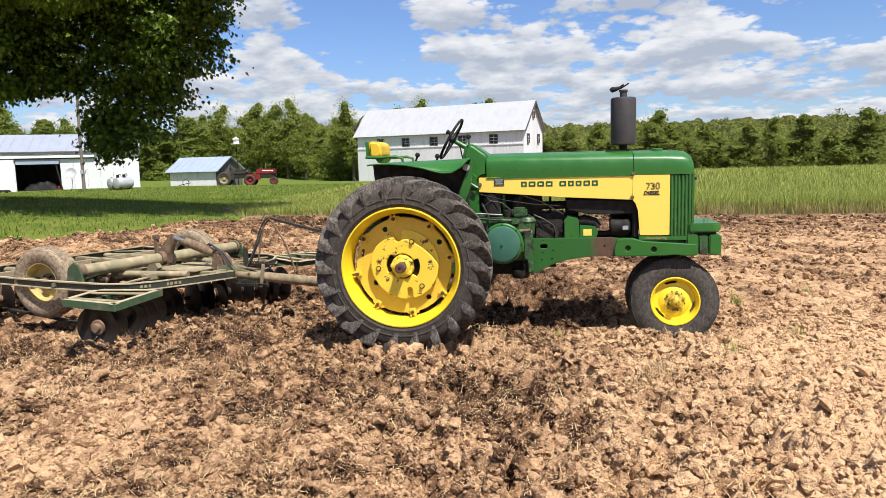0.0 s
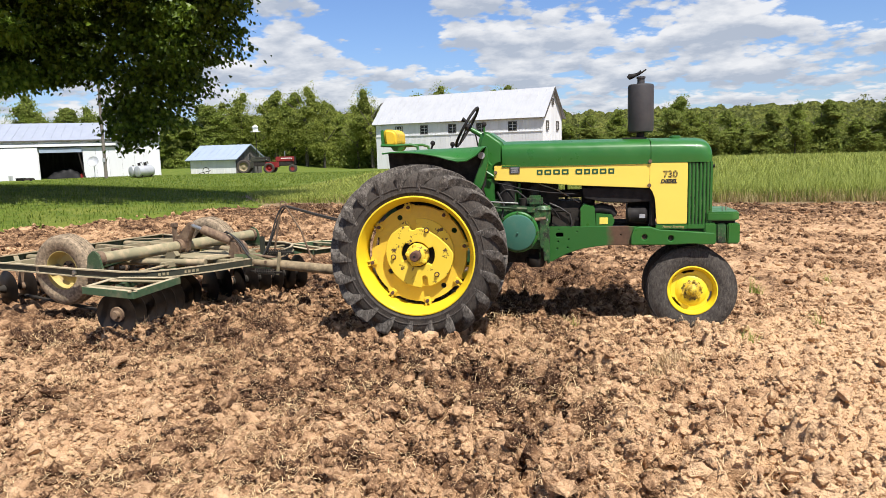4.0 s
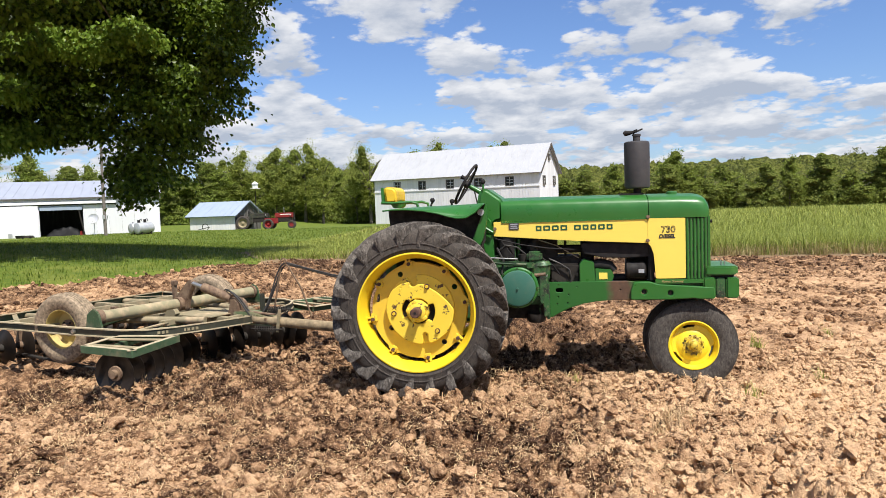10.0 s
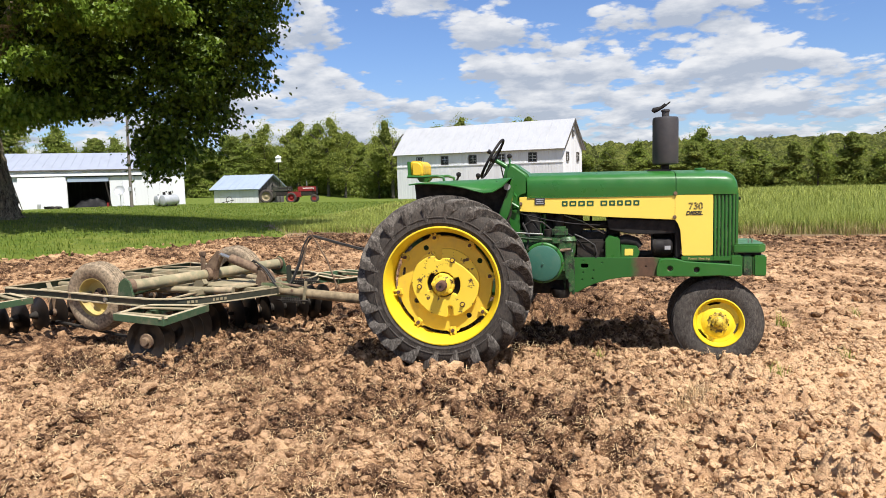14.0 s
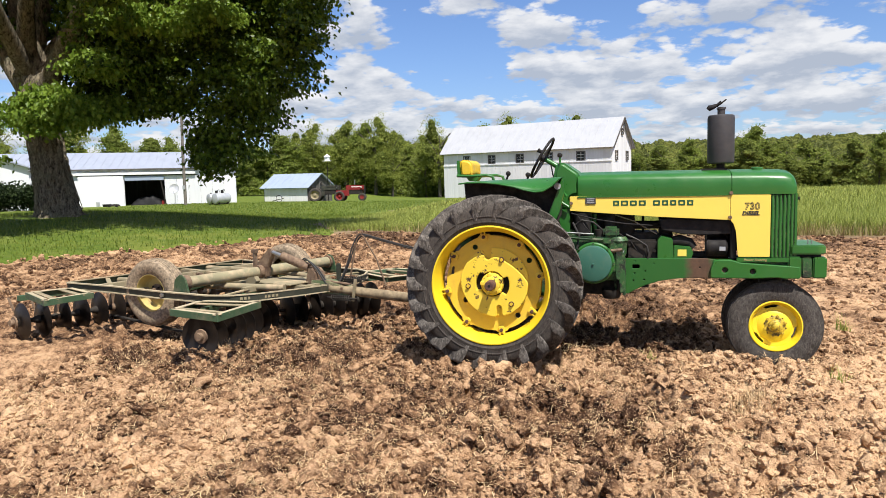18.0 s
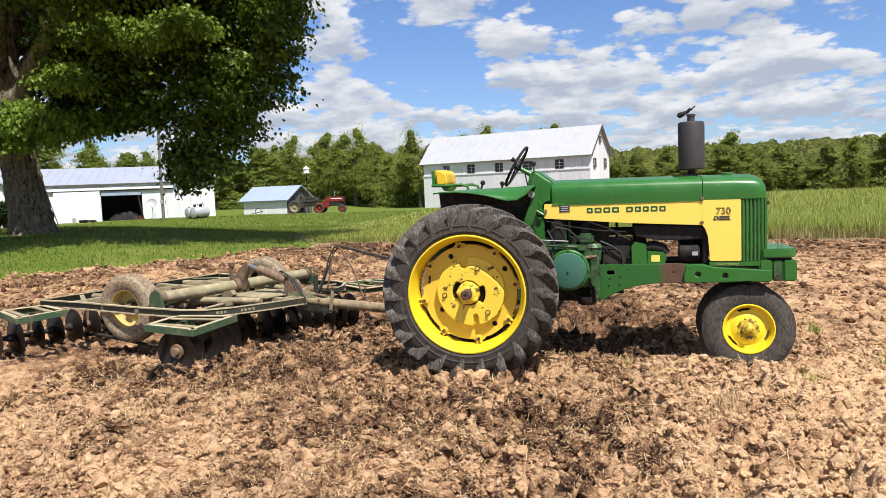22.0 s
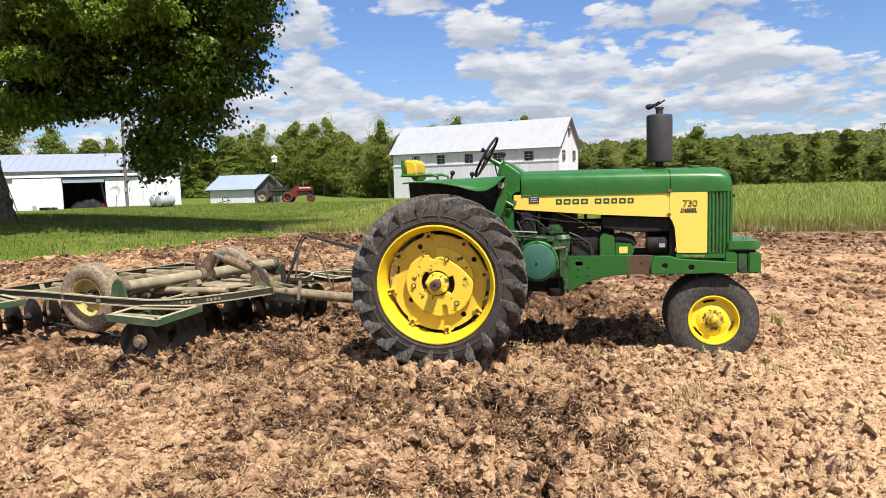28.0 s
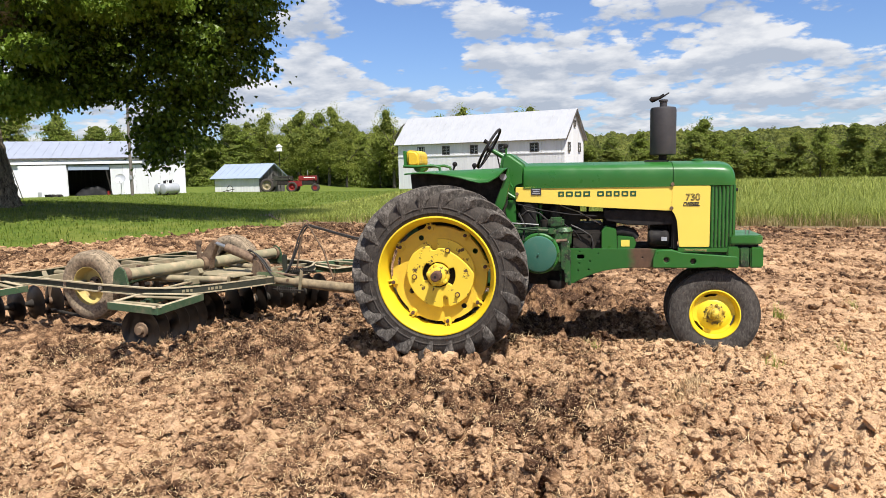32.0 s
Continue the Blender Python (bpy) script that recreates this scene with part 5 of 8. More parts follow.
def build_barn():
    L, W, H, R, Z = 20.57, 5.75, 5.59, 8.46, 3.90
    barn = tagged(new("barn"), "long white wooden barn with a white metal gable roof", "barn")
    framed(barn, -1.23, 69.3, -0.75, -19)
    # local: x runs back along the front from the corner at 0 to -L, y goes in depth
    wins = [(-3.35, 4.52), (-7.0, 4.52), (-10.5, 4.52), (-14.1, 4.52), (-17.4, 4.52)]
    ww, wh = 0.90, 0.92
    wall = new("wall")
    wall.parent = barn
    # boards with openings cut at the windows
    bw = 0.317
    n = int(round(L / bw))
    shared = {}
    for k in range(n):
        x = -L + bw * (k + 0.5)
        hole = any(abs(x - wx) < ww / 2 for wx, wz in wins)
        for kind, z0, z1 in ((("a", 0, Z), ("b", Z + 0.04, H)) if not hole else (("a", 0, Z), ("c", Z + 0.04, 4.52 - wh / 2), ("d", 4.52 + wh / 2, H))):
            if kind not in shared:
                shared[kind] = Geo().box((0, 0, (z0 + z1) / 2), (bw - 0.012, 0.05, z1 - z0)).mesh("board", M["siding"], 0, 0)
            part("board", shared[kind], None, wall, "", at=pose(x, -0.03 - 0.006 * (k % 2) - (0.03 if kind == "a" else 0), 0))
    part("core", Geo().box((-L / 2, 0.13, Z / 2), (L, 0.2, Z)).box((-L / 2, 0.13, H - 0.2), (L, 0.2, 0.4)), M["siding"], wall, "", 0, 0)
    part("ledge", Geo().box((-L / 2, -0.10, Z + 0.02), (L + 0.1, 0.10, 0.10)), M["siding"], barn, "", 0.01, 0)
    for wx, wz in wins:
        pane_window(barn, wx, 0.02, wz, ww, wh)
    # gable ends
    for x, nm in ((0, "gable_wall"), (-L, "gable_wall")):
        gw = new(nm)
        gw.parent = barn
        nb = 18
        for k in range(nb):
            a, b = W * k / nb + 0.006, W * (k + 1) / nb - 0.006
            ta, tb = (H + (R - H) * (1 - abs(q - W / 2) / (W / 2)) - 0.06 for q in (a, b))
            s = 0.03 if x == 0 else -0.03
            g = Geo().add([(x, a, 0), (x, b, 0), (x, b, tb), (x, a, ta), (x + s, a, 0), (x + s, b, 0), (x + s, b, tb), (x + s, a, ta)], [(0, 1, 2, 3), (7, 6, 5, 4), (0, 4, 5, 1), (1, 5, 6, 2), (2, 6, 7, 3), (3, 7, 4, 0)])
            part("board", g, M["siding"], gw, "", 0, 0)
    for y, z in ((1.2, 4.5), (4.3, 4.5)):
        pane_window(barn, 0.06, y, z, 0.55, 0.9, "y")
    pane_window(barn, 0.06, W / 2, 7.0, 0.45, 0.6, "y")
    part("back_wall", Geo().box((-L / 2, W - 0.1, H / 2), (L - 0.1, 0.2, H)), M["siding"], barn, "", 0, 0)
    # roof: sheets with standing ribs
    o = 0.34
    for side in (0, 1):
        roof = Geo()
        ye, yr = (-o, W / 2) if side == 0 else (W + o, W / 2)
        ze = H - (R - H) * o / (W / 2)
        n = Vector((0, -(R - H) * (1 if side == 0 else -1), W / 2)).normalized() * 0.09
        a = [Vector((-L - o, ye, ze)), Vector((o, ye, ze)), Vector((o, yr, R)), Vector((-L - o, yr, R))]
        roof.add([*a, *[p + n for p in a]], [(0, 1, 2, 3), (7, 6, 5, 4), (0, 4, 5, 1), (1, 5, 6, 2), (2, 6, 7, 3), (3, 7, 4, 0)])
        rf = part("roof", roof, M["roof_white"], barn, "white metal roof", 0, 0)
        for k in range(27):
            x = -L - o + (L + 2 * o) * k / 26
            g = Geo().beam(Vector((x, ye, ze)) + n * 1.15, Vector((x, yr, R)) + n * 1.15, 0.05, 0.04)
            part("rib", g, M["roof_white"], rf, "", 0, 0)
        # rafter ends under the eave
        for k in range(32):
            x = -L + (L - 0.2) * k / 31 + 0.1
            part("rafter_end", Geo().box((x, ye + (0.2 if side == 0 else -0.2), ze + 0.05), (0.09, 0.36, 0.12)), M["greywood"], rf, "", 0, 0)
    part("barge_board", Geo().beam((o + 0.02, -o, H - 0.36), (o + 0.02, W / 2, R - 0.05), 0.04, 0.22).beam((o + 0.02, W + o, H - 0.36), (o + 0.02, W / 2, R - 0.05), 0.04, 0.22), M["greywood"], barn, "grey weathered barge boards", 0, 0)


def build_shop():
    L, W, H, R = 26.0, 12.0, 3.16, 4.72
    shop = tagged(new("machine_shed"), "long low white metal machine shed with an open sliding door", "shed")
    framed(shop, -33.0, 50.2, -0.02, 31)
    wall = new("front_wall")
    wall.parent = shop
    d0, d1, dh = -9.05, -5.85, 2.38
    bw = 0.9
    k = 0
    x = -L
    spans = [(-L, d0), (d1, 0)]
    for a, b in spans:
        n = max(1, round((b - a) / bw))
        for i in range(n):
            w = (b - a) / n
            g = Geo().box((a + w * (i + 0.5), 0, H / 2), (w - 0.012, 0.06, H))
            part("panel", g, M["shopwall"], wall, "", 0, 0)
    part("panel", Geo().box(((d0 + d1) / 2, 0, (H + dh) / 2), (d1 - d0 - 0.01, 0.06, H - dh)), M["shopwall"], wall, "", 0, 0)
    part("rail_cover", Geo().box((-8.3, -0.16, 2.78), (10.0, 0.22, 0.20)), M["white"], shop, "white sliding door rail", 0.01, 0)
    # dark strip coloured in for the shade under the rail cover
    part("rail_shade_strip", Geo().box((-8.0, -0.08, 2.62), (9.4, 0.08, 0.06)), M["iron"], shop, "", 0, 0)
    part("door_header", Geo().box((-7.45, -0.10, 2.36), (3.1, 0.05, 0.34)), M["roof_blue"], shop, "pale door header", 0.005, 0)
    part("sliding_door", Geo().box((-10.85, -0.20, 1.32), (3.5, 0.08, 2.55)), M["shopwall"], shop, "white sliding door pushed open", 0.01, 0)
    part("door_post", Geo().beam((d1 + 0.05, -0.06, 0), (d1 - 0.35, -0.06, dh + 0.1), 0.10, 0.10), M["iron"], shop, "", 0, 0)
    part("end_wall", Geo().box((0.03, W / 2, H / 2), (0.06, W, H)).add([(0.06, 0, H), (0.06, W, H), (0.06, W / 2, R), (0, 0, H), (0, W, H), (0, W / 2, R)], [(0, 1, 2), (5, 4, 3), (0, 3, 4, 1), (1, 4, 5, 2), (2, 5, 3, 0)]), M["shopwall"], shop, "", 0, 0)
    part("end_wall", Geo().box((-L, W / 2, H / 2), (0.06, W, H)), M["shopwall"], shop, "", 0, 0)
    part("back_wall", Geo().box((-L / 2, W, H / 2), (L, 0.06, H)), M["shopwall"], shop, "", 0, 0)
    part("inside_wall", Geo().box((-8.0, 7.0, 1.55), (12, 0.1, 3.1)).box((-14.0, 3.5, 1.55), (0.1, 6.9, 3.1)).box((-2, 3.5, 1.55), (0.1, 6.9, 3.1)).box((-8, 3.5, 3.2), (12, 7, 0.05)), M["greywood"], shop, "", 0, 0)
    o = 0.25
    for side in (0, 1):
        ye, yr = (-o, W / 2) if side == 0 else (W + o, W / 2)
        ze = H - (R - H) * o / (W / 2)
        n = Vector((0, -(R - H) * (1 if side == 0 else -1), W / 2)).normalized() * 0.10
        a = [Vector((-L - o, ye, ze)), Vector((o, ye, ze)), Vector((o, yr, R)), Vector((-L - o, yr, R))]
        g = Geo().add([*a, *[p + n for p in a]], [(0, 1, 2, 3), (7, 6, 5, 4), (0, 4, 5, 1), (1, 5, 6, 2), (2, 6, 7, 3), (3, 7, 4, 0)])
        rf = part("roof", g, M["roof_pale"], shop, "pale blue-grey metal roof", 0, 0)
        for k in range(39):
            x = -L - o + (L + 2 * o) * k / 38
            part("rib", Geo().beam(Vector((x, ye, ze)) + n * 1.1, Vector((x, yr, R)) + n * 1.1, 0.06, 0.04), M["roof_pale"], rf, "", 0, 0)
    part("gutter", Geo().box((-L / 2, -o - 0.03, H - 0.02), (L + 0.4, 0.10, 0.12)), M["greywood"], shop, "grey eaves trim", 0.01, 0)
    # a second, nearer white wing beside the tree
    wing = tagged(new("white_garage"), "white gabled outbuilding behind the shrubs", "building")
    framed(wing, -40.6, 35.4, 0, 45)
    part("wall", Geo().add([(-9, 0, 0), (0, 0, 0), (0, 0, 3.15), (-4.5, 0, 4.7), (-9, 0, 3.15), (-9, 6, 0), (0, 6, 0), (0, 6, 3.15), (-4.5, 6, 4.7), (-9, 6, 3.15)], [(0, 1, 2, 3, 4), (9, 8, 7, 6, 5), (0, 5, 6, 1), (1, 6, 7, 2), (4, 9, 5, 0)]), M["shopwall"], wing, "", 0, 0)
    for s in (-1, 1):
        x = -4.5 + s * 4.9
        g = Geo().add([(-4.5, -0.3, 4.72), (x, -0.3, 3.03), (x, 6.3, 3.03), (-4.5, 6.3, 4.72), (-4.5, -0.3, 4.82), (x, -0.3, 3.13), (x, 6.3, 3.13), (-4.5, 6.3, 4.82)], [(0, 1, 2, 3), (7, 6, 5, 4), (0, 4, 5, 1), (1, 5, 6, 2), (2, 6, 7, 3), (3, 7, 4, 0)])
        part("roof", g, M["roof_pale"], wing, "", 0, 0)


def build_small_shed():
    L, W, H, R = 4.7, 4.5, 1.56, 2.74
    shed = tagged(new("small_shed"), "small white shed with a pale metal roof and a weathered gable", "shed")
    framed(shed, -28.2, 54.6, -0.28, -6)
    wall = new("front_wall")
    wall.parent = shed
    bm_ = Geo().box((0, 0, H / 2), (L / 16 - 0.01, 0.05, H)).mesh("board", M["siding"], 0, 0)
    for k in range(16):
        part("board", bm_, None, wall, "", at=pose(-L + L * (k + 0.5) / 16, -0.01 * (k % 2), 0))
    gable = new("gable_wall")
    gable.parent = shed
    n = 20
    for k in range(n):
        a, b = W * k / n + 0.008, W * (k + 1) / n - 0.008
        ta, tb = (H + (R - H) * (1 - abs(q - W / 2) / (W / 2)) - 0.05 for q in (a, b))
        g = Geo().add([(0, a, 0), (0, b, 0), (0, b, tb), (0, a, ta), (0.04, a, 0), (0.04, b, 0), (0.04, b, tb), (0.04, a, ta)], [(0, 1, 2, 3), (7, 6, 5, 4), (0, 4, 5, 1), (1, 5, 6, 2), (2, 6, 7, 3), (3, 7, 4, 0)])
        part("board", g, M["greywood"], gable, "", 0, 0)
    part("back_wall", Geo().box((-L / 2, W, H / 2), (L, 0.1, H)).box((-L, W / 2, H / 2), (0.1, W, H)), M["greywood"], shed, "", 0, 0)
    o = 0.3
    for side in (0, 1):
        ye, yr = (-o, W / 2) if side == 0 else (W + o, W / 2)
        ze = H - (R - H) * o / (W / 2)
        n_ = Vector((0, -(R - H) * (1 if side == 0 else -1), W / 2)).normalized() * 0.08
        a = [Vector((-L - o, ye, ze)), Vector((o, ye, ze)), Vector((o, yr, R)), Vector((-L - o, yr, R))]
        g = Geo().add([*a, *[p + n_ for p in a]], [(0, 1, 2, 3), (7, 6, 5, 4), (0, 4, 5, 1), (1, 5, 6, 2), (2, 6, 7, 3), (3, 7, 4, 0)])
        rf = part("roof", g, M["roof_blue"], shed, "pale blue-grey metal roof", 0, 0)
        for k in range(9):
            x = -L - o + (L + 2 * o) * k / 8
            part("rib", Geo().beam(Vector((x, ye, ze)) + n_ * 1.1, Vector((x, yr, R)) + n_ * 1.1, 0.05, 0.035), M["roof_blue"], rf, "", 0, 0)


def toy_tractor(name, x, y, turn, body, label, rear=0.66, s=1.0, rims=None):
    """An old row-crop tractor parked far off."""
    t = tagged(new(name), label, "tractor", "parked tractors")
    framed(t, x, y, float(land(x, y)), turn)
    for yy in (-0.75, 0.75):
        w = part("rear_wheel", Geo().lathe([(rear * 0.66, -0.12), (rear * 0.9, -0.15), (rear, -0.11), (rear + 0.03, 0), (rear, 0.11), (rear * 0.9, 0.15), (rear * 0.66, 0.12)], 24, None, True), M["tyre"], t, "", at=pose(0, yy, rear))
        part("rim", Geo().lathe([(0.0, -0.08), (0.07, -0.08), (0.10, -0.02), (rear * 0.45, 0.03), (rear * 0.66, -0.10), (rear * 0.66, 0.10), (rear * 0.45, 0.06), (0.0, 0.05)], 20), rims or M["iron"], w)
    for yy in (-0.22, 0.22):
        w = part("front_wheel", Geo().lathe([(0.2, -0.08), (0.34, -0.08), (0.37, 0), (0.34, 0.08), (0.2, 0.08)], 20, None, True), M["tyre"], t, "", at=pose(2.0, yy, 0.36))
        part("rim", Geo().lathe([(0.0, 0.03), (0.2, 0.03), (0.2, -0.03), (0.0, -0.03)], 16), body, w)
    part("hood", Geo().box((1.35, 0, 1.22), (1.7, 0.46, 0.46)), body, t, "", 0.06)
    part("hood_stripe", Geo().box((1.45, -0.236, 1.30), (0.9, 0.008, 0.07)), M["white"] if rims is body else M["iron"], t, "pale stripe on the hood", 0, 0)
    for k in range(2):
        part("headlamp", Geo().lathe([(0.0, -0.06), (0.07, -0.06), (0.08, 0.0), (0.03, 0.06)], 12, pose(1.95, 0.30 * (2 * k - 1), 1.25, 0, 0, 90)), M["tank"], t)
    part("front_axle", Geo().tube([(2.0, -0.24, 0.36), (2.0, 0.24, 0.36)], 0.04, 8), M["iron"], t)
    part("tool_box", Geo().box((0.62, 0, 1.16), (0.22, 0.34, 0.34)), M["fuel"] if rims is body else M["dusty"], t, "", 0.02)
    part("grille", Geo().box((2.22, 0, 1.08), (0.06, 0.42, 0.72)), M["iron"], t, "", 0.02)
    part("engine", Geo().box((1.3, 0, 0.82), (1.5, 0.36, 0.42)), M["iron"], t, "", 0.03)
    part("transmission", Geo().box((0.2, 0, 0.75), (1.2, 0.5, 0.5)).tube([(0, -0.75, rear), (0, 0.75, rear)], 0.11), body, t, "", 0)
    part("pedestal", Geo().tube([(1.95, 0, 0.36), (2.0, 0, 1.0)], 0.09), body, t)
    part("seat", Geo().box((-0.25, 0, 1.30), (0.4, 0.45, 0.06)).box((-0.43, 0, 1.42), (0.05, 0.42, 0.26)), M["iron"], t, "", 0.02)
    part("steering_wheel", Geo().tube([(0.45 + 0.07 * math.sin(a), 0.2 * math.cos(a), 1.62 + 0.19 * math.sin(a)) for a in [k * 6.2832 / 16 for k in range(17)]], 0.015, 6), M["black"], t)
    part("steering_shaft", Geo().tube([(0.45, 0, 1.62), (0.9, 0, 1.3)], 0.02, 6), M["iron"], t)
    part("exhaust", Geo().tube([(1.35, -0.1, 1.4), (1.35, -0.1, 1.95)], 0.035, 8), M["steel"], t)
    t.scale = (s, s, s)
    return t


def build_yard():
    toy_tractor("red_tractor", -24.75, 54.3, 12, M["red"], "old red row-crop tractor parked beside the small shed", 0.46, 0.98, M["red"])
    toy_tractor("old_tractor", -27.5, 55.0, 15, M["web"], "old dark tractor with dusty rims parked beside the small shed", 0.60, 1.0, M["dusty"])
    # fuel tanks
    for k, (x, y, r, l) in enumerate(((-31.5, 44.6, 0.40, 1.2), (-30.6, 44.0, 0.42, 1.3))):
        tank = tagged(new("fuel_tank"), "silver horizontal fuel tank on low stands in the yard", "tank", "fuel tanks")
        framed(tank, x, y, float(land(x, y)), 62 + 8 * k)
        prof = [(0.0, -l / 2 - 0.07), (r * 0.6, -l / 2 - 0.05), (r * 0.95, -l / 2), (r, -l / 2 + 0.05), (r, l / 2 - 0.05), (r * 0.95, l / 2), (r * 0.6, l / 2 + 0.05), (0.0, l / 2 + 0.07)]
        part("body", Geo().lathe(prof, 28, pose(0, 0, r + 0.10, 0, 0, 90)), M["tank"], tank)
        for xx in (-l * 0.32, l * 0.32):
            part("stand", Geo().box((xx, 0, 0.13), (0.10, r * 1.5, 0.36)), M["iron"], tank, "", 0.01, 0)
        part("pump", Geo().box((0.1, 0, 2 * r + 0.22), (0.16, 0.16, 0.24)).tube([(0.1, 0, 2 * r + 0.32), (0.32, 0, 2 * r + 0.40), (0.38, 0, 2 * r + 0.2)], 0.025, 6), M["black"], tank, "", 0)
        part("filler_cap", Geo().tube([(-0.4, 0, 2 * r + 0.05), (-0.4, 0, 2 * r + 0.17)], 0.06, 10), M["iron"], tank)
    pole = tagged(new("utility_pole"), "weathered wooden utility pole by the machine shed", "pole")
    pole.location = (-33.8, 43.9, float(land(-33.8, 43.9)))
    part("shaft", Geo().tube([(0, 0, -0.3), (0, 0, 4.0), (0.1, 0, 8.6)], [0.13, 0.115, 0.09], 10), M["pole"], pole)
    part("meter_box", Geo().box((0.02, -0.16, 1.45), (0.2, 0.12, 0.32)), M["tank"], pole, "grey meter box", 0.02)
    part("crossarm", Geo().box((0.1, 0, 8.2), (1.6, 0.1, 0.12)), M["pole"], pole, "", 0.01)
    dish = tagged(new("satellite_dish"), "pale satellite dish on a thin post beside the machine shed", "satellite dish")
    dish.location = (-35.8, 45.4, float(land(-35.8, 45.4)))
    part("post", Geo().tube([(0, 0, -0.1), (0, 0, 1.15)], 0.03, 8), M["tank"], dish)
    part("reflector", Geo().lathe([(0.0, 0.09), (0.2, 0.07), (0.36, 0.02), (0.42, -0.03), (0.42, -0.05), (0.36, 0.0), (0.2, 0.05), (0.0, 0.07)], 24, pose(0, -0.08, 1.35, -25, 0, 20)), M["tank"], dish)
    part("feed_arm", Geo().tube([(0, -0.05, 1.0), (0.12, -0.5, 1.3)], 0.014, 6), M["iron"], dish)
    # things kept inside the open door
    car = tagged(new("covered_machine"), "low machine under a black tarpaulin inside the shed", "machinery")
    framed(car, -39.9, 47.35, 0.02, 31)
    g = Geo()
    nx, ny = 22, 12
    for i in range(nx):
        for j in range(ny):
            u, v = i / (nx - 1) * 2 - 1, j / (ny - 1) * 2 - 1
            edge = (1 - abs(u) ** 5) * (1 - abs(v) ** 5)
            g.v.append((u * 1.35, v * 0.75, edge * (0.50 + 0.14 * math.sin(3.1 * u + 1) + 0.10 * abs(math.sin(7 * u + 2 * v)) + 0.16 * lumps(u * 6, v * 6, 1.0, 4)) + 0.02))
    g.f += [(i * ny + j, (i + 1) * ny + j, (i + 1) * ny + j + 1, i * ny + j + 1) for i in range(nx - 1) for j in range(ny - 1)]
    part("tarpaulin", g, M["tarp"], car, "creased black tarpaulin", 0, 60)
    part("frame", Geo().box((0, 0, 0.2), (2.2, 1.1, 0.3)), M["iron"], car, "", 0.02)
    can = tagged(new("red_can"), "small red fuel can by the shed door", "fuel can")
    framed(can, -38.35, 47.35, 0.03, 31)
    part("body", Geo().box((0, 0, 0.19), (0.26, 0.2, 0.38)), M["red"], can, "", 0.03)
    part("spout", Geo().tube([(0.05, 0, 0.38), (0.15, 0, 0.5)], 0.02, 6), M["black"], can)
    # purple martin house on its pole
    bird = tagged(new("birdhouse"), "white birdhouse on a tall thin pole", "birdhouse")
    bx, by = -26.7, 55.9
    bird.location = (bx, by, float(land(bx, by)))
    part("pole", Geo().tube([(0, 0, -0.1), (0, 0, 3.7)], 0.035, 8), M["iron"], bird)
    part("house", Geo().lathe([(0.26, -0.2), (0.26, 0.2)], 6, pose(0, 0, 3.95, 90, 0, 0)).box((0, 0, 3.75), (0.66, 0.66, 0.04)), M["white"], bird, "", 0, 0)
    part("roof", Geo().lathe([(0.36, 0.0), (0.02, 0.24)], 6, pose(0, 0, 4.15, 90, 0, 0)), M["white"], bird, "", 0, 0)
    # junk by the small shed's wall
    junk = tagged(new("scrap_pile"), "small heap of dark scrap by the shed wall", "scrap")
    framed(junk, -30.6, 53.6, float(land(-30.6, 53.6)), 0)
    part("hoop", Geo().tube([(0.3 * math.cos(a), 0, 0.3 + 0.3 * math.sin(a)) for a in [k * 0.393 for k in range(17)]], 0.03, 6), M["iron"], junk)
    part("bar", Geo().beam((-0.7, 0, 0.08), (0.4, 0.1, 0.3), 0.06, 0.06), M["iron"], junk)
    # small things by the shed door
    tub = tagged(new("feed_tub"), "low black rubber tub on the yard grass", "tub")
    tub.location = (-41.1, 43.7, float(land(-41.1, 43.7)))
    part("body", Geo().lathe([(0.0, 0.03), (0.30, 0.0), (0.36, 0.24), (0.33, 0.24), (0.27, 0.04), (0.0, 0.05)], 20, pose(0, 0, 0, 90, 0, 0)), M["black"], tub)
    block = tagged(new("concrete_block"), "pale concrete block standing in the yard grass", "concrete block")
    block.location = (-42.4, 44.2, float(land(-42.4, 44.2)))
    part("body", Geo().box((0, 0, 0.21), (0.24, 0.2, 0.42)), M["tank"], block, "", 0.015)
    can2 = tagged(new("mower_deck"), "small dark mower deck parked in the yard grass", "mower")
    can2.location = (-39.9, 43.2, float(land(-39.9, 43.2)))
    part("deck", Geo().lathe([(0.0, 0.26), (0.28, 0.24), (0.38, 0.12), (0.38, 0.08)], 20, pose(0, 0, 0, 90, 0, 0)), M["iron"], can2)
    for q in (-0.34, 0.34):
        part("wheel", Geo().lathe([(0.0, -0.03), (0.10, -0.03), (0.10, 0.03), (0.0, 0.03)], 14, pose(q, -0.28, 0.10)), M["black"], can2)
    # painted quilt square on the outbuilding
    board = tagged(new("quilt_board"), "square painted board of red, black and white patches on the outbuilding", "sign")
    board.matrix_basis = pose(-42.27, 33.68, 2.55, 0, 0, 45)
    part("panel", Geo().box((0, 0, 0), (0.92, 0.04, 0.92)), M["white"], board, "white painted board", 0.005, 0)
    for i in range(4):
        for j in range(4):
            if (i + j) % 2 == 0:
                part("patch", Geo().box((-0.33 + 0.22 * i, -0.024, -0.33 + 0.22 * j), (0.21, 0.01, 0.21)), M["red"] if i % 2 else M["black"], board, "", 0, 0)
    # leaning prop by the tree
    prop = tagged(new("guy_wire_post"), "dark slanting guy cable anchored in the lawn", "guy cable")
    prop.location = (-28.1, 26.35, float(land(-28.1, 26.35)))
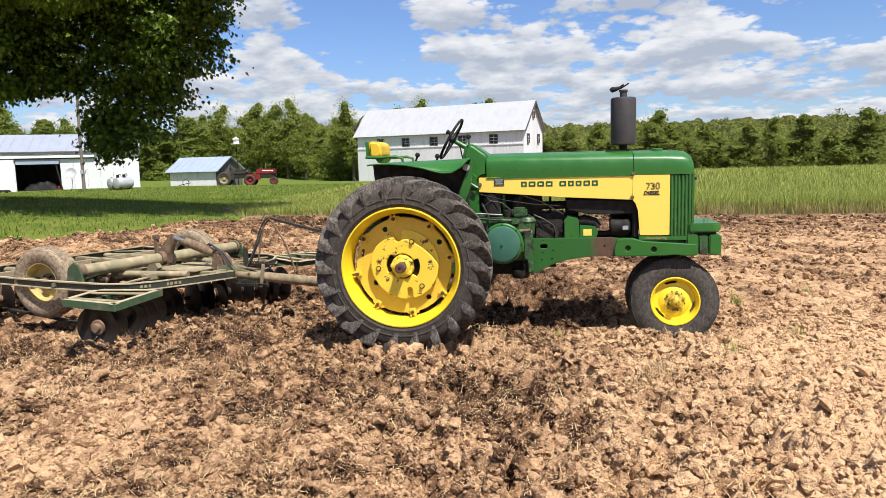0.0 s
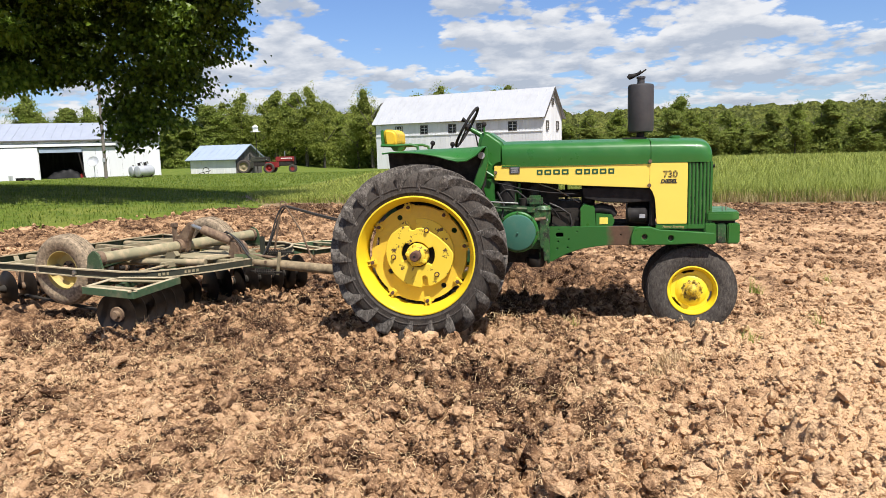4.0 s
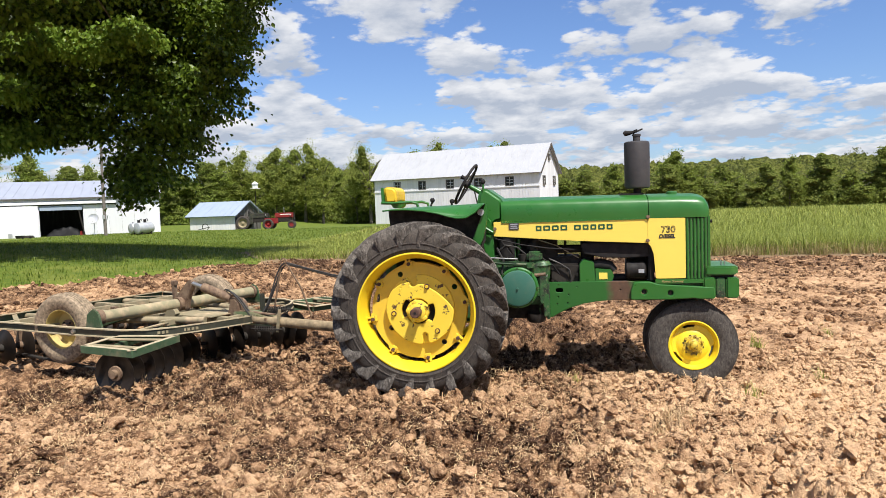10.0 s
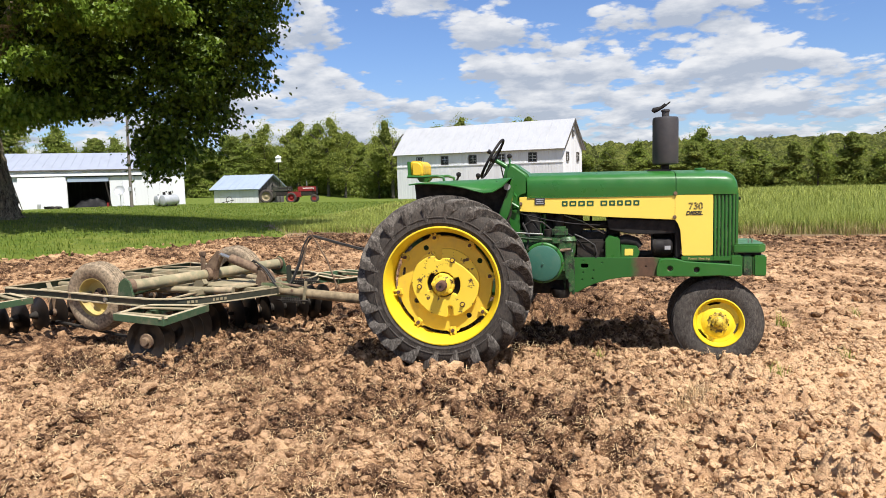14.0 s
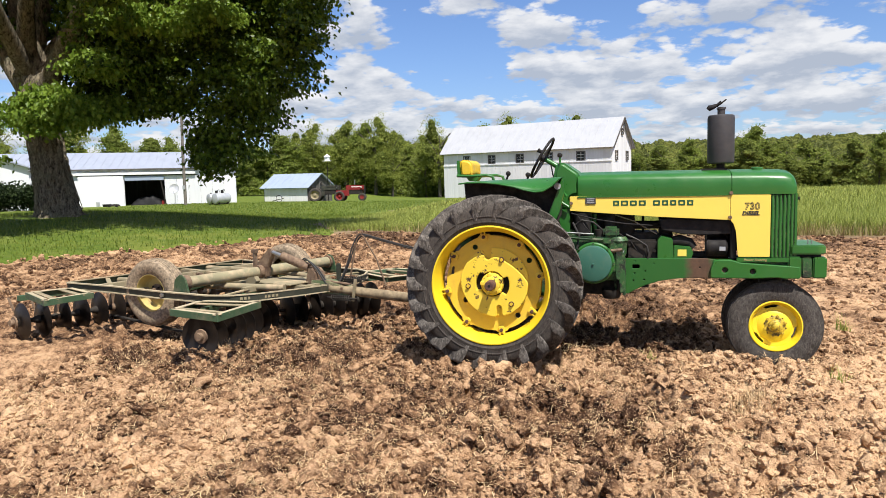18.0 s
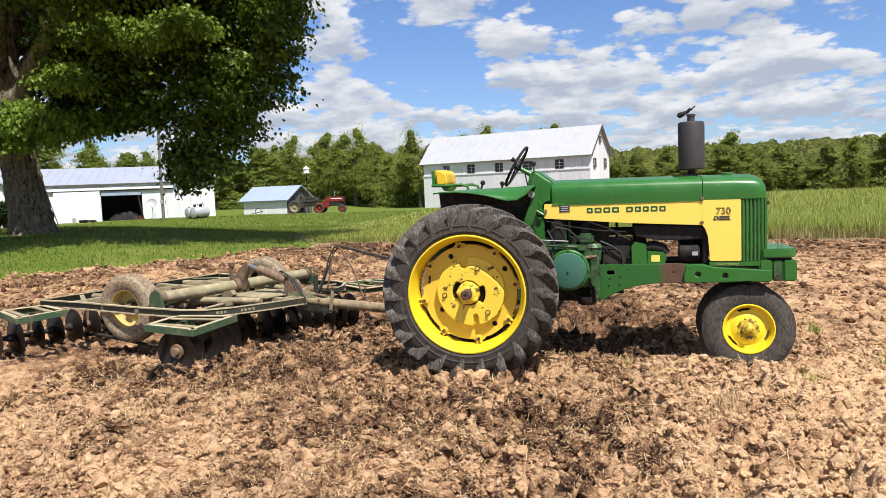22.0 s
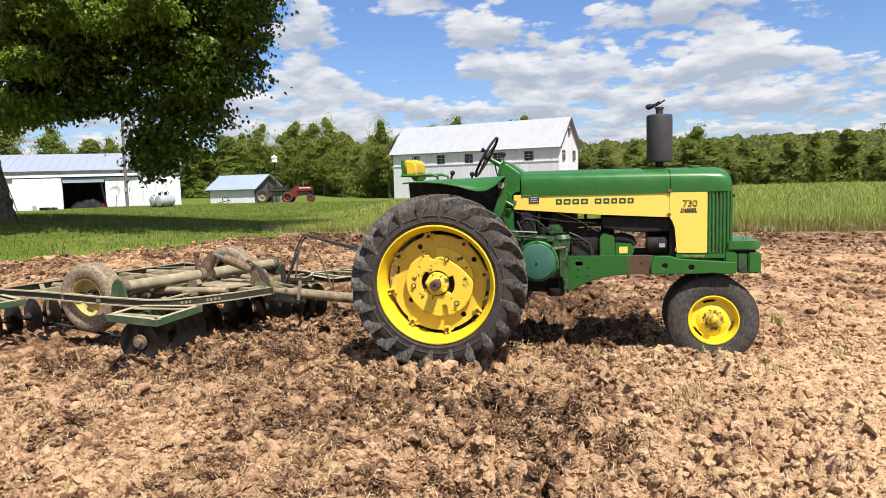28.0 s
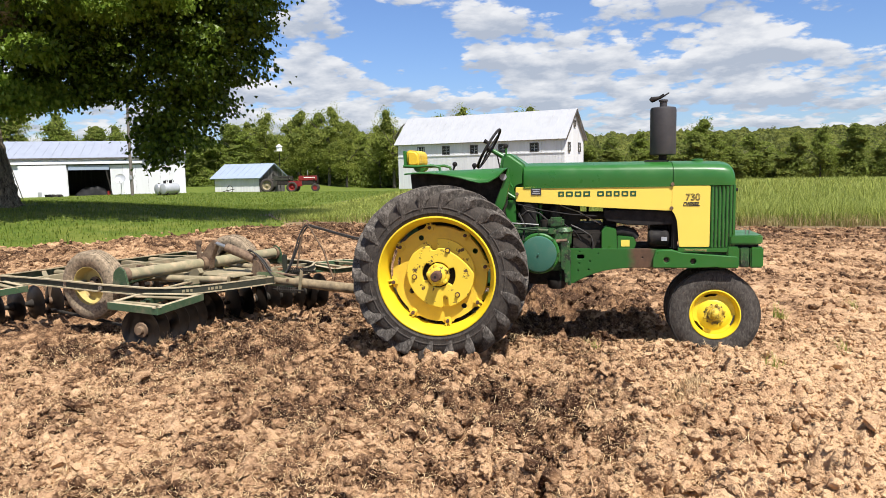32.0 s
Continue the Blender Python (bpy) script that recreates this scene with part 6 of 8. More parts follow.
    part("cable", Geo().tube([(0, 0, -0.1), (-2.25, 1.65, 2.2), (-3.75, 2.45, 4.1), (-5.2, 3.3, 5.8)], 0.022, 6), M["iron"], prop)


GROUND = build_ground()
build_big_tree()
build_woods()
build_bushes()
build_barn()
build_shop()
build_small_shed()
build_yard()
build_clods()
build_plants()

# ---- the tractor ----


def flat_plate(name, outer, holes, thick, mat, parent=None, label="", at=None, bevel=0.0):
    """A plate in x and z with true holes through it; its middle lies at y = 0."""
    cu = bpy.data.curves.new(name, "CURVE")
    cu.dimensions, cu.fill_mode, cu.extrude, cu.bevel_depth, cu.bevel_resolution = "2D", "BOTH", thick / 2 - bevel, bevel, 1
    for poly in (outer, *holes):
        sp = cu.splines.new("POLY")
        sp.points.add(len(poly) - 1)
        for q, (x, z) in zip(sp.points, poly):
            q.co = (x, z, 0, 1)
        sp.use_cyclic_u = True
    tmp = bpy.data.objects.new(name, cu)
    me = bpy.data.meshes.new_from_object(tmp)
    bpy.data.objects.remove(tmp)
    me.transform(Matrix.Rotation(radians(90), 4, "X"))
    me.materials.clear()
    me.materials.append(mat)
    me.shade_smooth()
    me.set_sharp_from_angle(angle=radians(40))
    me.name = name
    return part(name, me, None, parent, label, at=at)


def words(text, size, mat, parent, at, label="", shear=0.0, bold=0.0, space=1.0, thick=0.0015):
    cu = bpy.data.curves.new("lettering", "FONT")
    cu.body, cu.size, cu.shear, cu.offset, cu.space_character, cu.extrude = text, size, shear, bold, space, thick
    tmp = bpy.data.objects.new("lettering", cu)
    me = bpy.data.meshes.new_from_object(tmp)
    bpy.data.objects.remove(tmp)
    me.transform(Matrix.Rotation(radians(90), 4, "X"))
    me.materials.clear()
    me.materials.append(mat)
    return part("lettering", me, None, parent, label, at=at)


def circle(cx, cz, r, n=20):
    return [(cx + r * math.cos(2 * math.pi * k / n), cz + r * math.sin(2 * math.pi * k / n)) for k in range(n)]


def rounded(poly, r, n=4):
    """Rounds the corners of a polygon."""
    out = []
    for i, p in enumerate(poly):
        p, a, b = Vector(p), Vector(poly[i - 1]), Vector(poly[(i + 1) % len(poly)])
        ra = min(r, (a - p).length * 0.45, (b - p).length * 0.45)
        s, e = p + (a - p).normalized() * ra, p + (b - p).normalized() * ra
        for k in range(n + 1):
            t = k / n
            q = s * (1 - t) ** 2 + p * 2 * t * (1 - t) + e * t * t
            out.append((q.x, q.y))
    return out


def bolt(g, x, y, z, r=0.014, h=0.014, n=6):
    g.tube([(x, y, z), (x, y - h, z)], r, n)


def bar_tyre():
    """A ribbed tractor tyre about the y axis; outside at -y."""
    R, w = 0.742, 0.172
    g = Geo()
    side = [(0.500, -0.150), (0.515, -0.160), (0.545, -0.169), (0.549, -0.1735), (0.556, -0.1735), (0.560, -0.1715), (0.592, -0.1735), (0.596, -0.178), (0.602, -0.178), (0.606, -0.173), (0.615, -w), (0.655, -0.166), (0.688, -0.148), (0.712, -0.10), (R - 0.016, -0.045), (R - 0.012, 0.0)]
    prof = side + [(r, -y) for r, y in reversed(side[:-1])]
    g.lathe(prof, 96)
    carcass, all_lugs = g, []
    n = 22
    sec = 12
    for s in (-1, 1):
        for k in range(n):
            lugs = Geo()
            all_lugs.append(lugs)
            t0 = 2 * math.pi * (k + (0.5 if s > 0 else 0)) / n
            base = 0
            for i in range(sec):
                u = i / (sec - 1)
                # from the crown out to the shoulder and down the side wall
                y = s * (-0.012 + 0.192 * min(1, u / 0.80))
                if u <= 0.80:
                    rb = R - 0.016 - 0.048 * (u / 0.80) ** 2.4
                    top = R + 0.040 - 0.040 * (u / 0.8) ** 3
                else:
                    q = (u - 0.80) / 0.20
                    rb = R - 0.066 - 0.095 * q
                    top = R - 0.005 - 0.145 * q
                    y = s * (0.178 - 0.004 * q)
                lead = t0 + 0.30 * min(1.0, u / 0.80) ** 1.15 + (0.05 * (u - 0.8) / 0.2 if u > 0.8 else 0)
                grow = min(1, u / 0.8)
                half_t, half_b = (0.017 + 0.020 * grow**2 - 0.030 * max(0, u - 0.8) / 0.2) / R, (0.026 + 0.026 * grow**2 - 0.036 * max(0, u - 0.8) / 0.2) / R
                yo = y + s * 0.022 * min(1, max(0, (u - 0.6) / 0.2)) * (1 if u <= 0.8 else 1 - 0.85 * (u - 0.8) / 0.2)
                for rr, h, yy in ((rb - 0.012, -half_b, y), (top, -half_t, yo), (top, half_t, yo), (rb - 0.012, half_b, y)):
                    a = lead + h
                    lugs.v.append((rr * math.cos(a), yy, rr * math.sin(a)))
            for i in range(sec - 1):
                a, b = base + 4 * i, base + 4 * i + 4
                lugs.f += [(a + j, a + j + 1, b + j + 1, b + j) for j in range(3)]
            lugs.f += [(base, base + 1, base + 2, base + 3), tuple(base + 4 * (sec - 1) + j for j in (3, 2, 1, 0))]
    return carcass, all_lugs


def rear_wheel(tractor, side):
    """side -1: the wheel on the camera's hand."""
    wheel = new("rear_wheel")
    wheel.parent = tractor
    wheel.matrix_basis = pose(0, 0.79 * side, 0.715, 0, 0, 0 if side < 0 else 180)
    carcass, lugs = bar_tyre()
    tyre = part("tyre", carcass, M["tyre"], wheel, "worn black tractor tyre grey with dust", 0, 35)
    for g in lugs:
        part("tread_bar", g, M["tyre_lug"], tyre, "", 0.003, 25, seg=1)
    rim = [(0.505, -0.150), (0.521, -0.162), (0.520, -0.170), (0.509, -0.172), (0.500, -0.160), (0.488, -0.128), (0.475, -0.100), (0.462, -0.06), (0.458, 0.02), (0.470, 0.09), (0.488, 0.12), (0.500, 0.155), (0.509, 0.165), (0.521, 0.16), (0.505, 0.15)]
    part("rim", Geo().lathe(rim, 80), M["yellow"], wheel, "bright yellow steel rim", 0, 35)
    # wheel disc with true holes; its edge steps in between the clamps
    outer = []
    for k in range(160):
        a = 2 * math.pi * k / 160
        near = abs((math.degrees(a) - 10 + 22.5) % 45 - 22.5)
        r = 0.436 if near < 7 else 0.420
        outer.append((r * math.cos(a), r * math.sin(a)))
    holes = [circle(x, z, 0.027, 16) for x, z in ((-0.158, 0.319), (0.321, 0.204), (-0.254, -0.154), (0.215, -0.282))]
    holes.append(rounded([(-0.388, 0.075), (-0.352, 0.075), (-0.345, 0.15), (-0.372, 0.15)], 0.012))
    flat_plate("wheel_disc", outer, holes, 0.016, M["yellow_disc"], wheel, "faded yellow wheel disc with round holes", at=pose(0, 0.0, 0), bevel=0.003)
    part("disc_dish", Geo().lathe([(0.425, 0.05), (0.424, -0.002), (0.418, -0.008)], 60), M["yellow_disc"], wheel)
    # centre casting: a round back plate with a slot, and a raised face on it
    back = [(0.017 + 0.297 * math.cos(t), 0.015 + 0.297 * math.sin(t)) for t in [radians(94 - 342 * k / 70) for k in range(71)]]
    back += [(-0.066, 0.235), (-0.060, 0.218), (-0.046, 0.208), (-0.028, 0.208), (-0.012, 0.218), (-0.006, 0.235)]
    eye = []
    for k in range(90):
        d = 4 * k
        r = 0.152 if 128 < d < 206 else 0.160 if d < 30 or d > 318 else 0.118
        eye.append((r * math.cos(radians(d)), r * math.sin(radians(d))))
    flat_plate("back_plate", back, [eye], 0.024, M["yellow_chipped"], wheel, "round yellow back plate of the hub casting", at=pose(0, -0.020, 0), bevel=0.004)
    face = [(-0.278, 0.019), (-0.267, 0.093), (-0.226, 0.176), (-0.148, 0.232), (-0.072, 0.250), (-0.066, 0.222), (-0.046, 0.208), (-0.020, 0.208), (-0.002, 0.225), (0.052, 0.232), (0.173, 0.158), (0.256, 0.083), (0.312, 0.009), (0.297, -0.093), (0.247, -0.186), (0.163, -0.250), (0.093, -0.278), (0.089, -0.195), (0.058, -0.176), (0.028, -0.195), (0.033, -0.288), (-0.041, -0.275), (-0.134, -0.237), (-0.208, -0.167), (-0.260, -0.074)]
    pits = [circle(-0.143, 0.204, 0.010, 10), circle(0.250, 0.050, 0.009, 10), circle(-0.060, -0.208, 0.010, 10), circle(-0.04, -0.19, 0.007, 8)]
    flat_plate("hub_casting", rounded(face, 0.022, 3), [eye, *pits], 0.036, M["yellow_chipped"], wheel, "chipped yellow hub casting with two notches", at=pose(0, -0.050, 0), bevel=0.007)
    # black plate put behind the hub's slots to stand for their shade
    part("hub_shade_plate", Geo().lathe([(0.0, -0.0115), (0.175, -0.0115), (0.175, -0.002)], 32), M["black"], wheel)
    hub = [(0.0, -0.104), (0.060, -0.104), (0.072, -0.098), (0.078, -0.080), (0.094, -0.076), (0.100, -0.066), (0.100, -0.01)]
    part("hub", Geo().lathe(hub, 28), M["yellow_chipped"], wheel, "chipped cream-yellow hub")
    for k in range(5):
        t = radians(30 + 72 * k)
        lug = Geo().lathe([(0.0, -0.100), (0.016, -0.098), (0.022, -0.088), (0.024, -0.060)], 12, Matrix.Translation((0.082 * math.cos(t), 0, 0.082 * math.sin(t))))
        part("hub_boss", lug, M["yellow_chipped"], wheel)
    part("axle_end", Geo().lathe([(0.0, -0.196), (0.012, -0.196), (0.014, -0.200), (0.036, -0.200), (0.043, -0.194), (0.045, -0.10)], 24), M["axle_rust"], wheel, "rusty axle end")
    # black disc put in for the dark of the axle's centre hole
    part("axle_hole_disc", Geo().lathe([(0.0, -0.2005), (0.011, -0.2005), (0.011, -0.19)], 12), M["black"], wheel)
    for k in range(8):
        m = Matrix.Rotation(-radians(10 + 45 * k), 4, "Y")
        g = Geo().box((0.420, -0.022, 0), (0.070, 0.030, 0.052), m).box((0.446, -0.045, 0.017), (0.034, 0.040, 0.014), m).box((0.446, -0.045, -0.017), (0.034, 0.040, 0.014), m)
        cl = part("rim_clamp", g, M["yellow_chipped"], wheel, "chipped yellow rim clamp", 0.006)
        c = m @ Vector((0.418, -0.036, 0))
        part("bolt", Geo().tube([(c.x, c.y, c.z), (c.x, c.y - 0.026, c.z)], 0.016, 6), M["axle_rust"], cl)
    for x, z in ((-0.213, -0.019), (0.169, -0.173), (0.088, 0.215)):
        nut = part("casting_washer", Geo().tube([(x, -0.066, z), (x, -0.072, z)], 0.024, 14), M["axle_rust"], wheel)
        part("casting_bolt", Geo().tube([(x, -0.070, z), (x, -0.088, z)], 0.015, 6), M["yellow_worn"], nut)
    part("valve", Geo().tube([(0.33, -0.05, -0.33), (0.31, -0.10, -0.31)], 0.006, 6), M["black"], wheel)
    return wheel


def front_wheel(tractor, side):
    wheel = new("front_wheel")
    wheel.parent = tractor
    wheel.matrix_basis = pose(2.400, 0.185 * side, 0.285, -5 * side * -1 if side < 0 else 5, 0, 0 if side < 0 else 180)
    side_ = [(0.205, -0.062), (0.222, -0.072), (0.262, -0.084), (0.312, -0.086), (0.350, -0.078), (0.378, -0.060), (0.390, -0.030), (0.393, 0.0)]
    prof = side_ + [(r, -y) for r, y in reversed(side_[:-1])]
    part("tyre", Geo().lathe(prof, 64), M["tyre_front"], wheel, "smooth worn black front tyre", 0, 35)
    g = Geo()
    for y in (-0.050, -0.017, 0.017, 0.050):
        q = 0.3925 if abs(y) < 0.03 else 0.384
        g.lathe([(q - 0.004, y - 0.011), (q + 0.006, y - 0.009), (q + 0.006, y + 0.009), (q - 0.004, y + 0.011)], 64)
    part("tread_ribs", g, M["tyre_front"], wheel, "", 0, 35)
    rim = [(0.205, -0.060), (0.222, -0.070), (0.221, -0.078), (0.212, -0.080), (0.204, -0.066), (0.186, -0.030), (0.180, 0.0), (0.195, 0.05), (0.215, 0.07), (0.205, 0.06)]
    part("rim", Geo().lathe(rim, 48), M["yellow"], wheel, "bright yellow rim", 0, 35)
    outer = [((0.182 if (k % 24) < 17 else 0.160) * math.cos(2 * math.pi * k / 72), (0.182 if (k % 24) < 17 else 0.160) * math.sin(2 * math.pi * k / 72)) for k in range(72)]
    flat_plate("wheel_disc", outer, [], 0.010, M["yellow"], wheel, "", at=pose(0, -0.018, 0), bevel=0.002)
    part("disc_dome", Geo().lathe([(0.150, -0.020), (0.120, -0.040), (0.085, -0.048), (0.0, -0.05)], 40), M["yellow"], wheel)
    part("grease_patch", Geo().lathe([(0.088, -0.0478), (0.085, -0.0500), (0.058, -0.0515), (0.0, -0.0525)], 36), M["greasy_yellow"], wheel, "dark greasy ring round the hub")
    part("hub", Geo().lathe([(0.060, -0.045), (0.056, -0.075), (0.038, -0.082), (0.030, -0.110), (0.020, -0.116), (0.0, -0.117)], 24), M["greasy_yellow"], wheel, "greasy yellow hub")
    for k in range(6):
        a = k * math.pi / 3 + 0.3
        g = Geo()
        bolt(g, 0.086 * math.cos(a), -0.046, 0.086 * math.sin(a), 0.011, 0.018)
        part("wheel_bolt", g, M["greasy_yellow"], wheel)
    # raised black discs stand in for shaded holes
    for k in range(6):
        a = k * math.pi / 3 + 0.82
        g = Geo()
        bolt(g, 0.088 * math.cos(a), -0.046, 0.088 * math.sin(a), 0.008, 0.004)
        part("hole_disc", g, M["black"], wheel)
    return wheel


def hood_shell():
    """The long hood: a rounded section drawn along x, turned down at the nose."""
    rows = []
    for x, zt, w, zb, r in ((0.700, 1.672, 0.272, 1.455, 0.070), (0.75, 1.674, 0.282, 1.455, 0.072), (1.40, 1.672, 0.287, 1.452, 0.074), (2.018, 1.668, 0.288, 1.449, 0.076)):
        rows.append((x, zt, w, zb, r))
    return rows


def hood_mesh(rows):
    g = Geo()
    n = 0
    for x, zt, w, zb, r in rows:
        sec = [(-w, zb), (-w - 0.004, zb + 0.06), (-w - 0.002, zt - r - 0.045)]
        for k in range(1, 7):
            a = math.pi * (1 - k / 12)
            sec.append((-w + r * 1.5 + r * 1.5 * math.cos(a), zt - 0.022 - r + r * math.sin(a)))
        sec += [(-w * 0.35, zt - 0.008), (0, zt)]
        sec = sec + [(-y, z) for y, z in reversed(sec[:-1])]
        n = len(sec)
        g.v += [(x, y, z) for y, z in sec]
    for i in range(len(rows) - 1):
        g.f += [(i * n + j, i * n + j + 1, (i + 1) * n + j + 1, (i + 1) * n + j) for j in range(n - 1)]
    return g, n


def burnt_green():
    """Green paint scorched brown round one spot of the frame rail."""
    n = Nodes("scorched_green_paint", 0.45)
    green = n.mix(n.noise(3, 5), (0.014, 0.085, 0.012), (0.022, 0.112, 0.018))
    sep = n.N.new("ShaderNodeSeparateXYZ")
    n.L.new(n.co, sep.inputs[0])
    far = n.math("ABSOLUTE", n.math("SUBTRACT", sep.outputs[0], 1.765), 0.0)
    far = n.math("ADD", far, n.math("MULTIPLY", n.math("SUBTRACT", n.noise(14, 5), 0.5), 0.10))
    brown = n.mix(n.noise(30, 5), (0.045, 0.024, 0.014), (0.13, 0.068, 0.036))
    n.color(n.mix(n.ramp(far, 1, 0, 0.062, 0.135), green, brown)).rough(n.ramp(far, 0.8, 0.4, 0.07, 0.14))
    n.bump(n.noise(60, 5), 0.15, 0.004)
    return n.mat


def build_tractor():
    tr = tagged(new("tractor"), "green and yellow two-cylinder diesel row-crop tractor standing on tilled soil", "tractor")
    for s in (-1, 1):
        rear_wheel(tr, s)
        front_wheel(tr, s)
    G, Y = M["green"], M["yellow_panel"]
    # hood in two parts with a seam, then the nose
    g, n = hood_mesh(hood_shell())
    part("hood", g, G, tr, "glossy dark green hood", 0, 50)
    nose = [(2.024, 1.667, 0.288, 1.449, 0.076), (2.30, 1.664, 0.289, 1.447, 0.078), (2.44, 1.658, 0.288, 1.446, 0.080), (2.495, 1.648, 0.284, 1.445, 0.082), (2.525, 1.628, 0.276, 1.445, 0.084), (2.542, 1.597, 0.266, 1.445, 0.080), (2.546, 1.545, 0.262, 1.445, 0.050)]
    g, n = hood_mesh(nose)
    k = len(g.v) - n
    g.f.append(tuple(k + j for j in range(n)))
    part("nose", g, G, tr, "rounded green nose of the hood", 0, 50)
    part("hood_lip", Geo().box((1.36, -0.284, 1.447), (1.32, 0.02, 0.012)).box((1.36, 0.284, 1.447), (1.32, 0.02, 0.012)), G, tr)
    # yellow side panels
    poly = [(0.630, 1.452), (2.010, 1.446), (2.010, 1.228), (1.40, 1.262), (0.630, 1.324)]
    front = [(2.016, 1.446), (2.335, 1.444), (2.335, 0.905), (2.080, 0.905), (2.062, 1.13), (2.040, 1.195), (2.016, 1.224)]
    for s in (-1, 1):
        y = 0.283 * s
        flat_plate("side_panel", rounded(poly, 0.006), [], 0.008, Y, tr, "pale yellow side panel", at=pose(0, y, 0), bevel=0.002)
        flat_plate("front_side_panel", rounded(front, 0.012), [], 0.008, Y, tr, "pale yellow radiator side panel", at=pose(0, y, 0), bevel=0.002)
    # lettering on the side towards the camera; the maker's name as plain blocks
    yl = -0.2885
    x = 1.017
    widths = [0.052, 0.062, 0.060, 0.060, 0, 0.060, 0.052, 0.052, 0.058, 0.052]
    for k, w in enumerate(widths):
        if w:
            hole = rounded([(x + 0.014, 1.376), (x + w - 0.014, 1.376), (x + w - 0.014, 1.397), (x + 0.014, 1.397)], 0.006)
            flat_plate("maker_mark", rounded([(x, 1.363), (x + w, 1.363), (x + w, 1.410), (x, 1.410)], 0.010 if k % 3 else 0.003), [hole], 0.002, M["letter_green"], tr, "dark green block of the maker's mark", at=pose(0, yl, -0.004 * (x - 1.017)))
            x += w + 0.017
        else:
            x += 0.045
    g = Geo()
    words("730", 0.083, M["letter_black"], tr, pose(2.128, yl, 1.318), "black outlined model number", 0, 0.0018, 1.0)
    words("730", 0.083, M["yellow_panel"], tr, pose(2.128, yl - 0.0012, 1.318), "", 0, -0.0030, 1.0, 0.001)
    words("DIESEL", 0.047, M["letter_black"], tr, pose(2.106, yl, 1.268), "black lettering", 0.25, 0.0022, 1.02)
    pl = part("data_plate", Geo().box((0.816, yl - 0.002, 1.412), (0.092, 0.006, 0.064)), M["plate"], tr, "dark data plate", 0.001, 0)
    for k in range(3):
        part("plate_bar", Geo().box((0.816, yl - 0.0055, 1.430 - 0.018 * k), (0.070 if k != 1 else 0.06, 0.0016, 0.008)), M["plate_mark"], pl, "", 0, 0)
    for bx, bz in ((0.640, 1.392), (2.016, 1.462), (2.010, 1.250)):
        part("panel_bolt", Geo().tube([(bx, -0.285, bz), (bx, -0.305, bz)], 0.017, 12), M["rust"], tr, "", 0.003)
    # grille side ribs and front screen
    grille = new("grille")
    grille.parent = tr
    for s in (-1, 1):
        part("backing", Geo().box((2.43, 0.262 * s, 1.165), (0.19, 0.02, 0.55)), M["green_old"], grille, "", 0, 0)
        for k in range(6):
            part("rib", Geo().tube([(2.355 + 0.031 * k, 0.272 * s, 0.90), (2.355 + 0.031 * k, 0.272 * s, 1.44)], 0.011, 8), G, grille)
        part("corner_post", Geo().box((2.536, 0.255 * s, 1.16), (0.03, 0.05, 0.60)), G, grille, "", 0.01)
    for k in range(16):
        part("front_slat", Geo().box((2.545, 0, 0.905 + 0.034 * k), (0.012, 0.48, 0.020)), M["green_old"], grille, "", 0.002, 0)
    part("screen", Geo().box((2.52, 0, 1.16), (0.02, 0.5, 0.56)), M["black"], grille, "", 0, 0)
    part("radiator", Geo().box((2.20, 0, 1.18), (0.22, 0.52, 0.50)), M["black"], tr, "", 0.01)
    part("sill_band", Geo().box((2.205, -0.285, 0.876), (0.272, 0.02, 0.040)).box((2.43, -0.275, 0.876), (0.18, 0.03, 0.040)), G, tr, "", 0.004)
    words("Power Steering", 0.030, M["letter_yellow"], tr, pose(2.125, -0.2965, 0.869), "small yellow lettering", 0.2, 0.0004)
    part("lamp_knob", Geo().tube([(2.54, -0.22, 1.405), (2.575, -0.22, 1.405)], [0.010, 0.016], 8), M["black"], tr)
    # frame rails and front casting
    rail = [(1.127, 0.880), (1.127, 0.567), (1.150, 0.566), (1.20, 0.596), (1.30, 0.645), (1.42, 0.684), (1.55, 0.706), (1.664, 0.716), (1.90, 0.718), (1.90, 0.874), (1.82, 0.880)]
    holes = [rounded([(1.180, 0.786), (1.254, 0.786), (1.254, 0.832), (1.180, 0.832)], 0.018), circle(1.205, 0.748, 0.012, 8), circle(1.195, 0.682, 0.012, 8), circle(1.300, 0.768, 0.012, 8), circle(1.29, 0.690, 0.013, 8), circle(1.375, 0.838, 0.010, 8), circle(1.21, 0.858, 0.009, 8), circle(1.765, 0.805, 0.012, 8)]
    burnt = burnt_green()
    for s in (-1, 1):
        flat_plate("frame_rail", rail, holes, 0.030, burnt, tr, "green cast frame rail scorched brown in one place", at=pose(0, 0.262 * s, 0), bevel=0.005)
    # black backing added behind the rails so their holes look shaded
    part("rail_hole_backing", Geo().box((1.50, 0, 0.79), (0.70, 0.44, 0.14)).box((1.235, 0, 0.72), (0.19, 0.44, 0.22)), M["black"], tr, "", 0, 0)
    cast = [(1.862, 0.722), (1.862, 0.790), (1.885, 0.862), (1.93, 0.872), (2.02, 0.870), (2.10, 0.846), (2.30, 0.832), (2.570, 0.812), (2.575, 0.725), (2.45, 0.724), (2.40, 0.732), (2.20, 0.722)]
    for s in (-1, 1):
        fc = flat_plate("front_casting", rounded(cast, 0.012, 3), [circle(1.972, 0.786, 0.032, 18), circle(2.200, 0.774, 0.032, 18)], 0.060, G, tr, "green front frame casting", at=pose(0, 0.275 * s, 0), bevel=0.008)
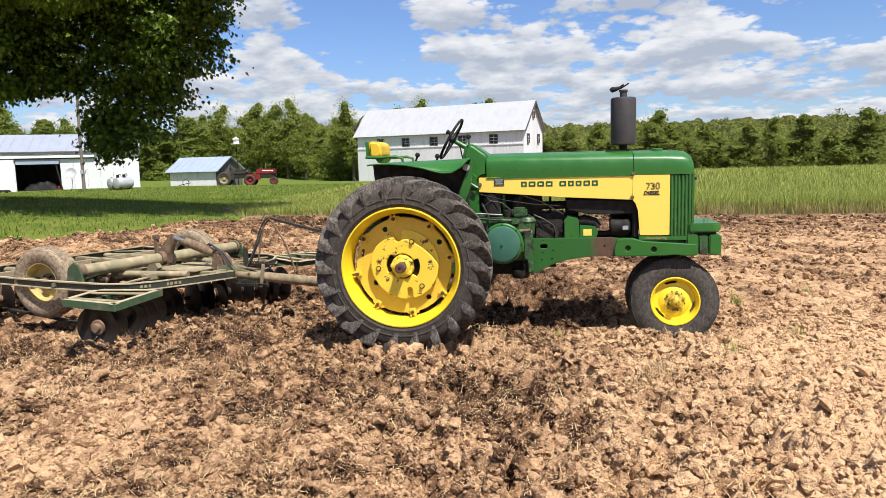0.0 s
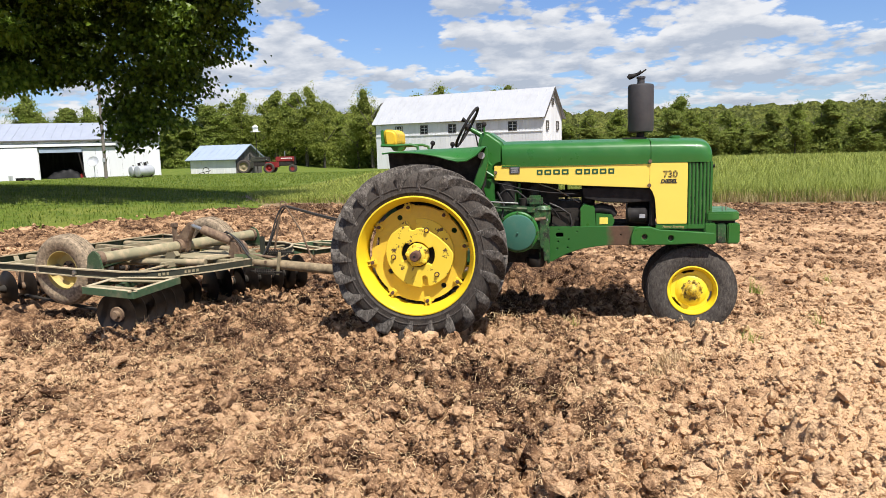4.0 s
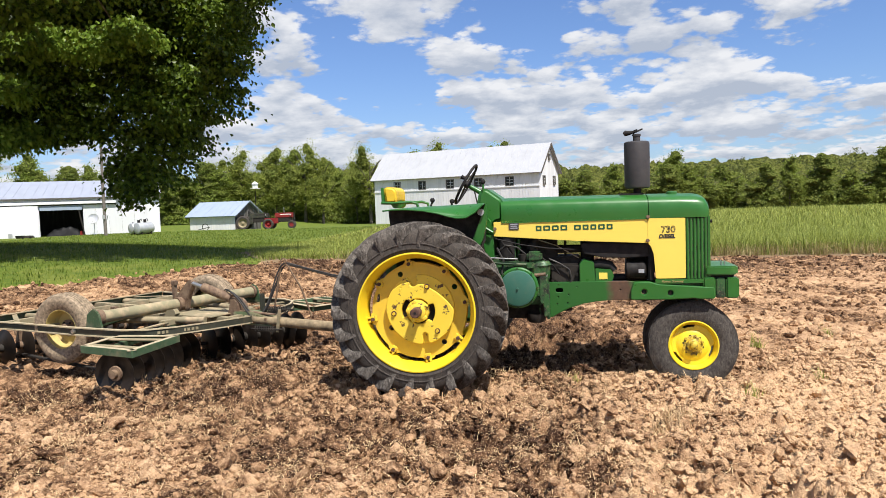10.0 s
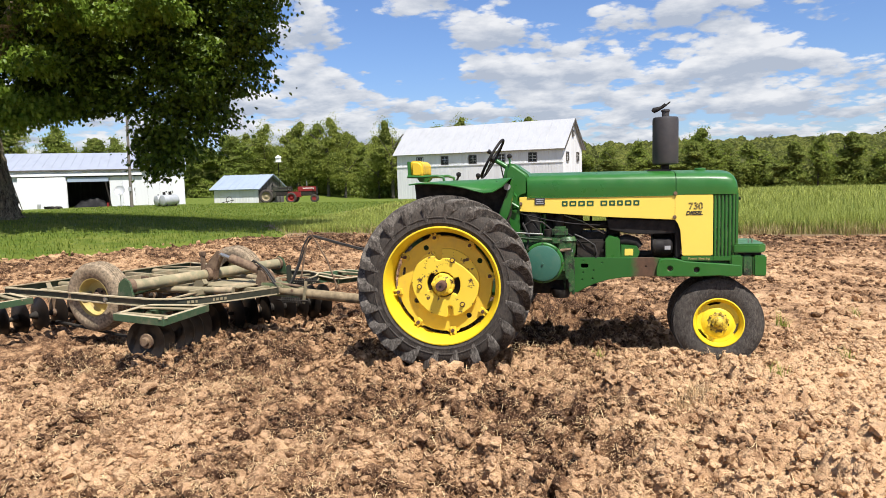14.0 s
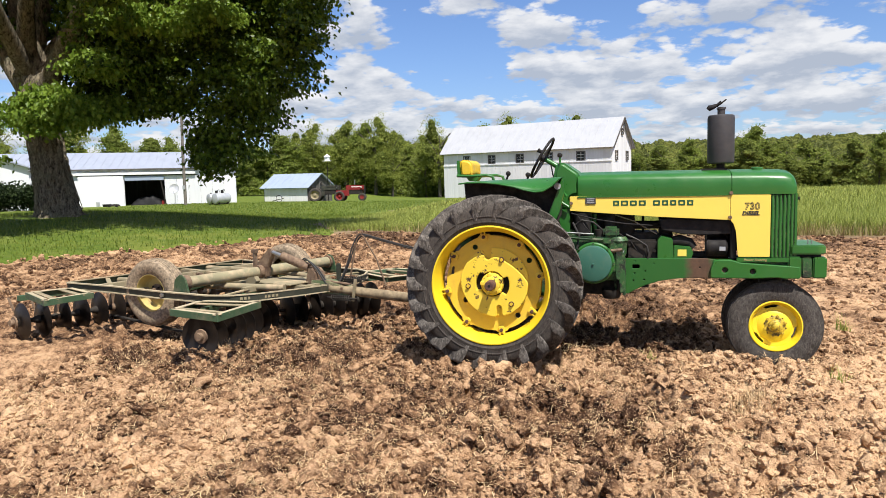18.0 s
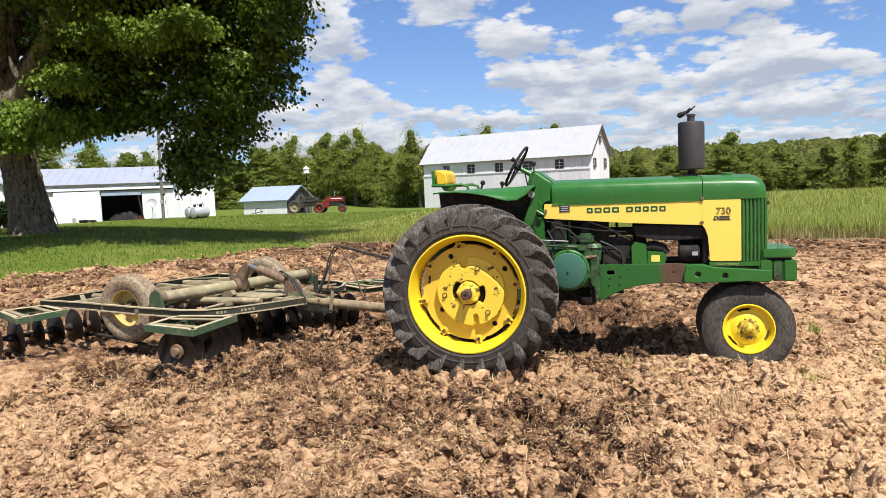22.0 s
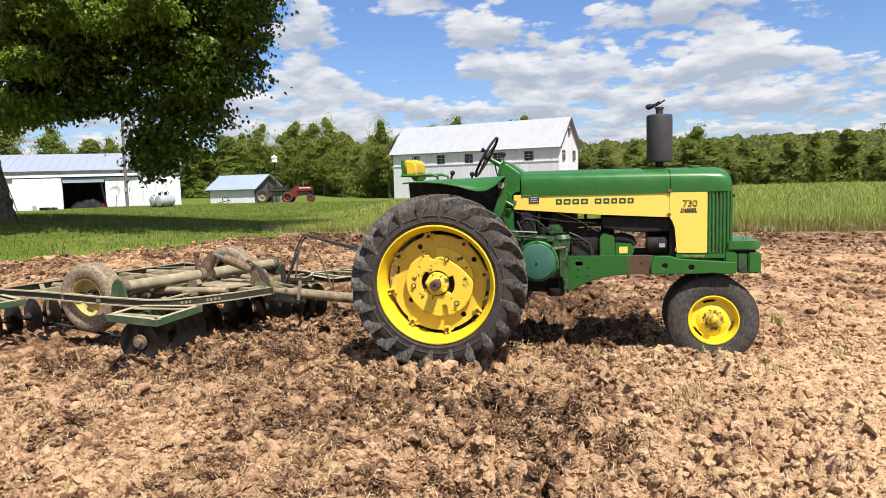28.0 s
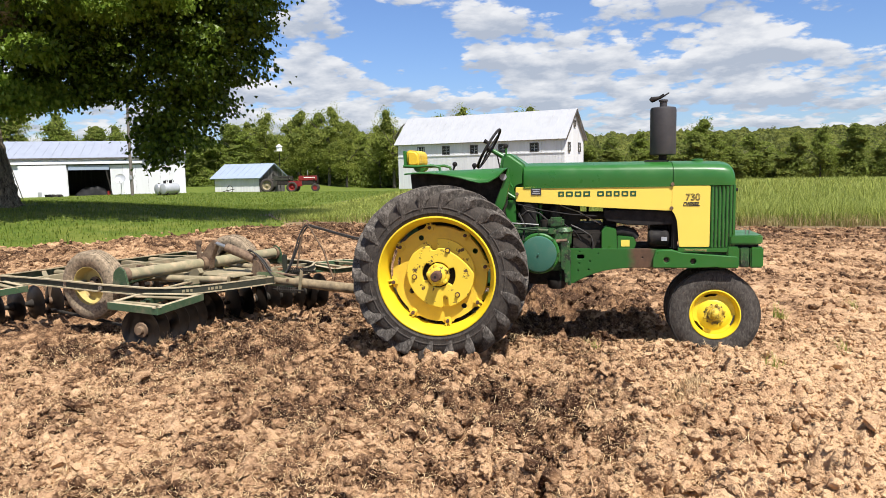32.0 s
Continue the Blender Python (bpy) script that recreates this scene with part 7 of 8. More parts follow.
        for bx, bz in ((1.972, 0.786), (2.200, 0.774)):
            part("bolt", Geo().tube([(bx, 0.262 * s, bz), (bx, 0.288 * s, bz)], 0.020, 6), M["iron"], fc, at=fc.matrix_basis.inverted())
    part("front_bolster", Geo().box((2.30, 0, 0.80), (0.50, 0.50, 0.13)), M["green_old"], tr, "", 0.02)
    wt = new("front_weight")
    wt.parent = tr
    tagged(wt, "green cast front weight bracket")
    part("block", Geo().box((2.535, 0, 0.815), (0.105, 0.60, 0.185)), G, wt, "", 0.012)
    part("block", Geo().box((2.632, 0, 0.812), (0.080, 0.58, 0.178)), M["green_old"], wt, "", 0.010)
    part("block", Geo().box((2.732, 0, 0.812), (0.108, 0.60, 0.182)), G, wt, "", 0.012)
    top = rounded([(2.505, -0.30), (2.73, -0.30), (2.79, -0.24), (2.79, 0.24), (2.73, 0.30), (2.505, 0.30)], 0.02)
    g = Geo().plate([(a, b) for a, b in top], 0.925, 1.005)
    g.v = [(x, z, y) for x, y, z in g.v]
    part("top_slab", g, G, wt, "", 0.012)
    part("spacer", Geo().box((2.64, 0, 0.915), (0.22, 0.5, 0.03)), M["black"], wt, "", 0, 0)
    for k in range(2):
        part("pin", Geo().tube([(2.66 + 0.03 * k, -0.16, 1.0), (2.66 + 0.03 * k, -0.16, 1.045)], 0.006, 6), M["steel"], wt)
    part("pedestal", Geo().tube([(2.40, 0, 0.24), (2.40, 0, 0.52), (2.38, 0, 0.80)], [0.055, 0.075, 0.12], 14).tube([(2.40, -0.24, 0.285), (2.40, 0.24, 0.285)], 0.035), M["iron"], tr, "dark front pedestal", 0)
    # muffler
    muf = new("muffler")
    muf.parent = tr
    body = [(0.0, 1.722), (0.10, 1.722), (0.112, 1.730), (0.116, 1.745), (0.116, 2.130), (0.112, 2.148), (0.10, 2.156), (0.0, 2.158)]
    up = Matrix(((1, 0, 0, 1.957), (0, 0, -1, 0), (0, 1, 0, 0), (0, 0, 0, 1)))
    part("can", Geo().lathe(body, 40, up), M["muffler"], muf, "matt black muffler can", 0, 35)
    part("outlet", Geo().lathe([(0.033, 2.15), (0.033, 2.205), (0.040, 2.208), (0.040, 2.224), (0.031, 2.226), (0.028, 2.16)], 24, up), M["muffler"], muf)
    part("inlet_pipe", Geo().lathe([(0.036, 1.66), (0.036, 1.73)], 20, up), M["black"], muf)
    part("flange", Geo().box((1.945, 0, 1.672), (0.13, 0.12, 0.016)), M["black"], muf, "", 0.004)
    cap = new("rain_cap")
    cap.parent = muf
    cap.matrix_basis = pose(1.913, 0, 2.228)
    part("flap", Geo().lathe([(0.0, 0.008), (0.048, 0.006), (0.051, 0.0), (0.048, -0.006), (0.0, -0.008)], 24, pose(0.060, 0, 0, 90, 0, 0)).box((0.022, 0, 0.013), (0.08, 0.026, 0.018)), M["black"], cap)
    part("counterweight", Geo().tube([(0.016, 0, 0.010), (-0.016, 0, 0.018), (-0.046, 0, 0.030), (-0.066, 0, 0.026)], [0.014, 0.021, 0.027, 0.019], 10), M["black"], cap)
    part("filler_cap", Geo().lathe([(0.05, 1.655), (0.05, 1.676), (0.042, 1.682), (0.0, 1.684)], 20, Matrix(((1, 0, 0, 2.26), (0, 0, -1, -0.02), (0, 1, 0, 0), (0, 0, 0, 1)))), G, tr, "")
    part("air_scoop", Geo().plate(rounded([(1.78, 1.655), (2.0, 1.655), (1.99, 1.674), (1.80, 1.680)], 0.008), -0.09, 0.09), M["black"], tr, "", 0.004)
    # cowl, steering
    cowl = rounded([(0.716, 1.662), (0.640, 1.715), (0.575, 1.764), (0.530, 1.768), (0.495, 1.735), (0.475, 1.640), (0.500, 1.50), (0.505, 1.33), (0.628, 1.325), (0.640, 1.455), (0.716, 1.46)], 0.035)
    part("cowl", Geo().plate(cowl, -0.262, 0.262), G, tr, "green instrument cowl", 0.035, 50, seg=3)
    part("cowl_foot", Geo().plate(rounded([(0.50, 1.335), (0.626, 1.335), (0.626, 1.12), (0.56, 1.12)], 0.01), -0.27, 0.27), G, tr, "", 0.01)
    hub = Vector((0.346, 0, 1.822))
    nrm = Vector((-0.86, 0, 0.51))
    a1, a2 = Vector((0.51, 0, 0.86)), Vector((0, 1, 0))
    sw = new("steering_wheel")
    sw.parent = tr
    part("wheel_rim", Geo().tube([hub + (a1 * math.cos(t) + a2 * math.sin(t)) * 0.207 for t in [2 * math.pi * k / 40 for k in range(41)]], 0.013, 8, False), M["black"], sw, "black steering wheel rim")
    for t in (0.55, 2.65, 4.75):
        part("spoke", Geo().tube([hub, hub + (a1 * math.cos(t) + a2 * math.sin(t)) * 0.205], 0.008, 6), M["iron"], sw)
    part("boss", Geo().tube([hub + nrm * 0.012, hub - nrm * 0.035], [0.03, 0.036], 14), M["black"], sw)
    part("spinner_knob", Geo().tube([hub + a1 * 0.05 + a2 * -0.19 + nrm * 0.0, hub + a1 * 0.05 + a2 * -0.19 + nrm * 0.05], [0.012, 0.022], 10), M["black"], sw)
    part("steering_column", Geo().tube([hub - nrm * 0.03, hub - nrm * 0.32], [0.022, 0.03], 12), G, tr)
    part("column_brace", Geo().tube([hub - nrm * 0.10 + Vector((0, -0.05, -0.02)), (0.46, -0.06, 1.62)], 0.007, 6), M["black"], tr)
    for lx, ly, lz, hx, hz in ((0.548, -0.24, 1.45, 0.536, 1.825), (-0.02, -0.2, 1.50, 0.045, 1.668), (0.20, -0.15, 1.5, 0.225, 1.652)):
        lev = part("lever", Geo().tube([(lx, ly, lz), (hx, ly, hz)], 0.010, 8), G if hz > 1.7 else M["black"], tr)
        part("knob", Geo().lathe([(0.0, -0.024), (0.017, -0.017), (0.024, 0), (0.017, 0.017), (0.0, 0.024)], 14, Matrix.Translation((hx, ly, hz + 0.01))), M["black"], lev)
    # seat
    seat = new("seat")
    seat.parent = tr
    seat.matrix_basis = pose(0.05, 0, 0)
    tagged(seat, "worn yellow cushioned seat on a green frame")
    back = rounded([(-0.468, 1.664), (-0.478, 1.806), (-0.450, 1.822), (-0.385, 1.812), (-0.355, 1.780), (-0.352, 1.690), (-0.370, 1.664)], 0.028)
    part("back_cushion", Geo().plate(back, -0.20, 0.20), M["yellow_worn"], seat, "yellow back cushion with a worn brown top", 0.03, 60, seg=3)
    part("back_shell", Geo().plate(rounded([(-0.500, 1.660), (-0.506, 1.812), (-0.480, 1.816), (-0.474, 1.668)], 0.01), -0.21, 0.21), G, seat, "", 0.008)
    part("cushion", Geo().box((-0.15, 0, 1.50), (0.42, 0.46, 0.09)), M["yellow_worn"], seat, "", 0.035, 60, seg=3)
    part("arm_rest", Geo().tube([(-0.49, -0.27, 1.668), (-0.36, -0.27, 1.662), (-0.20, -0.27, 1.668), (-0.14, -0.27, 1.65), (-0.12, -0.27, 1.56)], 0.014, 8), G, seat)
    part("arm_rest", Geo().tube([(-0.49, 0.27, 1.668), (-0.36, 0.27, 1.662), (-0.20, 0.27, 1.668), (-0.14, 0.27, 1.65), (-0.12, 0.27, 1.56)], 0.014, 8), G, seat)
    part("bracket", Geo().plate(rounded([(-0.46, 1.672), (-0.30, 1.672), (-0.34, 1.612), (-0.42, 1.612)], 0.02), -0.06, 0.06), G, seat, "", 0.01)
    part("pillar", Geo().tube([(-0.30, 0, 1.1), (-0.25, 0, 1.46)], 0.06, 12), M["green_old"], seat)
    # fenders: a curled sheet over each tyre
    for s in (-1, 1):
        fd = new("fender")
        fd.parent = tr
        xs = [-0.305, -0.22, -0.09, 0.05, 0.18, 0.28, 0.36, 0.44, 0.52, 0.585]
        zi = [1.600, 1.612, 1.618, 1.622, 1.624, 1.626, 1.628, 1.630, 1.634, 1.636]
        zo = [1.594, 1.602, 1.600, 1.586, 1.560, 1.530, 1.512, 1.516, 1.560, 1.622]
        g = Geo()
        prof = 7
        for x_, a, b in zip(xs, zi, zo):
            for j in range(prof):
                u = j / (prof - 1)
                g.v.append((x_, s * (0.50 + 0.27 * u), a + (b - a) * u**2.2))
        m_ = len(xs)
        g.f += [(i * prof + j, i * prof + j + 1, (i + 1) * prof + j + 1, (i + 1) * prof + j) for i in range(m_ - 1) for j in range(prof - 1)]
        sh = part("top_sheet", g, G, fd, "glossy green fender top", 0, 60)
        sol = sh.modifiers.new("thick", "SOLIDIFY")
        sol.thickness = 0.006
        # the fender's shaded inside is painted in as a near-black sheet
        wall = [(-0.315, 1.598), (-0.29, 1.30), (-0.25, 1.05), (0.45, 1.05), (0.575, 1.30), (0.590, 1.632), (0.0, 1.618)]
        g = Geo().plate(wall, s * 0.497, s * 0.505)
        part("inner_sheet", g, M["iron"], fd, "inner sheet coloured near black for its shade", 0, 0)
        edge = [(0.590, 1.640), (0.540, 1.50), (0.470, 1.33), (0.44, 1.20), (0.50, 1.20), (0.560, 1.32), (0.600, 1.50)]
        part("front_edge", Geo().plate(rounded(edge, 0.02), s * 0.50, s * 0.565), G, fd, "", 0.006)
        part("rolled_lip", Geo().tube([(x_, s * 0.77, b) for x_, b in zip(xs, zo)], 0.007, 8), G, fd)
        part("badge", Geo().tube([(0.548, s * 0.575, 1.555), (0.548, s * 0.60, 1.555)], 0.030, 14), M["plate_mark"], fd)
    # transmission, axle, pulley cover
    part("transmission_case", Geo().box((0.15, 0, 0.83), (1.15, 0.56, 0.62)), M["green_old"], tr, "", 0.04)
    part("rear_axle_housing", Geo().tube([(0, -0.66, 0.715), (0, -0.30, 0.715), (0, 0.30, 0.715), (0, 0.66, 0.715)], [0.09, 0.15, 0.15, 0.09], 18), M["green_old"], tr)
    part("main_case", Geo().plate(rounded([(0.62, 1.085), (1.02, 1.085), (1.10, 1.02), (1.13, 0.74), (1.09, 0.69), (0.64, 0.69)], 0.04), -0.36, 0.36), M["green_old"], tr, "oily green crankcase", 0.02)
    part("oil_pan", Geo().plate(rounded([(0.60, 0.72), (1.12, 0.72), (1.10, 0.58), (1.00, 0.535), (0.66, 0.55)], 0.03), -0.22, 0.22), M["iron"], tr, "near-black pan under the crankcase", 0.015)
    part("pan_flange", Geo().plate(rounded([(1.02, 0.70), (1.13, 0.70), (1.13, 0.575), (1.04, 0.56)], 0.015), -0.31, -0.20), M["green_old"], tr, "", 0.008)
    for bx, bz in ((0.66, 1.05), (0.78, 1.065), (0.98, 1.06), (1.06, 0.99), (1.09, 0.86), (1.09, 0.74), (0.66, 0.72)):
        part("case_bolt", Geo().tube([(bx, -0.355, bz), (bx, -0.378, bz)], 0.013, 6), M["green_old"], tr)
    part("side_cover", Geo().plate(rounded([(0.64, 1.06), (1.04, 1.06), (1.075, 0.98), (1.075, 0.72), (0.66, 0.72)], 0.05), -0.385, -0.35), M["green_old"], tr, "oily green side cover", 0.01)
    part("lever_link", Geo().plate(rounded([(1.045, 0.96), (1.10, 0.96), (1.105, 0.80), (1.07, 0.70), (1.045, 0.72)], 0.012), -0.425, -0.39), M["green_old"], tr, "", 0.006)
    part("fuel_bowl", Geo().tube([(1.075, -0.35, 0.60), (1.075, -0.35, 0.66), (1.075, -0.35, 0.69)], [0.022, 0.030, 0.030], 12), M["iron"], tr)
    part("fuel_line", Geo().tube([(1.075, -0.36, 0.69), (1.07, -0.40, 0.78), (1.10, -0.38, 0.90), (1.12, -0.33, 1.02)], 0.006, 6), M["steel"], tr)
    part("magneto", Geo().box((1.00, -0.30, 1.13), (0.14, 0.14, 0.09)), M["green_old"], tr, "", 0.02)
    part("filter_bowl", Geo().tube([(0.90, -0.28, 1.07), (0.90, -0.28, 1.15)], [0.045, 0.055], 14), M["iron"], tr)
    part("throttle_rod", Geo().tube([(0.64, -0.30, 1.30), (0.88, -0.31, 1.24), (1.12, -0.28, 1.20), (1.36, -0.25, 1.18)], 0.006, 6), M["black"], tr)
    part("cable", Geo().tube([(0.66, -0.34, 1.18), (0.74, -0.36, 1.24), (0.84, -0.33, 1.22), (0.93, -0.30, 1.14)], 0.008, 6), M["hose"], tr)
    yx = Matrix.Translation((0.848, 0, 0.857))
    part("cover_ring", Geo().lathe([(0.186, -0.35), (0.186, -0.445), (0.176, -0.455), (0.10, -0.455)], 40, yx), G, tr, "green pulley guard ring", 0, 35)
    part("pulley_cover", Geo().lathe([(0.160, -0.44), (0.163, -0.490), (0.158, -0.500), (0.140, -0.505), (0.0, -0.512)], 44, yx), M["green_cover"], tr, "blue-green round pulley cover", 0, 35)
    part("cover_nut", Geo().lathe([(0.010, -0.505), (0.010, -0.522), (0.0, -0.524)], 8, yx), M["green_cover"], tr)
    for k in range(8):
        a = k * 0.785
        g = Geo()
        bolt(g, 0.848 + 0.178 * math.cos(a), -0.452, 0.857 + 0.178 * math.sin(a), 0.010, 0.012)
        part("guard_bolt", g, M["green_old"], tr)
    part("control_rod", Geo().tube([(0.44, -0.40, 1.095), (0.62, -0.42, 1.088), (0.95, -0.40, 1.060)], 0.013, 8), M["dusty_green"], tr, "dull green control rod")
    part("rod_clevis", Geo().box((0.965, -0.40, 1.055), (0.07, 0.05, 0.05)).tube([(0.985, -0.40, 1.06), (0.985, -0.36, 0.95)], 0.016, 8), M["green_old"], tr, "", 0.006)
    part("governor_housing", Geo().tube([(1.06, -0.30, 0.93), (1.06, -0.30, 1.05)], [0.075, 0.085], 16).tube([(1.06, -0.30, 1.05), (1.06, -0.30, 1.085)], [0.095, 0.07], 16), M["green_old"], tr, "")
    part("side_bracket", Geo().plate(rounded([(0.98, 0.93), (1.12, 0.95), (1.13, 0.60), (1.08, 0.58), (1.06, 0.84), (0.99, 0.86)], 0.015), -0.40, -0.30), M["green_old"], tr, "", 0.008)
    part("fitting", Geo().tube([(1.00, -0.41, 0.965), (1.10, -0.41, 0.975)], 0.016, 8), M["rust"], tr)
    part("fitting", Geo().tube([(1.03, -0.40, 0.78), (1.03, -0.40, 0.88)], 0.02, 8), M["green_old"], tr)
    part("drain_pan", Geo().lathe([(0.0, 0.52), (0.07, 0.52), (0.09, 0.56), (0.09, 0.60)], 18, Matrix(((1, 0, 0, 1.0), (0, 0, -1, -0.28), (0, 1, 0, 0), (0, 0, 0, 1)))), M["iron"], tr)
    part("case_flange", Geo().box((1.115, -0.285, 0.72), (0.030, 0.10, 0.34)), M["green_old"], tr, "", 0.006)
    for k in range(4):
        part("pipe_post", Geo().tube([(0.80 + 0.16 * k, -0.22 + 0.1 * k, 1.06), (0.80 + 0.16 * k, -0.22 + 0.1 * k, 1.30)], 0.024 if k == 0 else 0.012, 8), M["green_old"] if k == 0 else M["iron"], tr)
    # engine under the hood
    part("fuel_tank", Geo().box((1.32, 0, 1.365), (1.38, 0.52, 0.15)).box((1.70, 0, 1.285), (0.50, 0.48, 0.12)), M["black"], tr, "black fuel tank under the hood", 0.03)
    # dark filler block, added to close the bay where it lies in shade
    part("engine_fill_rear", Geo().plate(rounded([(0.64, 1.05), (1.18, 1.05), (1.21, 1.12), (1.20, 1.35), (0.64, 1.35)], 0.03), -0.10, 0.26), M["iron"], tr, "dark block added to fill the shaded engine bay", 0.02)
    part("air_cleaner", Geo().tube([(0.74, -0.20, 1.08), (0.74, -0.20, 1.30)], 0.085, 18), M["black"], tr, "")
    part("breather", Geo().tube([(0.98, -0.18, 1.09), (0.98, -0.18, 1.24), (1.02, -0.16, 1.30)], [0.05, 0.05, 0.03], 12), M["iron"], tr)
    # black filler under the tank, put in for the bay's shade
    part("engine_fill_top", Geo().plate(rounded([(1.42, 1.235), (2.03, 1.22), (2.03, 1.10), (1.80, 1.092), (1.62, 1.10), (1.44, 1.14)], 0.02), -0.24, 0.20), M["black"], tr, "", 0.01)
    part("cylinder_head", Geo().box((1.30, 0.02, 1.07), (0.24, 0.34, 0.08)), M["iron"], tr, "", 0.015)
    part("cylinder_block", Geo().box((1.27, -0.02, 0.95), (0.28, 0.42, 0.20)), M["iron"], tr, "greasy dark cylinder block", 0.02)
    part("block_cover", Geo().box((1.23, -0.235, 0.95), (0.18, 0.02, 0.15)), M["iron"], tr, "", 0.01)
    for bx, bz in ((1.16, 0.90), (1.16, 1.01), (1.30, 0.90), (1.30, 1.01), (1.38, 0.95)):
        g = Geo()
        bolt(g, bx, -0.235, bz, 0.014, 0.02)
        part("block_bolt", g, M["iron"], tr)
    part("starting_engine", Geo().plate(rounded([(1.405, 0.875), (1.405, 1.05), (1.44, 1.085), (1.535, 1.06), (1.545, 0.875)], 0.015), -0.27, -0.06), G, tr, "green starter housing", 0.012)
    part("battery_box", Geo().plate(rounded([(1.545, 0.875), (1.545, 1.000), (1.690, 0.985), (1.712, 0.935), (1.690, 0.875)], 0.012), -0.27, -0.06), G, tr, "green box with a yellow sticker", 0.008)
    part("sticker", Geo().box((1.615, -0.2715, 0.935), (0.075, 0.003, 0.060)), M["fuel"], tr, "yellow sticker", 0, 0)
    part("air_duct", Geo().tube([(1.54, -0.16, 1.025), (1.60, -0.16, 1.035), (1.68, -0.16, 1.015), (1.715, -0.16, 0.97)], [0.050, 0.055, 0.050, 0.04], 12), M["black"], tr)
    part("generator", Geo().tube([(1.82, -0.18, 0.978), (1.83, -0.18, 0.978), (1.985, -0.18, 0.978), (2.00, -0.18, 0.978)], [0.065, 0.075, 0.075, 0.06], 18), M["black"], tr, "black generator")
    part("filler_pipe", Geo().tube([(0.846, -0.16, 1.10), (0.846, -0.16, 1.31)], 0.019, 12).tube([(0.846, -0.16, 1.19), (0.846, -0.16, 1.21)], 0.027, 12), M["green"], tr, "green upright pipe behind the clutch", 0, 35)
    part("shift_rod", Geo().tube([(0.60, -0.44, 1.135), (0.85, -0.43, 1.118)], 0.007, 8), M["steel"], tr, "bright steel rod")
    part("generator_band", Geo().tube([(1.84, -0.18, 0.978), (1.856, -0.18, 0.978)], 0.0785, 18), M["iron"], tr)
    part("generator_tag", Geo().box((1.955, -0.256, 0.972), (0.05, 0.004, 0.035)), M["plate_mark"], tr, "", 0, 0)
    # two more black fillers standing for shade deep in the bay
    part("engine_fill_mid", Geo().box((1.485, 0.08, 1.09), (0.12, 0.24, 0.44)), M["black"], tr, "", 0.015)
    part("engine_fill_front", Geo().box((1.945, 0.08, 1.00), (0.20, 0.24, 0.28)), M["black"], tr, "", 0.015)
    part("intake_pipe", Geo().tube([(1.15, 0.05, 1.185), (1.50, 0.05, 1.185)], 0.022, 10), M["black"], tr)
    part("far_brace", Geo().beam((0.70, 0.24, 1.10), (1.02, 0.24, 1.34), 0.03, 0.04), M["iron"], tr)
    part("fan_shroud", Geo().box((2.045, 0, 1.10), (0.05, 0.50, 0.44)), M["black"], tr, "", 0.01)
    part("fan_belt", Geo().tube([(2.01, -0.18, 0.92), (2.01, -0.10, 1.20)], 0.010, 6), M["black"], tr)
    part("lower_hose", Geo().tube([(1.55, -0.10, 0.905), (1.78, -0.12, 0.905), (2.05, -0.10, 0.92)], 0.030, 10), M["black"], tr)
    part("exhaust_manifold", Geo().tube([(1.15, -0.05, 1.17), (1.45, -0.08, 1.175), (1.85, -0.05, 1.20), (1.95, 0, 1.35)], 0.034, 10), M["iron"], tr)
    part("wiring", Geo().tube([(1.13, -0.27, 1.10), (1.22, -0.275, 1.06), (1.31, -0.275, 1.00), (1.33, -0.27, 0.92), (1.32, -0.27, 0.88)], 0.009, 6), M["hose"], tr, "grey conduit")
    part("wiring", Geo().tube([(1.00, -0.32, 1.16), (1.09, -0.33, 1.10), (1.17, -0.30, 1.04), (1.22, -0.28, 0.96)], 0.007, 6), M["black"], tr)
    part("wiring", Geo().tube([(0.70, -0.32, 1.28), (0.76, -0.36, 1.20), (0.84, -0.40, 1.10)], 0.005, 6), M["black"], tr)
    part("injector_line", Geo().tube([(1.02, -0.18, 1.28), (1.2, -0.22, 1.22), (1.40, -0.2, 1.10)], 0.006, 6), M["steel"], tr)
    part("hose", Geo().tube([(0.66, -0.36, 1.22), (0.72, -0.38, 1.10), (0.70, -0.40, 0.98)], 0.010, 6), M["hose"], tr)
    part("steering_shaft", Geo().tube([(0.72, 0.05, 1.32), (2.3, 0.02, 1.30)], 0.018, 8), M["black"], tr)
    part("clutch_lever", Geo().tube([(0.60, -0.30, 1.46), (0.56, -0.31, 1.52), (0.53, -0.31, 1.42), (0.62, -0.31, 1.36)], 0.014, 8), G, tr)
    # drawbar at the back
    part("drawbar", Geo().box((-0.42, 0, 0.40), (0.85, 0.09, 0.045)), M["rust"], tr, "", 0.008)
    part("drawbar_support", Geo().box((-0.22, 0, 0.50), (0.10, 0.5, 0.20)), M["green_old"], tr, "", 0.01)
    return tr, cap


tractor, rain_cap = build_tractor()

# ---- the disc harrow ----


def channel(a, b, w=0.05, h=0.064, t=0.007):
    """An angle bar from a to b: an upright web with a flat top flange."""
    a, b = Vector(a), Vector(b)
    web, top = Geo().beam(a, b, t, h), Geo()
    d = (b - a).normalized()
    s = d.cross(Vector((0, 0, 1))).normalized()
    up = Vector((0, 0, h / 2 - t / 2))
    top.beam(a + up + s * w / 2, b + up + s * w / 2, w, t + 0.002)
    return web, top


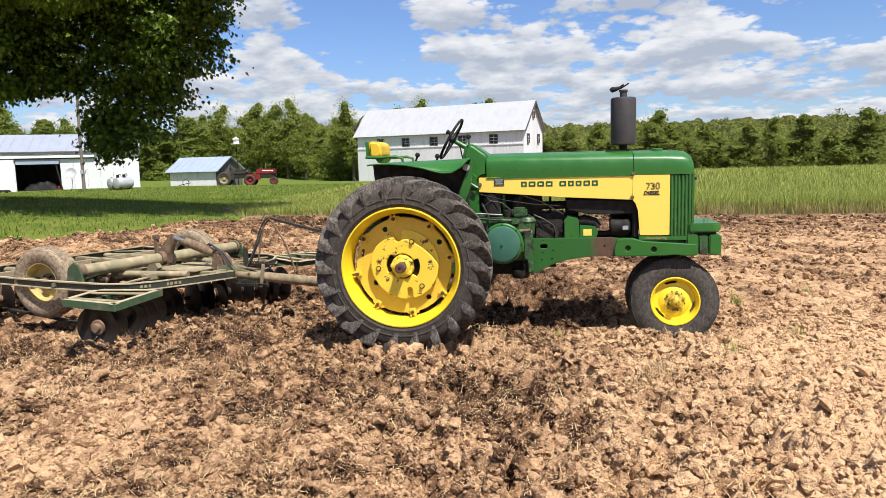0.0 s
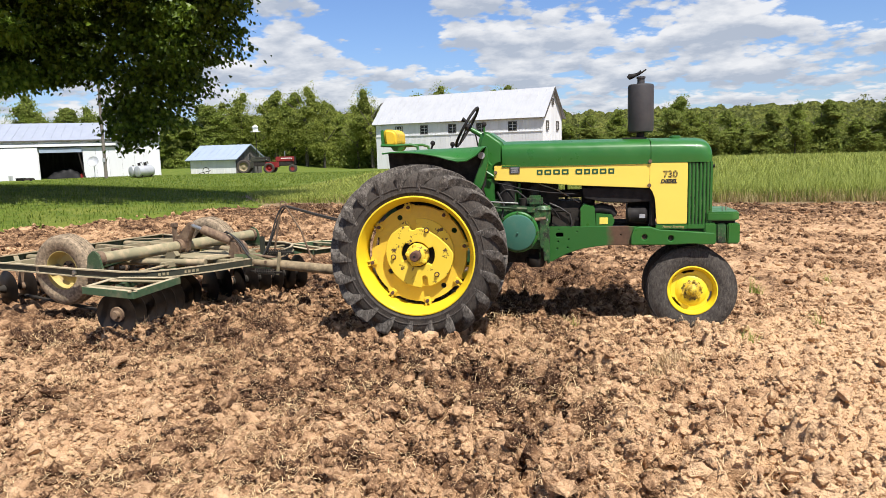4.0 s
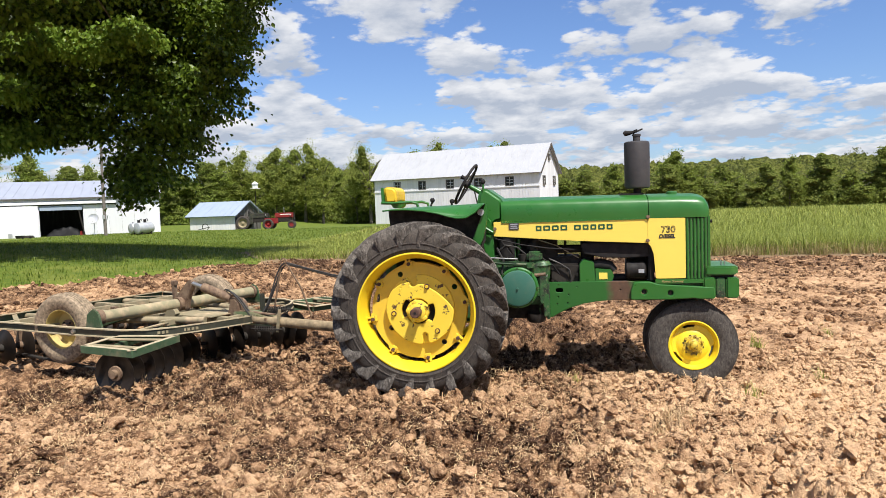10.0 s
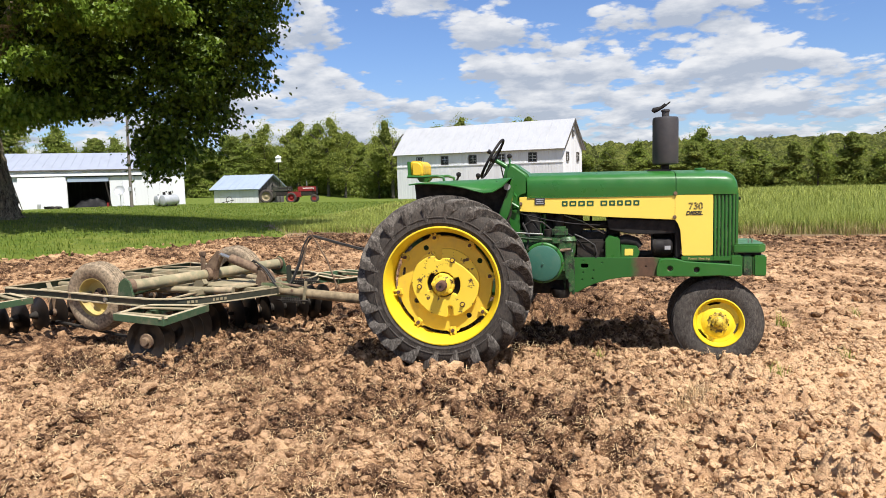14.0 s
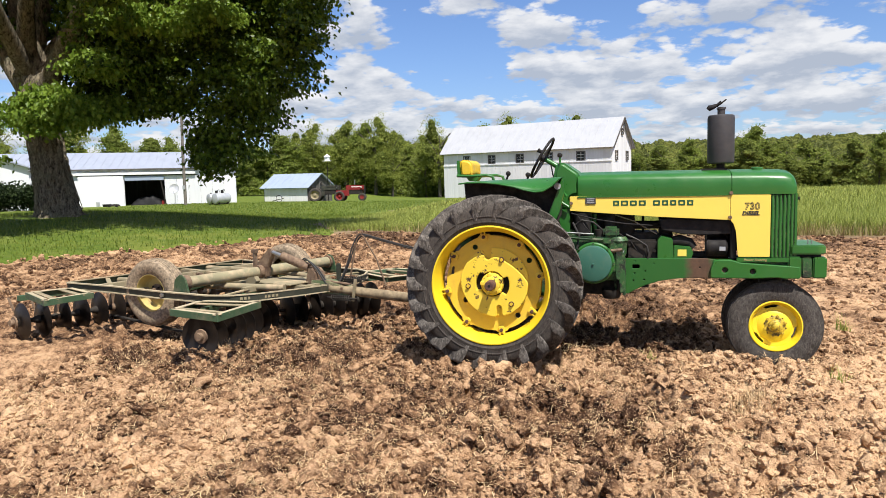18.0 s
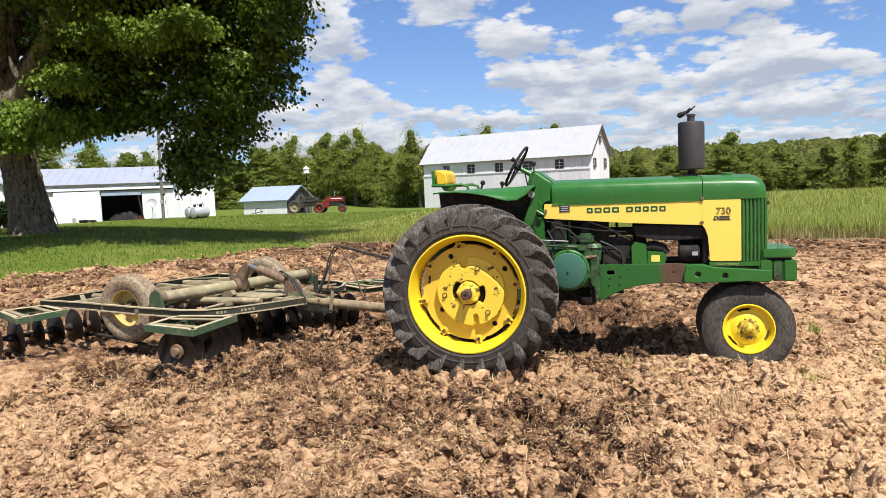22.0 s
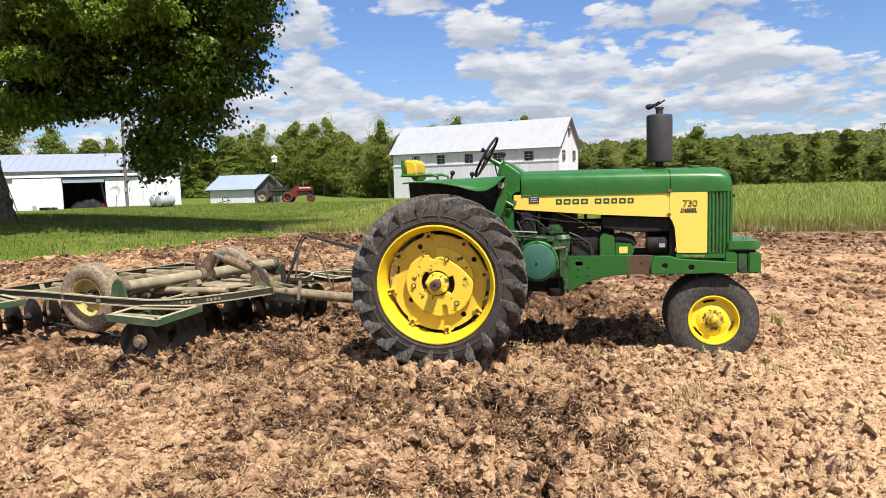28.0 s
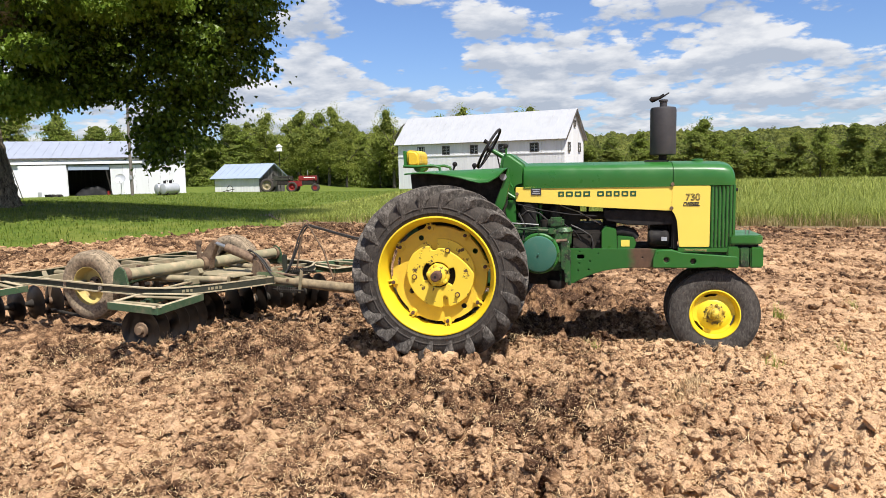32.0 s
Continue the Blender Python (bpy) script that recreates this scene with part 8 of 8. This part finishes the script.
def build_harrow():
    hw = tagged(new("disc_harrow"), "dusty green tandem disc harrow with transport wheels hitched behind the tractor", "disc harrow")
    hw.matrix_basis = pose(-0.679, -0.372, 0, 0, 0, -20)
    # the tongue's fittings and hoses are turned and shifted against the frame to fit the camera's view
    T = hw.matrix_basis.inverted() @ pose(-0.55, -0.03, 0, 0, 0, -9)
    r = 0.225
    dish = [(0.02, 0.0), (0.10, 0.006), (0.17, 0.020), (0.205, 0.036), (r, 0.045), (r, 0.048), (0.205, 0.041), (0.17, 0.025), (0.10, 0.011), (0.02, 0.005)]
    dish = [(q * 0.92, y) for q, y in dish]
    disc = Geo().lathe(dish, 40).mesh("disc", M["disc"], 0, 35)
    spool = Geo().lathe([(0.0, 0.0), (0.052, 0.0), (0.055, 0.02), (0.030, 0.05), (0.027, 0.14), (0.045, 0.175), (0.05, 0.19)], 16).mesh("spool", M["iron"], 0, 35)
    for row, (u0, u1, v0, v1, n) in enumerate(((-1.90, -2.25, 1.24, 0.14, 8), (-4.40, -4.36, 1.82, 0.26, 8))):
        for s in (-1, 1):
            gang = new("front_gang" if row == 0 else "rear_gang")
            gang.parent = hw
            a, b = Vector((u0, s * v0, 0.165)), Vector((u1, s * v1, 0.165))
            d = (b - a).normalized()
            turn = math.degrees(math.atan2(-d.x, d.y))
            out = -1 if row == 0 else 1
            part("axle", Geo().tube([a - d * 0.06, b + d * 0.05], 0.020, 8), M["iron"], gang)
            part("end_washer", Geo().tube([a - d * 0.03, a - d * 0.045, a - d * 0.046, a - d * 0.085], [0.075, 0.070, 0.042, 0.038], 12), M["rust"], gang, "rusty axle nut and washer")
            for k in range(n):
                p = a.lerp(b, k / (n - 1))
                m = pose(p.x, p.y, p.z, 0, 37 * k, turn) if out > 0 else pose(p.x, p.y, p.z, 0, 37 * k, turn + 180)
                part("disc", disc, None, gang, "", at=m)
                if k < n - 1:
                    q = (b - a).length / (n - 1)
                    part("spool", spool, None, gang, "", at=pose(p.x, p.y, p.z, 0, 0, turn) @ Matrix.Diagonal((1, q / 0.19, 1, 1)))
            # the tray frame over the gang
            tray = new("gang_frame")
            tray.parent = hw
            side = Vector((-d.y, d.x, 0))
            if side.x < 0:
                side = -side
            wd = 0.285 if row == 0 else 0.33
            flat = ((-1.14, -1.64), (-1.80, -1.66), (-1.97, -1.20), (-1.36, -0.96)) if row == 0 else ((-3.47, -1.97), (-4.26, -1.78), (-4.16, -1.32), (-3.52, -1.42))
            c = [Vector((x, -s * y, 0.475)) for x, y in flat]
            for i, (p, q) in enumerate(((c[0], c[1]), (c[1], c[2]), (c[3], c[0]), (c[2], c[3]))):
                web_, top_ = channel(p, q)
                bar_ = part("channel", web_, M["channel"], tray, "green angle-iron bar", 0.002, 30, seg=1)
                part("top_flange", top_, M["flange"], bar_, "pale dusty top flange", 0.002, 30, seg=1)
            for f in (0.22, 0.75):
                p = c[0].lerp(c[3], f)
                q = c[1].lerp(c[2], f)
                g = Geo().beam(p + Vector((0, 0, 0.02)), q + Vector((0, 0, 0.02)), 0.06, 0.012)
                part("cross_strap", g, M["dusty"], tray, "", 0.002, 30, seg=1)
            for f in (0.30, 0.72):
                p = a.lerp(b, f)
                g = Geo().beam(p + Vector((0, 0, 0.03)), p + Vector((0, 0, 0.27)), 0.07, 0.022, up=(1, 0, 0)).tube([p - d * 0.05, p + d * 0.05], 0.05, 12)
                part("bearing_hanger", g, M["rust"], tray, "", 0.004)
            # scrapers
            for k in range(0, n, 1):
                p = a.lerp(b, k / (n - 1))
                g = Geo().beam(p + Vector((0, 0, 0.26)) - side * wd * 0.6, p + Vector((0, 0, 0.10)) - side * 0.14 + d * 0.03, 0.035, 0.006)
                part("scraper", g, M["rust"], tray, "", 0, 30)
    # long side bars from the hitch to the rear gangs
    line = [(-1.35, 0.04, 0.510), (-1.45, 0.45, 0.510), (-1.58, 0.82, 0.510), (-1.72, 1.02, 0.510), (-1.95, 1.13, 0.510), (-2.67, 1.19, 0.510), (-3.50, 1.20, 0.510), (-3.95, 1.24, 0.510), (-4.32, 1.28, 0.510)]
    for s in (-1, 1):
        bar = new("side_bar")
        bar.parent = hw
        pts = [Vector((x, s * y, z)) for x, y, z in line]
        g = Geo()
        web = 0.070
        for p in pts:
            for y_, z_ in ((-0.005, -web / 2), (0.005, -web / 2), (0.005, web / 2), (-0.005, web / 2)):
                g.v.append((p.x, p.y + y_, p.z + z_))
        for i in range(len(pts) - 1):
            a, b = 4 * i, 4 * i + 4
            g.f += [(a, a + 1, b + 1, b), (a + 1, a + 2, b + 2, b + 1), (a + 2, a + 3, b + 3, b + 2), (a + 3, a, b, b + 3)]
        g.f += [(0, 3, 2, 1), tuple(4 * (len(pts) - 1) + j for j in range(4))]
        part("web", g, M["web"], bar, "dark olive channel web", 0, 30)
        for zz in (-web / 2, web / 2):
            g = Geo()
            for p in pts:
                for y_, z_ in ((-0.020, -0.006), (0.020, -0.006), (0.020, 0.006), (-0.020, 0.006)):
                    g.v.append((p.x, p.y + y_, p.z + z_ + zz))
            for i in range(len(pts) - 1):
                a, b = 4 * i, 4 * i + 4
                g.f += [(a, a + 1, b + 1, b), (a + 1, a + 2, b + 2, b + 1), (a + 2, a + 3, b + 3, b + 2), (a + 3, a, b, b + 3)]
            part("flange", g, M["flange"], bar, "pale worn flange", 0, 30)
        part("bolt", Geo().tube([(-2.60, s * 1.15, 0.51), (-2.60, s * 1.215, 0.51)], 0.022, 8), M["steel"], bar)
        if s < 0:
            # the maker's name as plain blocks
            for k in range(10):
                if k != 4:
                    u = k / 9
                    p = Vector((-1.665, -0.945, 0.508)).lerp(Vector((-1.510, -0.620, 0.508)), u)
                    part("maker_mark", Geo().beam(p + Vector((0.006, -0.020, 0)), p + Vector((0.016, 0.004, 0)), 0.004, 0.026), M["dusty"], bar, "faded yellow block", 0, 0)
    # main frame
    part("rear_bar", Geo().beam((-4.33, -1.27, 0.500), (-4.33, 1.27, 0.500), 0.012, 0.095), M["channel"], hw, "green rear frame bar", 0.002)
    part("rear_bar_flange", Geo().beam((-4.31, -1.27, 0.551), (-4.31, 1.27, 0.551), 0.05, 0.010), M["dusty"], hw, "pale dusty top flange", 0.002)
    for s in (-1, 1):
        part("brace", Geo().beam((-1.90, s * 1.06, 0.52), (-2.10, s * 0.30, 0.52), 0.05, 0.012), M["dusty"], hw, "", 0.002)
        part("corner_brace", Geo().beam((-3.60, s * 1.17, 0.535), (-4.30, s * 0.80, 0.535), 0.05, 0.010), M["dusty"], hw, "", 0.002)
        part("gang_beam", Geo().beam((-1.80, s * 1.30, 0.43), (-2.34, s * 0.10, 0.43), 0.06, 0.06), M["channel"], hw, "", 0.004)
        part("gang_beam", Geo().beam((-4.40, s * 1.80, 0.43), (-4.36, s * 0.20, 0.43), 0.06, 0.06), M["channel"], hw, "", 0.004)
        part("drag_bar", Geo().beam((-4.12, s * 0.84, 0.10), (-2.52, s * 1.02, 0.10), 0.05, 0.02), M["iron"], hw, "", 0.004)
    for v in (-0.26, 0.26):
        part("main_rail", Geo().beam((-1.45, v * 0.5, 0.50), (-4.32, v, 0.50), 0.09, 0.075), M["dusty"], hw, "dusty main rail", 0.008)
    for v in (-0.62, 0.62):
        part("frame_tube", Geo().tube([(-1.70, v * 0.55, 0.53), (-2.70, v, 0.53), (-4.3, v * 1.05, 0.50)], 0.036, 10), M["dusty"], hw)
    for u, w in ((-1.55, 0.22), (-2.05, 0.60), (-3.10, 1.15), (-3.80, 1.18)):
        part("cross_member", Geo().beam((u, -w, 0.515), (u, w, 0.515), 0.075, 0.06), M["dusty"], hw, "", 0.006)
    part("deck_plate", Geo().box((-2.00, 0, 0.548), (0.62, 0.56, 0.012)), M["dusty"], hw, "dusty steel deck", 0.003)
    # rockshaft that lifts the wheels
    part("rockshaft", Geo().tube([(-2.42, -1.08, 0.63), (-2.42, 1.12, 0.63)], 0.062, 20), M["rockshaft"], hw, "dusty green round rockshaft", 0, 35)
    for v in (-0.06, 1.08, -1.04):
        part("shaft_collar", Geo().tube([(-2.42, v - 0.03, 0.63), (-2.42, v + 0.03, 0.63)], 0.078, 20), M["rust"], hw, "", 0, 35)
    part("lift_arm", Geo().plate(rounded([(-2.52, 0.56), (-2.33, 0.56), (-2.30, 0.70), (-2.20, 0.87), (-2.27, 0.91), (-2.40, 0.80), (-2.50, 0.70)], 0.03), -0.03, 0.03), M["rust"], hw, "rust-brown lift arm", 0.008)
    part("cylinder", Geo().tube([(-2.08, 0.0, 0.82), (-1.72, 0.06, 0.70)], 0.050, 18), M["rust"], hw, "dusty brown hydraulic cylinder")
    part("cylinder_rod", Geo().tube([(-2.24, -0.01, 0.865), (-2.08, 0.0, 0.82)], 0.022, 12), M["steel"], hw)
    part("cylinder_clevis", Geo().box((-1.66, 0.07, 0.675), (0.13, 0.09, 0.08)), M["rust"], hw, "", 0.015)
    part("cylinder_anchor", Geo().plate(rounded([(-1.74, 0.52), (-1.56, 0.52), (-1.58, 0.66), (-1.64, 0.71), (-1.70, 0.66)], 0.02), 0.0, 0.15), M["rust"], hw, "", 0.008)
    part("stroke_bracket", Geo().plate(rounded([(-2.36, 0.52), (-2.22, 0.52), (-2.16, 0.57), (-2.20, 0.62), (-2.31, 0.60)], 0.01), -0.32, -0.26), M["dusty"], hw, "", 0.006)
    for v, z in ((0.20, 0.83), (-0.60, 0.64)):
        part("latch_post", Geo().box((-2.78, v, z - 0.15), (0.045, 0.045, 0.30)).box((-2.78, v, z), (0.08, 0.05, 0.05)), M["rust"], hw, "", 0.006)
    # transport wheels
    for s in (-1, 1):
        w = new("transport_wheel")
        w.parent = hw
        w.matrix_basis = pose(-2.94, -1.04, 0.50, 0, 20, 11) if s < 0 else pose(-2.90, 0.82, 0.50, 0, 20, 191)
        sd = [(0.195, -0.080), (0.215, -0.094), (0.27, -0.110), (0.315, -0.110), (0.345, -0.092), (0.358, -0.055), (0.362, 0.0)]
        part("tyre", Geo().lathe(sd + [(q, -y) for q, y in reversed(sd[:-1])], 52), M["tyre_dusty"], w, "dusty tan implement tyre", 0, 35)
        g = Geo()
        for y in (-0.045, -0.015, 0.015, 0.045):
            g.lathe([(0.352, y - 0.011), (0.365, y - 0.008), (0.365, y + 0.008), (0.352, y + 0.011)], 52)
        part("tread_rib", g, M["tyre_dusty"], w, "", 0, 35)
        part("rim", Geo().lathe([(0.195, -0.072), (0.205, -0.084), (0.196, -0.088), (0.185, -0.05), (0.170, 0.005), (0.150, 0.020), (0.0, 0.020)], 36), M["rim_dusty"], w, "dusty pale yellow rim", 0, 35)
        hub = part("hub", Geo().lathe([(0.085, 0.020), (0.085, 0.006), (0.050, 0.0), (0.046, -0.045), (0.030, -0.052), (0.0, -0.053)], 20), M["rust"], w, "brown wheel hub", 0, 35)
        for k in range(5):
            part("bolt", Geo().tube([(0.064 * math.cos(k * 1.2566), 0.006, 0.064 * math.sin(k * 1.2566)), (0.064 * math.cos(k * 1.2566), -0.012, 0.064 * math.sin(k * 1.2566))], 0.010, 6), M["iron"], hub)
        arm = Geo().beam((-2.42, 0.12 + s * 0.80 - 0.22 * (s > 0), 0.63), (-2.92, 0.12 + s * 0.80 - 0.22 * (s > 0), 0.50), 0.045, 0.12)
        part("wheel_arm", arm, M["dusty_green"], hw, "", 0.01)
        part("arm_gusset", Geo().plate(rounded([(-2.56, 0.50), (-2.28, 0.50), (-2.34, 0.69), (-2.42, 0.73), (-2.52, 0.67)], 0.03), s * 1.08, s * 1.10), M["dusty_green"], hw, "green end plate of the rockshaft", 0.006)
        part("stub_axle", Geo().tube([(-2.92, s * 0.68, 0.50), (-2.92, s * (0.80 if s > 0 else 1.02), 0.50)], 0.03, 10), M["iron"], hw)
    # tongue and hitch
    part("tongue", Geo().tube([(-1.50, 0.04, 0.50), (-0.9, 0.165, 0.455), (-0.02, 0.355, 0.40)], 0.052, 16), M["tongue"], hw, "rust-brown round drawbar tongue")
    part("clevis", Geo().box((0.06, 0, 0.40), (0.16, 0.09, 0.025)).box((0.06, 0, 0.455), (0.16, 0.09, 0.02)), M["rust"], hw, "", 0.005, at=T)
    part("hitch_pin", Geo().tube([(0.09, 0, 0.35), (0.09, 0, 0.52)], 0.016, 8), M["steel"], hw, at=T)
    part("tongue_bracket", Geo().plate(rounded([(-1.68, 0.44), (-1.40, 0.43), (-1.22, 0.42), (-1.18, 0.50), (-1.30, 0.535), (-1.45, 0.575), (-1.68, 0.575)], 0.02), -0.065, 0.065), M["hitch"], hw, "worn green and tan hitch block", 0.01, at=T)
    for u in (-1.62, -1.50, -1.28):
        part("bolt", Geo().tube([(u, -0.066, 0.50), (u, -0.082, 0.50)], 0.018, 6), M["rust"], hw, at=T)
    part("hitch_strap", Geo().beam((-1.66, -0.02, 0.585), (-1.20, -0.03, 0.545), 0.06, 0.014).box((-1.60, 0.02, 0.605), (0.07, 0.07, 0.04)), M["rust"], hw, "", 0.004, at=T)
    part("crank_stand", Geo().box((-1.42, 0.10, 0.63), (0.055, 0.03, 0.24)), M["web"], hw, "", 0.008, at=T)
    part("link_plate", Geo().beam((-1.14, -0.085, 0.37), (-1.10, -0.085, 0.61), 0.014, 0.036, up=(1, 0, 0)), M["dusty"], hw, "", 0.004, at=T)
    for v, z, u0, u1 in ((-0.09, 0.40, -1.40, -1.16), (0.10, 0.58, -1.38, -1.12)):
        pts = []
        for k in range(73):
            t = k / 72
            a = t * 2 * math.pi * 9
            pts.append((u0 + (u1 - u0) * t, v + 0.030 * math.cos(a), z + 0.030 * math.sin(a)))
        part("coil_spring", Geo().tube(pts, 0.006, 6), M["iron"], hw, at=T)
        part("spring_rod", Geo().tube([(u0 - 0.06, v, z), (u1 + 0.08, v, z)], 0.010, 8), M["iron"], hw, at=T)
    # hoses over their holder
    part("hose_ring", Geo().tube([(-1.17 + 0.035 * math.cos(a * 0.524), 0.15, 1.085 + 0.035 * math.sin(a * 0.524)) for a in range(13)], 0.007, 6), M["rust"], hw, "thin steel ring", at=T)
    part("hose_holder", Geo().tube([(-1.30, 0.14, 0.58), (-1.24, 0.14, 0.86), (-1.20, 0.15, 1.05), (-1.16, 0.15, 1.08), (-1.12, 0.16, 1.03), (-1.00, 0.2, 0.80), (-0.90, 0.22, 0.50)], 0.010, 8), M["rust"], hw, "thin bent steel hose holder", at=T)
    for k, (o, dz) in enumerate(((0.0, 0.0), (0.035, -0.02))):
        pts = [(-1.95, 0.16 + o, 0.74), (-1.80, 0.02 + o, 0.80 + dz), (-1.62, -0.04 + o, 0.70), (-1.46, -0.06 + o, 0.53), (-1.36, 0.0 + o, 0.56), (-1.30, 0.08 + o, 0.74), (-1.24, 0.13 + o, 0.96 + dz), (-1.16, 0.15 + o, 1.065 + dz), (-1.02, 0.17 + o, 1.04 + dz), (-0.78, 0.18 + o, 0.98 + dz), (-0.50, 0.17 + o, 0.93 + dz), (-0.15, 0.15 + o, 0.95), (0.20, 0.12 + o, 1.02)]
        out = []
        for i in range(len(pts) - 1):
            p0, p1, p2, p3 = (Vector(pts[max(0, min(len(pts) - 1, i + q))]) for q in (-1, 0, 1, 2))
            for j in range(5):
                t = j / 5
                out.append(0.5 * (2 * p1 + (p2 - p0) * t + (2 * p0 - 5 * p1 + 4 * p2 - p3) * t * t + (3 * p1 - p0 - 3 * p2 + p3) * t**3))
        part("hydraulic_hose", Geo().tube(out + [Vector(pts[-1])], 0.009, 8), M["hose"], hw, "black hydraulic hose", at=T)
    return hw


build_harrow()


def motions():
    """What moves: the rain cap flutters on the exhaust."""
    lift = [(0, 31), (1.5, 33), (4.5, 37), (6, 32), (8, 32), (10, 25), (12, 34), (14, 39), (17, 36), (19, 38), (23, 37), (25, 38), (28, 33), (32, 33)]
    rows = []
    for k in range(129):
        t = k * 0.25
        a = float(np.interp(t, [p[0] for p in lift], [p[1] for p in lift])) + 2.2 * math.sin(k * 2.3) + 1.2 * math.sin(k * 1.1)
        rows.append((t, pose(1.913, 0, 2.228, 0, -a, 0)))
    walk(rain_cap, rows)


motions()
